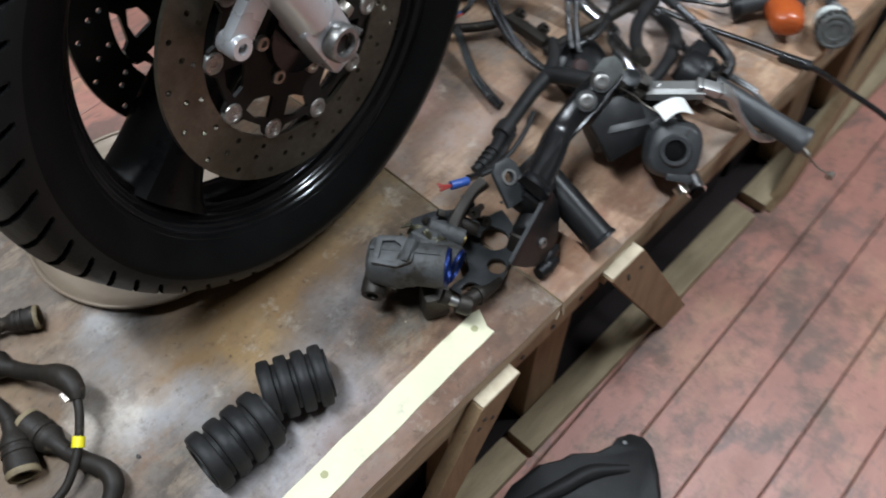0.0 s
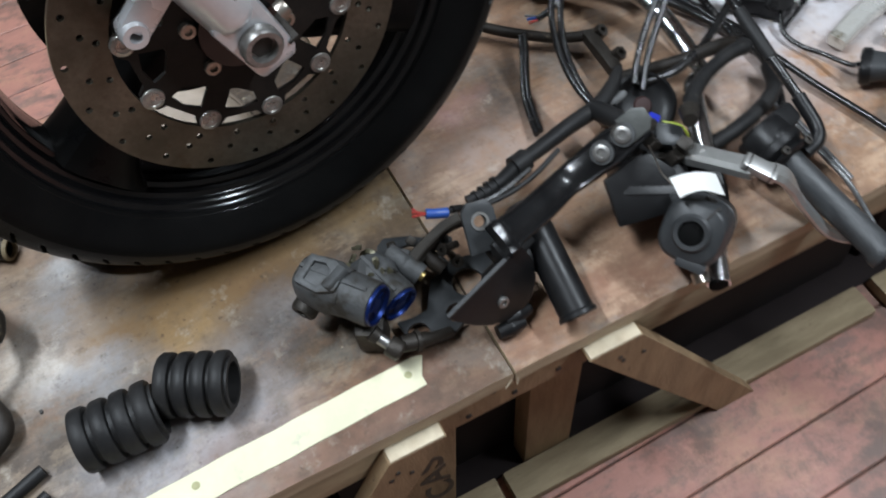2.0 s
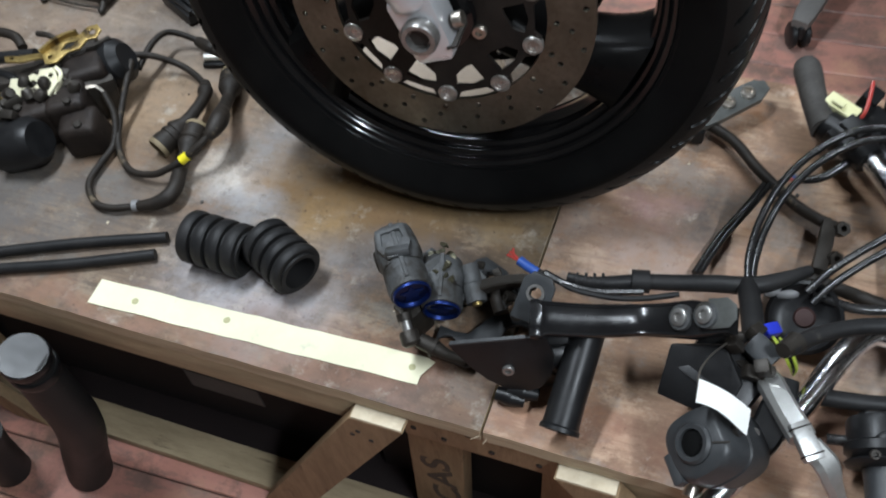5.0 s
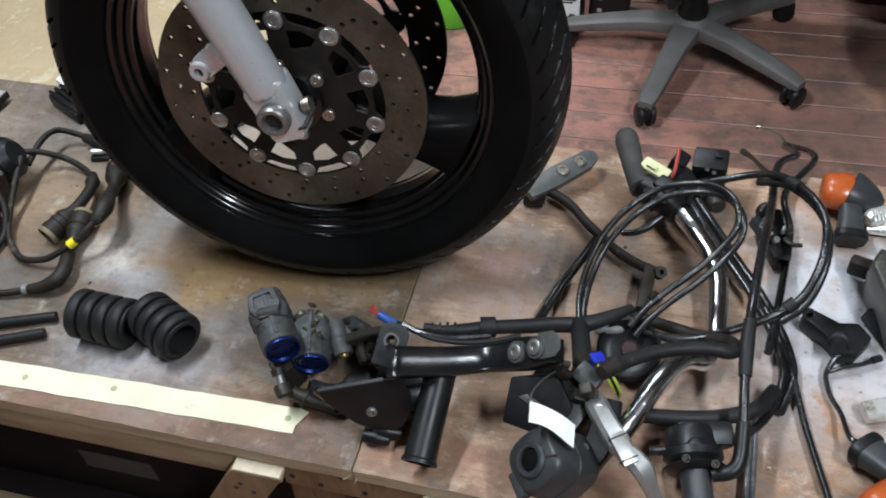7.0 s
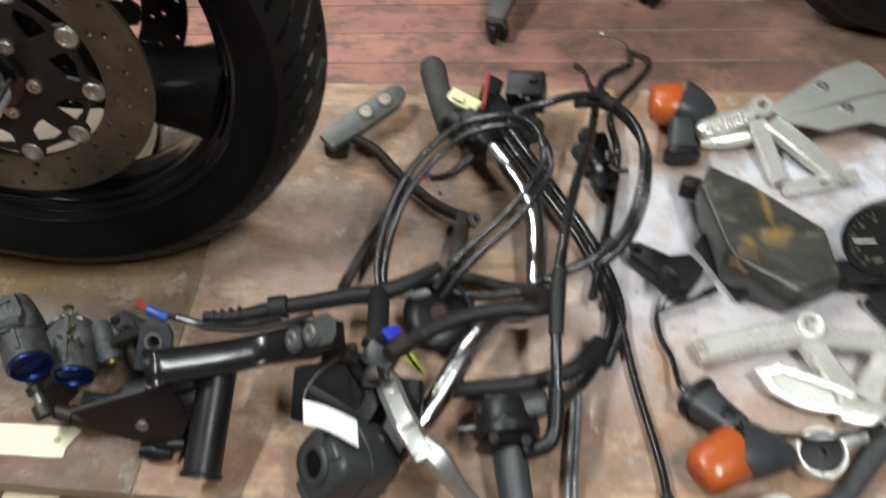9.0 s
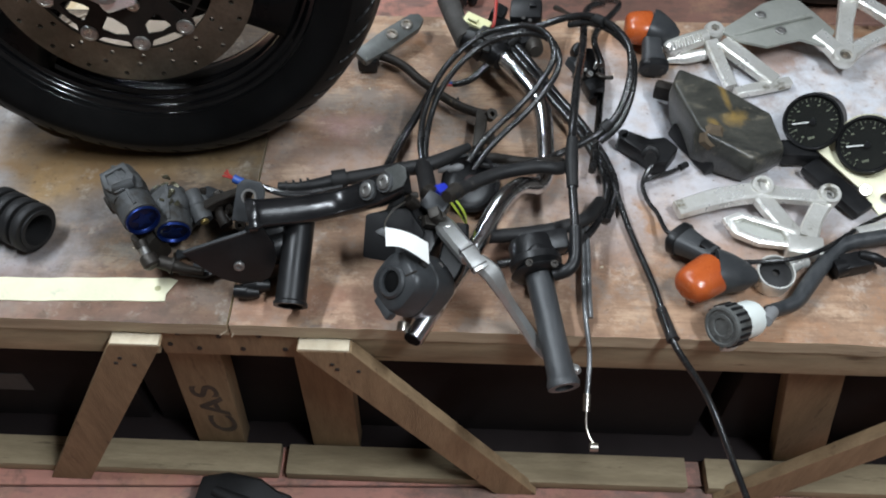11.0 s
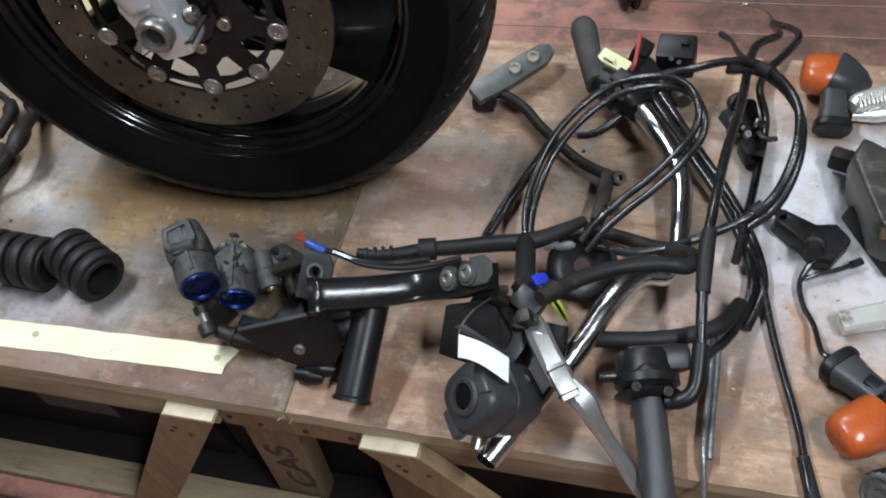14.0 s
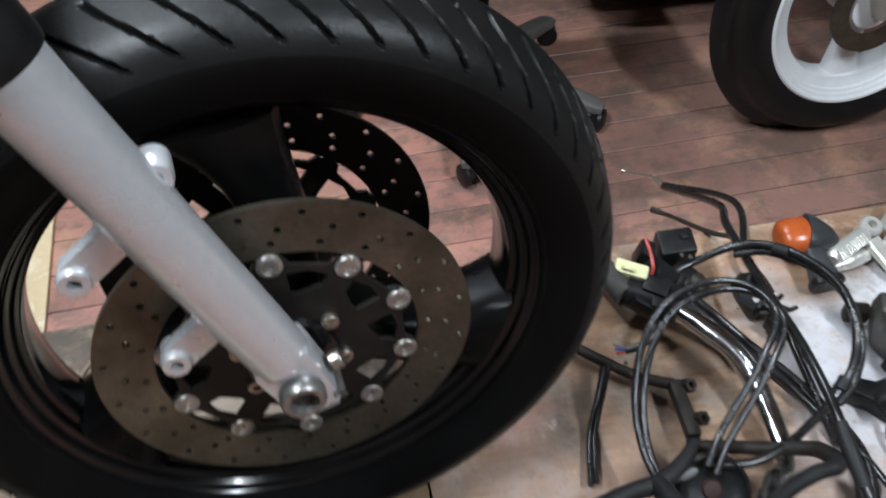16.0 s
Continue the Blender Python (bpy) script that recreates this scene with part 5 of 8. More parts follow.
# ---- brake caliper by the seam ----
def caliper():
    t = thing("brake_caliper", (-0.09, 0.11, 0), "weathered grey two-bore brake caliper with blue caps", "brake caliper")
    rnd = random.Random(4)
    cap1, back1 = Vector((-0.0975, 0.0865, 0.0860)), Vector((-0.1455, 0.1525, 0.0835))
    cap2, back2 = Vector((-0.0725, 0.0970, 0.0510)), Vector((-0.0880, 0.1520, 0.0560))
    for cap, back, r in ((cap1, back1, 0.0220), (cap2, back2, 0.0215)):
        m = aim(back, cap)
        h = (cap - back).length
        side = m @ pose(0, 0, 0, 90, 0, 0) @ Matrix.Diagonal((1, 1, -1, 1))
        cyl = part("cylinder", loft([((0, 0.0, 0), r * 0.74, r * 0.80), ((0, 0.004, 0), r * 0.92, r * 0.98), ((0, h * 0.28, 0), r * 1.06, r * 1.06), ((0, h * 0.44, 0), r * 1.10, r * 1.06), ((0, h * 0.50, 0), r * 0.99, r * 0.99), ((0, h * 0.62, 0), r * 0.96, r * 0.96)], side, None, 24, 3.4), M_CALIPER, t, "bluff cast cylinder with flattened sides")
        part("bore_collar", lathe([(r * 0.80, h * 0.52), (r * 0.98, h * 0.54), (r * 1.02, h * 0.62), (r * 1.03, h - 0.004), (r * 1.00, h - 0.001), (r * 0.92, h - 0.0005), (r * 0.88, h - 0.004), (0, h - 0.004)], m, 36), M_CALIPER, cyl)
        part("piston_cap", lathe([(r * 0.90, h - 0.003), (r * 0.93, h + 0.0012), (r * 0.90, h + 0.0028), (r * 0.83, h + 0.0028), (r * 0.79, h + 0.0002), (r * 0.74, h - 0.0012), (0, h - 0.0012)], m, 36), M_BLUE, cyl, "blue anodised cap")
        part("cap_floor", lathe([(r * 0.75, h - 0.0009), (r * 0.72, h - 0.0006), (0, h - 0.0006)], m, 28), M_NAVY, cyl)
        star = [(r * (0.60 if j % 2 == 0 else 0.30) * math.cos(math.pi * j / 5 + 0.3), r * (0.60 if j % 2 == 0 else 0.30) * math.sin(math.pi * j / 5 + 0.3)) for j in range(10)]
        part("star_key", plate(star, [], 0.0012, m @ pose(0, 0, h - 0.0006), bevel=0.0003), M_BLUE, cyl, "blue star-shaped key")
        part("parting_ridge", sweep([m @ Vector((0, r * 1.02, h * k)) for k in (0.04, 0.3, 0.6, 0.92)], 0.0022, 0.0016, (m.to_3x3() @ Vector((0, 1, 0)))), M_CALIPER, cyl)
    # deep pocket cast into the upper face of the large bore
    d1 = (cap1 - back1).normalized()
    out = Vector((0.05, -0.30, 0.95))
    out = (out - d1 * d1.dot(out)).normalized()
    pm1 = aim(back1.lerp(cap1, 0.36) + out * 0.0185, back1.lerp(cap1, 0.36) + out, d1)
    part("pocket_frame", plate([(-0.0165, -0.020), (0.0150, -0.022), (0.0175, 0.004), (0.010, 0.019), (-0.0125, 0.020), (-0.0185, 0.006)], [[(-0.0105, -0.014), (0.0095, -0.015), (0.0115, 0.001), (0.0055, 0.006), (-0.0075, 0.005), (-0.0120, -0.002)]], 0.0075, pm1, bevel=0.0015), M_CALIPER, t, "cast frame round a pocket")
    part("pocket_floor", plate([(-0.0145, -0.017), (0.0135, -0.019), (0.0155, 0.004), (0.008, 0.016), (-0.0105, 0.017), (-0.0165, 0.006)], [], 0.0022, pm1 @ pose(0, 0, -0.001)), M_GRIME, t, "darker pocket floor")
    part("slanted_rib", block((0.026, 0.013, 0.008), pm1 @ pose(-0.002, 0.0125, 0.0055) @ pose(0, 0, 0, 24, 0, -12), 0.002), M_CALIPER, t)
    part("end_boss", lathe([(0, -0.020), (0.0125, -0.020), (0.0135, -0.014), (0.0135, 0.012), (0.0115, 0.016), (0.0065, 0.016), (0.0055, 0.008), (0, 0.008)], aim((-0.148, 0.142, 0.054), (-0.172, 0.126, 0.050)), 22), M_GRIME, t, "dark greasy boss with a hole")
    web = bmesh.new()
    block((0.036, 0.046, 0.030), Matrix.Translation((-0.098, 0.125, 0.060)) @ pose(0, 0, 0, 0, 44, -32), 0.006, web)
    block((0.066, 0.036, 0.030), Matrix.Translation((-0.094, 0.140, 0.034)) @ pose(0, 0, 0, 0, 20, -30), 0.006, web)
    part("bridge", web, M_CALIPER, t)
    part("lower_lug", block((0.030, 0.030, 0.048), Matrix.Translation((-0.106, 0.096, 0.026)) @ pose(0, 0, 0, 6, 0, -30), 0.007), M_GRIME, t)
    # gilt, oily springs packed between the two bores
    for k in range(16):
        p = Vector((-0.0955, 0.1560, 0.074)).lerp(Vector((-0.070, 0.1200, 0.068)), rnd.random()) + Vector((rnd.uniform(-0.008, 0.009), rnd.uniform(-0.007, 0.009), rnd.uniform(-0.006, 0.008)))
        turn = Matrix.Translation(p) @ pose(0, 0, 0, rnd.uniform(-60, 60), rnd.uniform(-60, 60), rnd.uniform(0, 180))
        if k % 3 == 0:
            part("spring_clip", sweep([turn @ Vector(v) for v in ((-0.008, 0, 0), (-0.003, 0.002, 0.003), (0.003, 0.001, 0.002), (0.008, -0.002, -0.002))], 0.0028, 0.0010), M_GILT, t)
        else:
            part("pad_spring", block((rnd.uniform(0.007, 0.016), rnd.uniform(0.004, 0.010), rnd.uniform(0.003, 0.007)), turn, 0.0016), M_GILT if k % 2 else M_GRIME, t)
    # greasy pins, bolts and spacers between the bores and the lever bracket
    for k in range(20):
        p = Vector((-0.058 + 0.062 * rnd.random(), 0.0, 0.0))
        p.y = 0.158 - 0.30 * (p.x + 0.058) + rnd.uniform(-0.016, 0.012)
        p.z = 0.046 + rnd.uniform(-0.014, 0.010)
        turn = Matrix.Translation(p) @ pose(0, 0, 0, rnd.uniform(20, 70), rnd.uniform(-40, 40), rnd.uniform(-60, 10))
        if k % 3 == 0:
            part("pad_bolt", lathe([(0.0, -0.012), (0.0042, -0.012), (0.0042, 0.006), (0.0066, 0.006), (0.0066, 0.011), (0.003, 0.011), (0.0026, 0.007), (0, 0.007)], turn, 12), M_GRIME if k % 2 else M_CALIPER, t)
        else:
            part("pad_spring", block((rnd.uniform(0.007, 0.016), rnd.uniform(0.004, 0.010), rnd.uniform(0.004, 0.009)), turn, 0.002), M_GRIME, t)
    part("pad_plate", block((0.022, 0.046, 0.034), Matrix.Translation((-0.058, 0.136, 0.040)) @ pose(0, 0, 0, 10, 22, -34), 0.007), M_CALIPER, t, "grey dusty pad carrier")
    part("pin_boot", tube([(-0.060, 0.150, 0.062), (-0.050, 0.134, 0.056), (-0.048, 0.131, 0.055), (-0.040, 0.117, 0.049)], [0.0105, 0.0100, 0.0118, 0.0110], 16, 3), M_CALIPER, t, "dusty grey pin sleeve")
    part("pin_boot", tube([(-0.030, 0.146, 0.050), (-0.020, 0.128, 0.044), (-0.014, 0.118, 0.040)], [0.0080, 0.0090, 0.0085], 14, 3), M_RUBBER_DUSTY, t, "dusty rubber pin boot")
    part("pin_tip", lathe([(0, 0.002), (0.0052, 0.002), (0.0055, -0.004), (0, -0.004)], aim((-0.0395, 0.1160, 0.0485), (-0.030, 0.0985, 0.041)), 14), M_BRASS, t, "rusty brown pin tip")
    part("bleed_nipple", tube([(-0.110, 0.082, 0.050), (-0.106, 0.076, 0.046)], [0.0085, 0.0080], 14, 2), M_GRIME, t)
    part("bleed_shank", tube([(-0.106, 0.076, 0.046), (-0.099, 0.066, 0.040)], [0.0056, 0.0056], 14, 2), M_DULL, t, "worn bright bolt shank")
    part("bleed_head", lathe([(0, -0.007), (0.0095, -0.007), (0.0105, -0.004), (0.0105, 0.006), (0.0080, 0.009), (0, 0.009)], aim((-0.0965, 0.0625, 0.0385), (-0.0895, 0.0530, 0.0335)), 18), M_GRIME, t, "greasy bolt head")
    part("bleed_bolt", tube([(-0.088, 0.066, 0.032), (-0.072, 0.064, 0.028), (-0.056, 0.062, 0.024), (-0.036, 0.062, 0.020)], [0.0085, 0.0090, 0.0060, 0.0045], 12, 3), M_GRIME, t, "greasy bolt and washer")
    part("washer", lathe([(0.004, -0.002), (0.011, -0.002), (0.011, 0.002), (0.004, 0.002)], aim((-0.072, 0.064, 0.028), (-0.056, 0.062, 0.024)), 18, closed=True), M_GRIME, t)
    part("mount_arm", sweep([(-0.050, 0.128, 0.052), (-0.026, 0.136, 0.064), (0.000, 0.140, 0.074), (0.018, 0.138, 0.080)], [0.007, 0.006, 0.006, 0.007], [0.006, 0.005, 0.005, 0.006]), M_GRIME, t)
    part("caliper_tongue", plate([(-0.0675, 0.165), (-0.062, 0.178), (-0.052, 0.184), (-0.0268, 0.1735), (-0.0036, 0.154), (-0.012, 0.143), (-0.0334, 0.136), (-0.0602, 0.150)], [ring_pts(0.0105, 20, -0.0364, 0.1545)], 0.005, Matrix.Translation((0, 0, 0.032)), bevel=0.001), M_GREYPL, t, "flat dark mounting tongue with a round hole")
    part("tongue_post", block((0.020, 0.014, 0.034), Matrix.Translation((-0.055, 0.165, 0.0175)) @ pose(0, 0, 0, 0, 0, -30), 0.003), M_GRIME, t)


caliper()

floor_bracket = [(-0.079, 0.100), (-0.0775, 0.072), (-0.068, 0.063), (-0.0365, 0.0596), (-0.005, 0.074), (0.030, 0.088), (0.045, 0.130), (0.004, 0.141), (-0.028, 0.127), (-0.046, 0.0985), (-0.062, 0.0975)]
holes_ = [ring_pts(0.0115, 20, -0.0648, 0.079), ring_pts(0.0108, 20, -0.0205, 0.081), ring_pts(0.0165, 24, 0.006, 0.108)]
single("bracket_plate", plate(floor_bracket, holes_, 0.005, Matrix.Translation((0, 0, 0.008)), bevel=0.001), M_GREYPL, (-0.03, 0.09, 0.0), "flat dark steel bracket with three round holes", "bracket")

# ---- black bent bracket with its guard, and the loose grip tube ----
STRAP_RING = ((-1, -0.012), (-1.04, -0.003), (-0.96, 0.0016), (-0.86, 0.0030), (-0.74, 0.0022), (-0.40, 0.0040), (0, 0.0048), (0.40, 0.0040), (0.74, 0.0022), (0.86, 0.0030), (0.96, 0.0016), (1.04, -0.003), (1, -0.012))


def strap_bracket():
    t = thing("lever_bracket", (0.04, 0.09, 0), "gloss black bent strap bracket with two cap screws", "bracket")
    mid = [(0.030, 0.0775, 0.1105), (0.038, 0.0800, 0.1100), (0.046, 0.0845, 0.1070), (0.080, 0.0985, 0.0970), (0.106, 0.1100, 0.0910), (0.128, 0.1190, 0.0890), (0.148, 0.1195, 0.0975), (0.174, 0.1160, 0.1160), (0.207, 0.110, 0.139)]
    half = [0.0185, 0.0190, 0.0165, 0.0160, 0.0155, 0.0150, 0.0160, 0.0180, 0.0120]
    bm = bmesh.new()
    path = glide(mid, 6)
    wid = np.interp(np.linspace(0, len(mid) - 1, len(path)), range(len(mid)), half)
    rings = []
    for i, p in enumerate(path):
        d = (path[min(i + 1, len(path) - 1)] - path[max(i - 1, 0)]).normalized()
        s = Vector((-0.15, 1, 0.56)).normalized()
        s = (s - d * d.dot(s)).normalized()
        nrm = d.cross(s)
        rings.append([bm.verts.new(p + s * wid[i] * a + nrm * b) for a, b in STRAP_RING])
    for a, b in zip(rings, rings[1:]):
        for k in range(len(STRAP_RING)):
            j = (k + 1) % len(STRAP_RING)
            bm.faces.new((a[k], a[j], b[j], b[k]))
    bm.faces.new(rings[0][::-1])
    bm.faces.new(rings[-1])
    part("strap", bm, M_PAINTED, t)
    up = Vector((0.187, 0.113, 0.129)) - Vector((0.164, 0.118, 0.112))
    nrm = up.cross(Vector((-0.15, 1, 0.56))).normalized()
    if nrm.z < 0:
        nrm = -nrm
    pad_m = aim((0.1755, 0.1155, 0.1225), Vector((0.1755, 0.1155, 0.1225)) + nrm, (-0.15, 1, 0.3))
    # Grey of the bosses and tip holds wear and the sheen they catch.
    for x in (-0.0135, 0.0135):
        part("worn_boss", lathe([(0, 0), (0.0125, 0), (0.0118, 0.0045), (0, 0.0045)], pad_m @ pose(x, 0, -0.0005), 20), M_CALIPER, t, "worn grey boss with its sheen in the colour")
        bolt(pad_m @ pose(x, 0.0, 0.0036), 0.0085, 0.0035, t, "cap_screw", M_DULL)
    part("worn_tip", plate([(-0.012, -0.013), (0.008, -0.013), (0.016, -0.006), (0.017, 0.006), (0.008, 0.014), (-0.012, 0.015)], [], 0.0012, pad_m @ pose(0.028, 0, -0.0002), bevel=0.0004), M_WORN, t, "worn grey end of the strap with its sheen in the colour")
    # upright guard plate with its lighter upper edge
    tip, inner = Vector((-0.0455, 0.0485, 0.0765)), Vector((0.0290, 0.0680, 0.0930))
    e1 = (inner - tip).normalized()
    e2 = tip - Vector((0.0068, 0.0509, 0.0473))
    e2 = (e2 - e1 * e1.dot(e2)).normalized()
    gm_ = Matrix((e1, e2, e1.cross(e2))).transposed().to_4x4()
    gm_.translation = tip
    part("guard", plate([(0.0, 0.0), (0.006, -0.014), (0.016, -0.034), (0.028, -0.052), (0.046, -0.068), (0.064, -0.073), (0.080, -0.068), (0.094, -0.050), (0.101, -0.026), (0.098, 0.000), (0.080, 0.0015)], [], 0.004, gm_, bevel=0.0012), M_PLASTIC, t, "folded black guard")
    bolt(gm_ @ pose(0.0525, -0.039, 0.0035) @ (Matrix() if (gm_.to_3x3() @ Vector((0, 0, 1))).y < 0 else pose(0, 0, -0.0035, 180, 0, 0)), 0.0062, 0.004, t, "screw", M_DULL)
    part("guard_fold", sweep([gm_ @ Vector((x, y, 0.002)) for x, y in ((0.002, 0.0004), (0.040, 0.0008), (0.078, 0.0010))], 0.0022, 0.0016), M_GREYPL, t, "lighter grey folded edge")
    part("guard_flange", block((0.040, 0.030, 0.040), Matrix.Translation((0.046, 0.092, 0.072)) @ pose(0, 0, 0, 30, -6, 16), 0.008), M_PLASTIC, t)
    part("perch", lathe([(0, -0.03), (0.016, -0.03), (0.019, -0.026), (0.019, 0.022), (0.016, 0.027), (0, 0.027)], aim((0.044, 0.080, 0.046), (0.084, 0.094, 0.050)), 24), M_PLASTIC, t)
    part("perch_foot", block((0.050, 0.036, 0.034), Matrix.Translation((0.032, 0.078, 0.022)) @ pose(0, 0, 0, 6, 4, 14), 0.008), M_GRIME, t)
    for p, q in (((0.004, 0.040, 0.013), (0.034, 0.040, 0.011)), ((0.014, 0.046, 0.018), (0.046, 0.050, 0.013))):
        part("adjuster", tube([p, Vector(p).lerp(Vector(q), 0.5), q], [0.0075, 0.0100, 0.0065], 12), M_PLASTIC, t)
    em = aim((0.0255, 0.1150, 0.0990), (0.0255, 0.1150 - 0.66, 0.0990 + 0.74), (0.12, 0.7, 0.7))
    part("ear", plate([(-0.017, -0.030), (0.017, -0.030), (0.017, 0.010), (0.011, 0.019), (-0.008, 0.020), (-0.016, 0.012)], [ring_pts(0.0058, 16, 0, 0.0)], 0.006, em, bevel=0.0014), M_GREYPL, t, "chipped grey ear with a bolt hole")
    part("ear_ring", lathe([(0.006, 0.004), (0.0095, 0.004), (0.0090, 0.0078), (0.0065, 0.0078)], em, 20, closed=True), M_DULL, t)


strap_bracket()

t = thing("grip_tube", (0.071, 0.086, 0), "black hollow grip tube propped under the lever bracket", "tube")
a, b = Vector((0.0812, 0.1260, 0.0760)), Vector((0.0775, 0.0095, 0.0300))
part("tube", lathe([(0.0145, 0), (0.0175, 0.0), (0.0180, 0.006), (0.0178, 0.09), (0.0182, (b - a).length - 0.006), (0.0200, (b - a).length - 0.004), (0.0200, (b - a).length), (0.0145, (b - a).length), (0.0140, (b - a).length * 0.5)], aim(a, b), 32, closed=True), M_PLASTIC, t)
part("collar", lathe([(0.0150, 0), (0.019, 0), (0.019, 0.010), (0.0150, 0.010)], aim(a, b), 28, closed=True), M_RUBBER, t)

# ---- main loom along the strap, with its bared wires ----
loom = thing("wiring_loom", (0.1, 0.2, 0), "black taped wiring loom with bared red and blue wires", "wiring loom")
part("sheath", tube([(0.042, 0.174, 0.05), (0.065, 0.174, 0.05), (0.088, 0.181, 0.048), (0.115, 0.192, 0.045), (0.155, 0.202, 0.045), (0.19, 0.209, 0.048), (0.226, 0.212, 0.055), (0.255, 0.229, 0.055), (0.278, 0.25, 0.05)], [0.0055, 0.006, 0.0075, 0.0085, 0.009, 0.0095, 0.010, 0.008, 0.006], 14), M_RUBBER, loom)
part("clamp_sleeve", tube([(0.107, 0.19, 0.046), (0.125, 0.194, 0.046)], 0.0125, 16), M_RUBBER, loom)
for k in range(4):
    p, q = Vector((0.051, 0.173, 0.05)), Vector((0.086, 0.18, 0.048))
    part("tape_ridge", tube([p.lerp(q, k / 4), p.lerp(q, k / 4 + 0.08)], 0.0078 + 0.0006 * k, 12), M_RUBBER, loom)
part("grey_wire", tube([(0.012, 0.161, 0.068), (0.029, 0.163, 0.058), (0.053, 0.159, 0.052), (0.09, 0.161, 0.05), (0.123, 0.168, 0.052), (0.157, 0.181, 0.055)], 0.0032, 8), M_RUBBER, loom)
part("black_wire", tube([(0.019, 0.163, 0.064), (0.046, 0.163, 0.052), (0.08, 0.168, 0.047), (0.121, 0.181, 0.045)], 0.0042, 8), M_VINYL, loom)
part("blue_sleeve", tube([(-0.008, 0.165, 0.073), (0.003, 0.161, 0.071), (0.013, 0.159, 0.068)], 0.0052, 12), M_BLUEWIRE, loom, "blue heat-shrink sleeve")
for k in range(3):
    part("red_wire", tube([(-0.006, 0.164, 0.073), Vector((-0.015, 0.168, 0.074)) + Vector((0, 0.002 * (k - 1), 0.002 * (k % 2))), Vector((-0.022, 0.172, 0.074)) + Vector((0.002 * k, 0.004 * (k - 1), 0.001 * k))], 0.0015, 6), M_RED, loom)

# ---- handlebar with its grips and switch gear ----
bar = thing("handlebar", (0.34, 0.33, 0), "chromed handlebar with a dusty rubber grip", "handlebar")
part("bar", tube([(0.267, 0.457, 0.058), (0.29, 0.442, 0.058), (0.317, 0.418, 0.058), (0.343, 0.382, 0.058), (0.365, 0.35, 0.052), (0.376, 0.318, 0.042), (0.379, 0.271, 0.03), (0.378, 0.236, 0.022), (0.368, 0.212, 0.022), (0.343, 0.196, 0.036), (0.319, 0.159, 0.046), (0.292, 0.103, 0.04), (0.257, 0.041, 0.028), (0.221, -0.023, 0.02)], 0.0122, 24), M_CHROME, bar)
part("grip", tube([(0.236, 0.541, 0.066), (0.241, 0.53, 0.066), (0.252, 0.493, 0.063), (0.265, 0.457, 0.06), (0.27, 0.445, 0.06)], [0.0130, 0.0165, 0.0150, 0.0148, 0.0160], 20), M_GRIP, bar, "dusty grey rubber grip")
part("bar_end", tube([(0.222, -0.02, 0.02), (0.22, -0.025, 0.02)], 0.0098, 18), M_HOLE, bar, "dark open end of the bar")

clamp = part("bar_clamp", tube([(0.272, 0.4530, 0.058), (0.292, 0.4395, 0.058), (0.313, 0.4205, 0.058), (0.322, 0.4105, 0.058)], [0.0185, 0.0200, 0.0195, 0.0165], 22, 4), M_PLASTIC, bar, "black switch clamp round the bar")
for at_, size_, turn_ in (((0.300, 0.436, 0.076), (0.030, 0.020, 0.016), (10, 0, -40)), ((0.284, 0.428, 0.060), (0.026, 0.016, 0.022), (0, 12, -40)), ((0.316, 0.438, 0.064), (0.022, 0.026, 0.020), (0, 0, 20)), ((0.298, 0.418, 0.070), (0.018, 0.012, 0.010), (20, 0, -30))):
    part("clamp_lug", block(size_, Matrix.Translation(at_) @ pose(0, 0, 0, *turn_), 0.003), M_PLASTIC, clamp)

sg = thing("switch_gear", (0.327, 0.544, 0), "black switch housing with loose connector and red wire", "switch gear")
part("housing", block((0.055, 0.045, 0.045), Matrix.Translation((0.311, 0.467, 0.045)) @ pose(0, 0, 0, 5, 10, 30), 0.010), M_PLASTIC, sg)
sw = part("switch_block", block((0.046, 0.036, 0.042), Matrix.Translation((0.356, 0.511, 0.052)) @ pose(0, 0, 0, 10, -4, -4), 0.005), M_PLASTIC, sg)
part("switch_button", block((0.010, 0.008, 0.010), Matrix.Translation((0.364, 0.509, 0.074)) @ pose(0, 0, 0, 10, 0, 0), 0.002), M_PLASTIC, sw)
for px in ((0.35, 0.482, 0.073), (0.359, 0.477, 0.073)):
    part("screw_hole", lathe([(0.0028, 0), (0.0028, 0.002), (0, 0.002)], Matrix.Translation(px) @ pose(0, 0, 0, 20, 0, 0), 10), M_SOCKET, sw)
part("connector", block((0.040, 0.019, 0.016), Matrix.Translation((0.284, 0.475, 0.066)) @ pose(0, 0, 0, 8, 6, -28), 0.002), M_YELLOWCONN, sg, "pale yellow plastic connector")
part("connector_latch", block((0.014, 0.007, 0.005), Matrix.Translation((0.279, 0.472, 0.077)) @ pose(0, 0, 0, 8, 6, -28), 0.001), M_YELLOWCONN, sg)
part("red_wire", tube([(0.311, 0.506, 0.085), (0.31, 0.484, 0.082), (0.308, 0.467, 0.074), (0.303, 0.463, 0.06)], 0.0024, 8), M_RED, sg, "bare red wire")
part("rocker", block((0.020, 0.026, 0.034), Matrix.Translation((0.313, 0.505, 0.055)) @ pose(0, 0, 0, 0, 14, -24), 0.004), M_PLASTIC, sg)
part("cable_boss", lathe([(0.0, 0.014), (0.008, 0.014), (0.012, 0.008), (0.014, -0.012), (0.0, -0.014)], Matrix.Translation((0.367, 0.452, 0.045)) @ pose(0, 0, 0, 70, 20, 0), 18), M_GRIME, sg, "greasy cable boss")
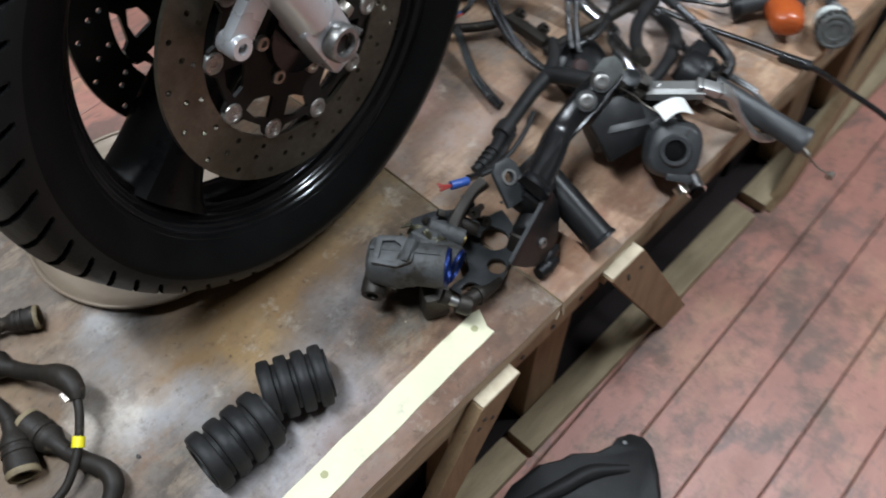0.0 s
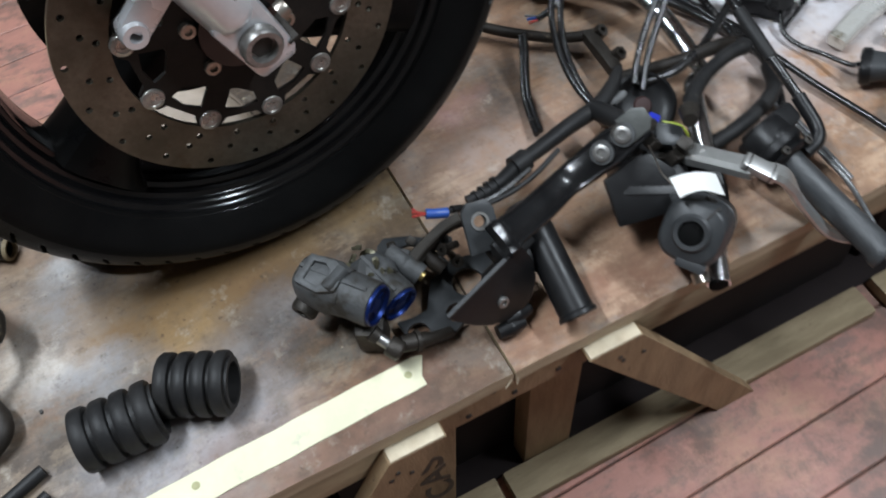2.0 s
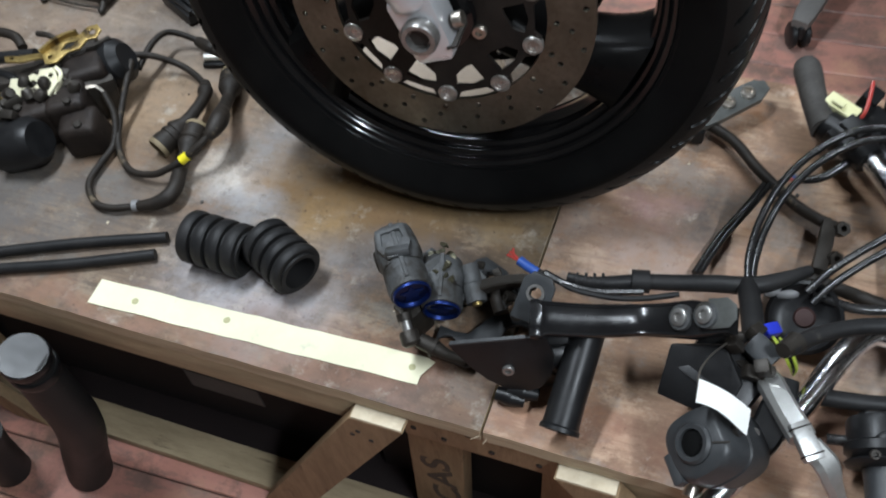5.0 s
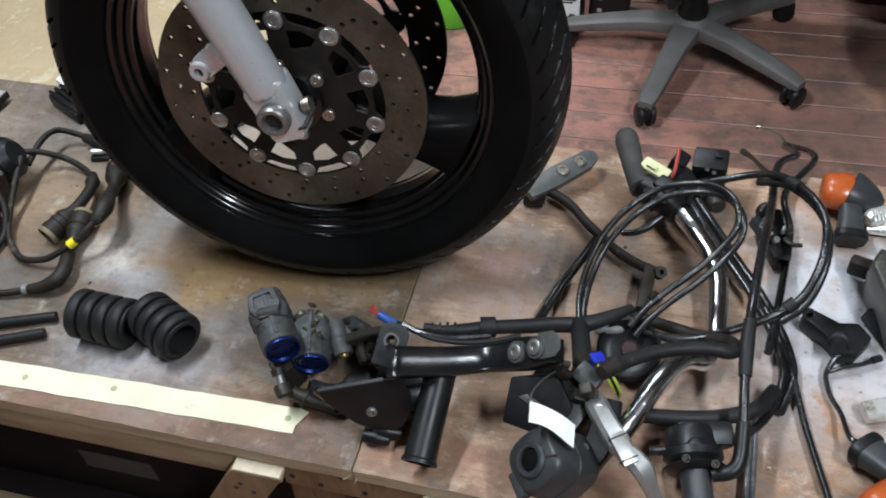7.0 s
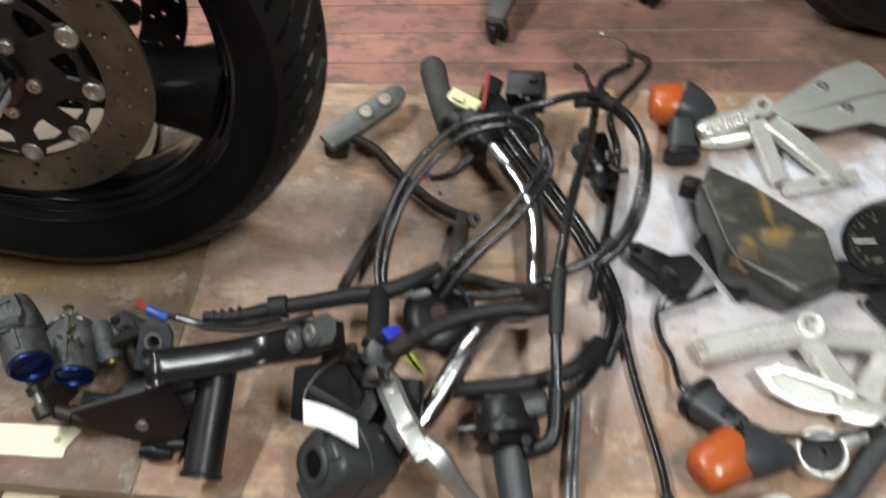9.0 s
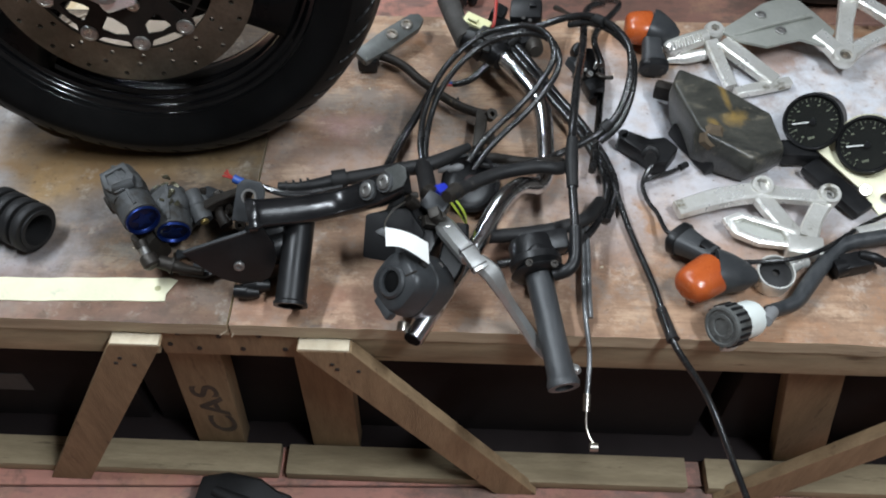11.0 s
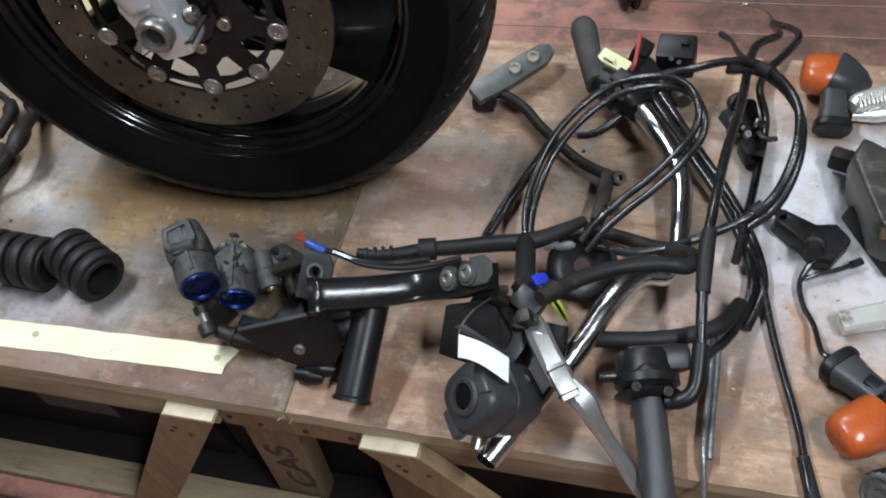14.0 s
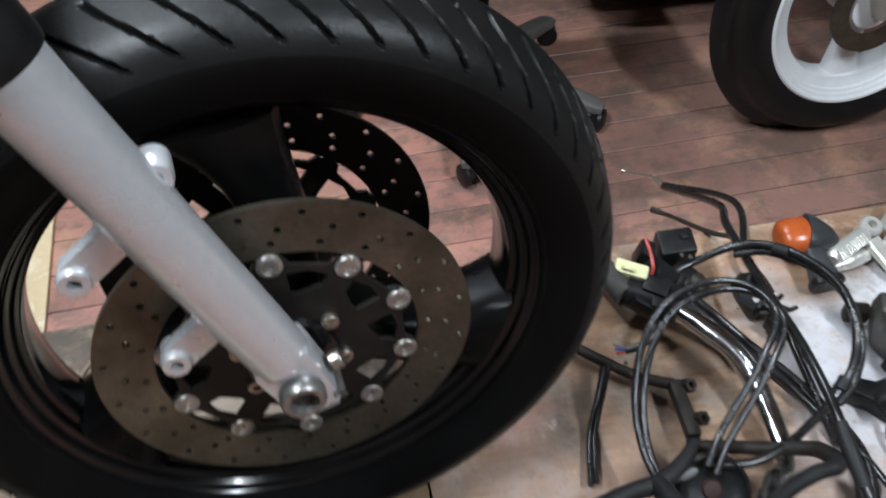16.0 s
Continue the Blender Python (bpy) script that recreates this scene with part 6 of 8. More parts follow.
part("clamp", block((0.032, 0.030, 0.034), Matrix.Translation((0.352, 0.472, 0.04)) @ pose(0, 0, 0, 10, 0, 30), 0.007), M_PLASTIC, sg)
tail = part("pigtail", tube([(0.345, 0.458, 0.06), (0.31, 0.42, 0.052), (0.283, 0.394, 0.04), (0.267, 0.388, 0.034), (0.253, 0.388, 0.03)], [0.005, 0.0055, 0.005, 0.0045, 0.004], 10), M_VINYL, sg)
for k, mw in enumerate((M_RED, M_BLUEWIRE, M_WIREGREY)):
    part("wire_end", tube([Vector((0.255, 0.389, 0.03)) + Vector((0, 0.003 * (k - 1), 0)), Vector((0.242, 0.394, 0.028)) + Vector((0, 0.005 * (k - 1), 0.002 * k))], 0.0016, 6), mw, tail)


# ---- cables, drawn as separate things ----
def cable(label, runs, r, mat=M_VINYL, name="cable", category="cable", group="loose cables", ends=True):
    """A thing of one or two parallel sheaths."""
    first = Vector(runs[0][0])
    t = thing(name, (first.x, first.y, 0), label, category, group)
    for pts in runs:
        part("sheath", tube(pts, r, 12), mat, t)
    return t


def offset(pts, d):
    return [Vector(p) + Vector(d) for p in pts]


loopA = [(0.222, 0.207, 0.055), (0.216, 0.242, 0.065), (0.22, 0.285, 0.078), (0.234, 0.326, 0.095), (0.263, 0.368, 0.108), (0.296, 0.39, 0.12), (0.337, 0.392, 0.132), (0.365, 0.374, 0.142), (0.38, 0.347, 0.143), (0.381, 0.326, 0.13), (0.366, 0.306, 0.112), (0.341, 0.281, 0.095), (0.316, 0.26, 0.082), (0.295, 0.24, 0.07), (0.278, 0.219, 0.055)]
cable("pair of glossy black cables curled in a raised loop", [loopA, offset(loopA, (0.007, -0.008, -0.006))], 0.0041)
loopB = [(0.328, 0.45, 0.05), (0.344, 0.472, 0.055), (0.377, 0.48, 0.063), (0.411, 0.479, 0.078), (0.44, 0.462, 0.095), (0.466, 0.424, 0.11), (0.483, 0.381, 0.115), (0.485, 0.342, 0.11), (0.479, 0.31, 0.095), (0.466, 0.285, 0.075), (0.443, 0.268, 0.06), (0.409, 0.247, 0.055), (0.372, 0.228, 0.052), (0.329, 0.216, 0.05), (0.285, 0.222, 0.048)]
thick = cable("thick glossy black cable in a wide raised loop", [loopB, offset(loopB[3:11], (0.004, -0.006, -0.007))], 0.0050)
for k in (4, 9):
    part("tape_band", tube([Vector(loopB[k]).lerp(Vector(loopB[k + 1]), 0.3), Vector(loopB[k]).lerp(Vector(loopB[k + 1]), 0.7)], 0.0076, 12), M_RUBBER, thick)
loopC = [(0.33, 0.441, 0.055), (0.358, 0.404, 0.045), (0.386, 0.371, 0.03), (0.416, 0.329, 0.022), (0.44, 0.285, 0.016), (0.456, 0.239, 0.013), (0.457, 0.204, 0.012), (0.443, 0.162, 0.012), (0.419, 0.127, 0.016), (0.388, 0.099, 0.028), (0.352, 0.079, 0.04), (0.316, 0.074, 0.035)]
cable("black throttle cable curving down to the twist grip", [loopC, offset(loopC[:8], (0.012, 0.004, -0.002))], 0.0052)
hose = [(0.260, 0.106, 0.121), (0.282, 0.132, 0.112), (0.318, 0.156, 0.106), (0.358, 0.170, 0.102), (0.384, 0.1745, 0.096), (0.394, 0.190, 0.082), (0.388, 0.212, 0.064), (0.354, 0.232, 0.042), (0.314, 0.249, 0.030), (0.279, 0.262, 0.022)]
hb = cable("grey-black brake hose bent back on itself", [hose[:6]], 0.0080, M_RUBBER, "brake_hose", "hose", "brake hoses")
part("lower_run", tube(hose[5:], [0.0088, 0.0085, 0.0075, 0.0075, 0.0065], 12), M_RUBBER_DUSTY, hb)
part("banjo_ferrule", tube([(0.255, 0.101, 0.124), (0.26, 0.108, 0.121), (0.266, 0.117, 0.117)], [0.0075, 0.0085, 0.0105], 14), M_GRIME, hb)
hoseE = [(0.134, 0.458, 0.022), (0.155, 0.451, 0.022), (0.181, 0.433, 0.022), (0.21, 0.402, 0.02), (0.254, 0.362, 0.02), (0.282, 0.344, 0.022), (0.295, 0.338, 0.024)]
he = cable("grey-black brake hose ending in a hose joint", [hoseE], 0.0066, M_RUBBER_DUSTY, "brake_hose", "hose", "brake hoses")
jp, jq = Vector((0.295, 0.34, 0.024)), Vector((0.29, 0.267, 0.026))
part("joint_block", beam(jp, jq, 0.016, 0.016, (0, 0, 1), 0.004), M_GRIME, he, "grimy brass hose joint")
for k in (0.15, 0.75):
    p = jp.lerp(jq, k) + Vector((0.012, 0, 0.006))
    part("joint_bolt", lathe([(0.004, -0.006), (0.0085, -0.006), (0.0085, 0.006), (0.004, 0.006)], Matrix.Translation(p) @ pose(0, 0, 0, 25, 25, 0), 6, closed=True), M_GRIME, he)
lineF = [(0.22, 0.371, 0.032), (0.209, 0.348, 0.024), (0.197, 0.326, 0.016), (0.184, 0.299, 0.01), (0.175, 0.271, 0.01), (0.167, 0.242, 0.012)]
cable("short pair of thin black cables", [lineF, offset(lineF, (0.006, 0.001, 0.001))], 0.0036)
thr = [(0.500, 0.815, -0.155), (0.486, 0.640, -0.020), (0.448, 0.549, 0.036), (0.432, 0.425, 0.065), (0.415, 0.318, 0.100), (0.405, 0.236, 0.110), (0.402, 0.189, 0.100), (0.403, 0.139, 0.085), (0.4055, 0.099, 0.070), (0.404, 0.067, 0.058), (0.388, 0.052, 0.050)]
thc = cable("black clutch cable lying across the boards", [thr], 0.0055)
part("ferrule", tube([(0.4035, 0.214, 0.1065), (0.402, 0.186, 0.0995), (0.4027, 0.152, 0.089)], [0.0072, 0.0084, 0.0072], 14), M_RUBBER, thc)
part("elbow", tube([(0.4055, 0.105, 0.072), (0.405, 0.070, 0.059), (0.397, 0.056, 0.054), (0.380, 0.052, 0.048)], 0.0078, 14), M_PLASTIC, thc)
part("cable_end", tube([(0.500, 0.815, -0.155), (0.494, 0.845, -0.160), (0.480, 0.870, -0.172), (0.462, 0.893, -0.183)], [0.0055, 0.0030, 0.0022, 0.0022], 8), M_BOLT, thc, "bright bare cable end")
part("nipple", lathe([(0, -0.004), (0.0045, -0.004), (0.0045, 0.004), (0, 0.004)], Matrix.Translation((0.461, 0.894, -0.183)) @ pose(0, 0, 0, 0, 90, 0), 12), M_BOLT, thc)
ch = [(0.500, 0.815, -0.150), (0.512, 0.640, -0.020), (0.46, 0.51, 0.022), (0.467, 0.448, 0.016), (0.459, 0.368, 0.014), (0.448, 0.291, 0.02), (0.439, 0.237, 0.024)]
ch2 = cable("thin black choke cable with a hooked end", [ch], 0.0050)
part("hook_end", tube([(0.454, 0.533, 0.03), (0.435, 0.563, 0.012), (0.430, 0.655, -0.050), (0.417, 0.690, -0.068)], [0.0035, 0.0035, 0.003, 0.005], 8), M_GRIME, ch2)
cd = [(0.436, 0.305, 0.022), (0.451, 0.27, 0.016), (0.467, 0.227, 0.012), (0.483, 0.151, 0.01), (0.505, 0.064, 0.01), (0.518, -0.008, 0.01), (0.559, -0.055, -0.030), (0.585, -0.115, -0.060), (0.62, -0.19, -0.115), (0.66, -0.27, -0.23), (0.675, -0.31, -0.36), (0.68, -0.33, FLOOR + 0.006)]
cdt = cable("long black cable hanging over the bench edge", [cd], 0.0041)
part("sleeve", tube([(0.509, 0.035, 0.01), (0.517, 0, 0.01), (0.519, -0.008, 0.01)], [0.0062, 0.0068, 0.008], 12), M_RUBBER, cdt)
ce = [(0.422, 0.159, 0.014), (0.422, 0.107, 0.014), (0.42, 0.057, 0.014), (0.42, 0.018, 0.012), (0.425, -0.020, -0.010), (0.422, -0.060, -0.028)]
cet = cable("thin bright cable hanging over the bench edge", [ce, offset(ce[:4], (0.006, 0, 0))], 0.0030, M_STEELWIRE)
part("ferrule", tube([(0.422, -0.060, -0.028), (0.421, -0.078, -0.036)], 0.0042, 10), M_BOLT, cet)
part("inner_wire", tube([(0.421, -0.078, -0.036), (0.422, -0.095, -0.046), (0.430, -0.112, -0.054)], 0.0011, 6), M_BOLT, cet)
part("nipple", lathe([(0, -0.0045), (0.0048, -0.0045), (0.0048, 0.0045), (0, 0.0045)], Matrix.Translation((0.430, -0.113, -0.055)) @ pose(0, 0, 0, 0, 90, 0), 12), M_BOLT, cet)
hm = [(0.299, 0.116, 0.034), (0.326, 0.119, 0.034), (0.358, 0.124, 0.034), (0.393, 0.135, 0.032), (0.426, 0.154, 0.028), (0.447, 0.188, 0.02)]
cable("thick matt black hose behind the lever", [hm], 0.0088, M_RUBBER, "rubber_hose", "hose", "brake hoses")
up = [(0.221, 0.21, 0.055), (0.228, 0.169, 0.07), (0.233, 0.134, 0.08), (0.232, 0.109, 0.085)]
cable("bundle of taped wires running into the lever perch", [up], 0.0110, M_RUBBER, "wire_bundle", "wiring", "wiring looms")
gw = [(0.239, 0.22, 0.04), (0.262, 0.223, 0.04), (0.284, 0.235, 0.036)]
cable("short grey tube by the loom", [gw], 0.006, M_WIREGREY, "grey_tube", "tube")

# ---- lever perch, tag and grey switch housing at the front ----
lv = thing("lever_perch", (0.235, 0.095, 0), "black lever perch with a cast silver brake lever", "brake lever")
part("perch_body", block((0.075, 0.060, 0.050), Matrix.Translation((0.214, 0.100, 0.060)) @ pose(0, 0, 0, 14, 6, -24), 0.010), M_PLASTIC, lv)
part("reservoir_face", plate([(-0.035, -0.030), (0.030, -0.034), (0.036, 0.006), (0.012, 0.036), (-0.036, 0.020)], [], 0.010, Matrix.Translation((0.196, 0.086, 0.072)) @ pose(0, 0, 0, 40, -6, -10), bevel=0.003), M_PLASTIC, lv)
rnd = random.Random(9)
for k in range(12):
    junk = bmesh.new()
    p = Vector((0.232 + rnd.uniform(-0.02, 0.02), 0.108 + rnd.uniform(-0.02, 0.025), 0.092 + rnd.uniform(-0.014, 0.022)))
    block((rnd.uniform(0.008, 0.022), rnd.uniform(0.008, 0.018), rnd.uniform(0.006, 0.016)), Matrix.Translation(p) @ pose(0, 0, 0, rnd.uniform(0, 90), rnd.uniform(0, 90), rnd.uniform(0, 90)), 0.0025, junk)
    part("banjo_fitting", junk, M_GRIME, lv, "greasy hose fitting")
part("lever_base", sweep([(0.247, 0.101, 0.084), (0.254, 0.086, 0.088), (0.269, 0.057, 0.098), (0.284, 0.033, 0.104)], [0.007, 0.0115, 0.0110, 0.0115], [0.008, 0.0095, 0.0085, 0.0085], chamfer=0.5), M_LEVER, lv, "bare cast lever root")
hg = aim((0.284, 0.031, 0.11), (0.299, 0.01, 0.104))
part("lever_hinge", block((0.017, 0.010, 0.034), hg @ pose(0, 0, 0.004), 0.002), M_LEVER, lv, "machined lever hinge")
part("hinge_gap", block((0.0178, 0.0104, 0.0016), hg @ pose(0, 0.0004, -0.008), 0), M_SOCKET, lv)
part("hinge_gap", block((0.0178, 0.0104, 0.0016), hg @ pose(0, 0.0004, 0.016), 0), M_SOCKET, lv)
part("lever_blade", sweep([(0.291, 0.0285, 0.102), (0.307, 0.018, 0.096), (0.316, 0.0106, 0.083), (0.3277, 0.0044, 0.060), (0.3465, -0.0059, 0.030), (0.3646, -0.0178, 0.004), (0.3853, -0.0275, -0.012), (0.4055, -0.0345, -0.016)], [0.0110, 0.0116, 0.0098, 0.0078, 0.0078, 0.0080, 0.0070, 0.0062], [0.0065, 0.006, 0.0055, 0.005, 0.0048, 0.0048, 0.0048, 0.005], chamfer=0.75), M_LEVER, lv, "slim silver lever blade")
part("ball_end", lathe([(0, -0.0070), (0.0042, -0.0058), (0.0070, 0), (0.0042, 0.0058), (0, 0.0070)], Matrix.Translation((0.4085, -0.0353, -0.0165)), 16), M_LEVER, lv)
bolt(aim((0.258, 0.076, 0.096), Vector((0.258, 0.076, 0.096)) + Vector((-0.2, -0.3, 0.9))), 0.005, 0.004, lv, "pivot_bolt", M_DULL)
# Added dark bar stands in for the shadowed black mass beside the lever.
part("shade_filler_bar", sweep([(0.269, 0.107, 0.064), (0.266, 0.075, 0.06), (0.259, 0.048, 0.052), (0.25, 0.03, 0.044)], [0.012, 0.016, 0.015, 0.011], [0.008, 0.009, 0.009, 0.008]), M_PLASTIC, lv)
part("pivot_block", block((0.030, 0.024, 0.026), Matrix.Translation((0.241, 0.114, 0.092)) @ pose(0, 0, 0, 20, 12, -30), 0.005), M_GREYPL, lv)
part("blue_plug", block((0.018, 0.013, 0.013), Matrix.Translation((0.246, 0.144, 0.085)) @ pose(0, 0, 0, 10, 20, 40), 0.003), M_BLUEPL, lv, "bright blue plug")
for k, mw in enumerate((M_GREENWIRE, M_VINYL, M_GREENWIRE)):
    part("thin_wire", tube([Vector((0.249, 0.138, 0.085)) + Vector((0.003 * k, 0, 0)), Vector((0.259, 0.126, 0.085)) + Vector((0.004 * k, 0, 0)), Vector((0.27, 0.12, 0.07)) + Vector((0.003 * k, 0, 0)), (0.277, 0.124, 0.05)], 0.0016, 6), mw, lv)

tag = thing("paper_tag", (0.208, 0.135, 0), "blank white paper tag tied on with thin wire", "tag")
pa, pb = Vector((0.191, 0.040, 0.132)), Vector((0.238, 0.030, 0.120))
bm = bmesh.new()
rows = []
for i in range(11):
    p = pa.lerp(pb, i / 10) + Vector((0, 0, 0.006 * math.sin(i * 0.35)))
    dn = Vector((0.002, -0.020, -0.014 + 0.004 * math.sin(i * 0.5)))
    rows.append([bm.verts.new(p - dn * 0.30), bm.verts.new(p), bm.verts.new(p + dn * 0.55)])
for a, b in zip(rows, rows[1:]):
    for j in range(2):
        bm.faces.new((a[j], b[j], b[j + 1], a[j + 1]))
geo = bmesh.ops.extrude_face_region(bm, geom=list(bm.faces))
bmesh.ops.translate(bm, vec=(0, 0.0003, -0.0005), verts=[v for v in geo["geom"] if isinstance(v, bmesh.types.BMVert)])
part("paper", bm, M_PAPER, tag)
part("tie_wire", tube([pa, (0.19, 0.057, 0.132), (0.197, 0.077, 0.128), (0.208, 0.1, 0.115)], 0.0009, 6), M_BOLT, tag)

hs = thing("throttle_housing", (0.232, 0.05, 0), "dark grey cast throttle housing with a round bore", "housing")
hc, hd_ = Vector((0.199, 0.010, 0.085)), Vector((0.62, 0.38, -0.69)).normalized()
hx = aim(hc, hc + hd_)
hl_ = hx @ pose(0, 0, 0, 90, 0, 0) @ Matrix.Diagonal((0.88, 0.96, -0.88, 1))
part("shell", loft([((0, 0.0, 0), 0.0285, 0.0300), ((0, 0.0025, 0), 0.0325, 0.0335), ((0, 0.010, 0), 0.0350, 0.0365), ((0, 0.030, 0), 0.0370, 0.0390), ((0, 0.0315, 0), 0.0355, 0.0375), ((0, 0.0335, 0), 0.0355, 0.0375), ((0, 0.035, 0), 0.0372, 0.0392), ((0, 0.066, 0), 0.0355, 0.0372), ((0, 0.075, 0), 0.0300, 0.0310), ((0, 0.077, 0), 0.0220, 0.0230)], hl_, None, 48, 3.0), M_GREYPL, hs)
part("side_boss", block((0.022, 0.030, 0.018), hl_ @ pose(0.026, 0.022, 0.026) @ pose(0, 0, 0, 0, -45, 0), 0.004), M_GREYPL, hs)
part("lower_lip", block((0.034, 0.012, 0.012), hl_ @ pose(-0.012, 0.006, -0.034), 0.003), M_GREYPL, hs)
part("split_line", block((0.0016, 0.030, 0.0012), hx @ pose(0, 0, 0, 0, 0, 25) @ pose(0, 0.022, -0.0004), 0), M_SOCKET, hs)
part("bore_collar", lathe([(0.0125, 0.004), (0.0125, -0.004), (0.0165, -0.0045), (0.0190, -0.002), (0.0190, 0.004)], hx, 32, closed=True), M_GREYPL, hs)
part("bore", lathe([(0.0124, -0.0006), (0.0118, -0.0010), (0, -0.0010)], hx, 24), M_HOLE, hs)
for q, turn_ in (((0.050, 0.0), -38), ((0.020, 0.0), -4), ((0.052, 0.0), 34)):
    sm3 = hl_ @ pose(0, q[0], 0) @ pose(0, 0, 0, 0, turn_, 0) @ pose(0, 0, 0.0372)
    part("case_screw", lathe([(0.0066, -0.002), (0.0068, 0.0022), (0.0052, 0.0026), (0.0048, 0.0008), (0, 0.0008)], sm3, 18), M_SOCKET, hs, "sunken case screw")
part("screw_hole", lathe([(0.0045, 0.0), (0.0045, 0.0012), (0, 0.0012)], Matrix.Translation((0.249, 0.042, 0.072)) @ pose(0, 0, 0, 20, 0, 0), 12), M_SOCKET, hs)
part("stud", tube([(0.224, 0.016, 0.034), (0.229, 0.01, 0.026), (0.232, 0.003, 0.022)], [0.008, 0.009, 0.007], 12), M_GRIME, hs)
part("clamp_screw", tube([(0.209, -0.002, 0.022), (0.208, -0.012, 0.018)], [0.0065, 0.0075], 12), M_BOLT, hs, "bright clamp screw")

# ---- twist grip ----
tg = thing("twist_grip", (0.37, 0.04, 0), "black twist grip with its cable drum", "twist grip")
ga, gb = Vector((0.3575, 0.088, 0.046)), Vector((0.3915, -0.074, 0.010))
gm, gl = aim(ga, gb), (gb - ga).length
part("grip", lathe([(0.0110, 0.028), (0.0172, 0.028), (0.0160, 0.042), (0.0153, gl * 0.6), (0.0158, gl - 0.014), (0.0176, gl - 0.009), (0.0186, gl - 0.006), (0.0180, gl), (0.0110, gl)], gm, 36, closed=True), M_HANDGRIP, tg, "worn smooth rubber grip")
part("inner_flange", lathe([(0.017, 0.026), (0.0300, 0.027), (0.0320, 0.029), (0.0300, 0.0315), (0.0200, 0.034), (0.017, 0.034)], gm, 40, closed=True), M_PLASTIC, tg)
drum = part("drum", lathe([(0.010, -0.012), (0.026, -0.012), (0.028, -0.008), (0.028, 0.010), (0.031, 0.012), (0.031, 0.020), (0.026, 0.024), (0.022, 0.030), (0.010, 0.030)], gm, 36, closed=True), M_PLASTIC, tg)
part("drum_cover", block((0.060, 0.026, 0.032), Matrix.Translation((0.368, 0.094, 0.052)) @ pose(0, 0, 0, 20, 0, 12), 0.007), M_PLASTIC, tg)
for px in ((0.351, 0.055, 0.066), (0.38, 0.056, 0.064)):
    bolt(Matrix.Translation(px) @ pose(0, 0, 0, 30, 0, 0), 0.0048, 0.004, tg, "screw", M_GRIME)
part("cable_elbow", tube([(0.353, 0.069, 0.062), (0.36, 0.074, 0.064), (0.373, 0.079, 0.06)], [0.008, 0.010, 0.008], 12), M_PLASTIC, tg)

# black cup behind the hose
cup = thing("round_switch", (0.282, 0.237, 0), "round black horn-like switch with a rusty rim", "switch")
cm = Matrix.Translation((0.283, 0.206, 0.028)) @ pose(0, 0, 0, 32, -12, 0)
part("shell", lathe([(0, -0.024), (0.026, -0.024), (0.036, -0.010), (0.038, 0.010), (0.034, 0.013), (0.031, 0.008), (0.022, 0.004), (0, 0.004)], cm, 32), M_PLASTIC, cup)
part("rusty_centre", lathe([(0.011, 0.004), (0.009, 0.007), (0, 0.0075)], cm, 20), material("rusty_red_metal", (0.035, 0.012, 0.010), 0.6, 0.2), cup, "rusty centre")

# footrest arm by the tyre
fr = thing("footrest_bracket", (0.16, 0.48, 0), "grey cast arm with two cap screws beside the tyre", "bracket")
fa, fb = Vector((0.134, 0.456, 0.03)), Vector((0.201, 0.531, 0.034))
fm = aim(fa.lerp(fb, 0.5), fb)
fl = (fb - fa).length
pm = Matrix.Translation(fa.lerp(fb, 0.5)) @ pose(0, 0, 0, 12, 0, math.degrees(math.atan2(fb.y - fa.y, fb.x - fa.x)))
part("arm", plate([(-fl * 0.75, -0.013), (-fl * 0.3, -0.016), (fl * 0.3, -0.015), (fl * 0.48, -0.007), (fl * 0.5, 0.006), (fl * 0.38, 0.014), (-fl * 0.2, 0.016), (-fl * 0.75, 0.012)], [], 0.012, pm @ pose(0, 0, -0.008), bevel=0.003), M_WORN, fr)
for x in (-fl * 0.12, fl * 0.18):
    bolt(pm @ pose(x, 0.0, 0.004), 0.0088, 0.005, fr, "cap_screw", M_BOLT)
part("foot", block((0.030, 0.026, 0.022), Matrix.Translation(fa.lerp(fb, -0.1) - Vector((0, 0, 0.014))), 0.006), M_PLASTIC, fr)

# clutch perch beside the cables
pc = thing("clutch_perch", (0.439, 0.436, 0), "small black clutch perch with worn edges", "perch")
rnd = random.Random(21)
part("clamp_body", block((0.034, 0.046, 0.034), Matrix.Translation((0.440, 0.440, 0.022)) @ pose(0, 0, 0, 8, 0, 10), 0.008), M_PLASTIC, pc)
part("adjuster", lathe([(0, 0.016), (0.009, 0.016), (0.011, 0.010), (0.011, -0.01), (0, -0.012)], Matrix.Translation((0.43, 0.451, 0.042)) @ pose(0, 0, 0, 40, 0, 0), 14), M_PLASTIC, pc)
part("pivot", block((0.018, 0.024, 0.014), Matrix.Translation((0.425, 0.428, 0.036)) @ pose(0, 0, 0, 0, 20, 30), 0.003), M_GREYPL, pc, "worn bright-edged pivot")
part("spring_arm", tube([(0.456, 0.414, 0.03), (0.466, 0.405, 0.034), (0.477, 0.408, 0.032)], [0.006, 0.003, 0.003], 10), M_GRIME, pc)
part("lower_lug", block((0.026, 0.024, 0.022), Matrix.Translation((0.451, 0.398, 0.02)) @ pose(0, 0, 0, 0, 0, 24), 0.005), M_PLASTIC, pc)
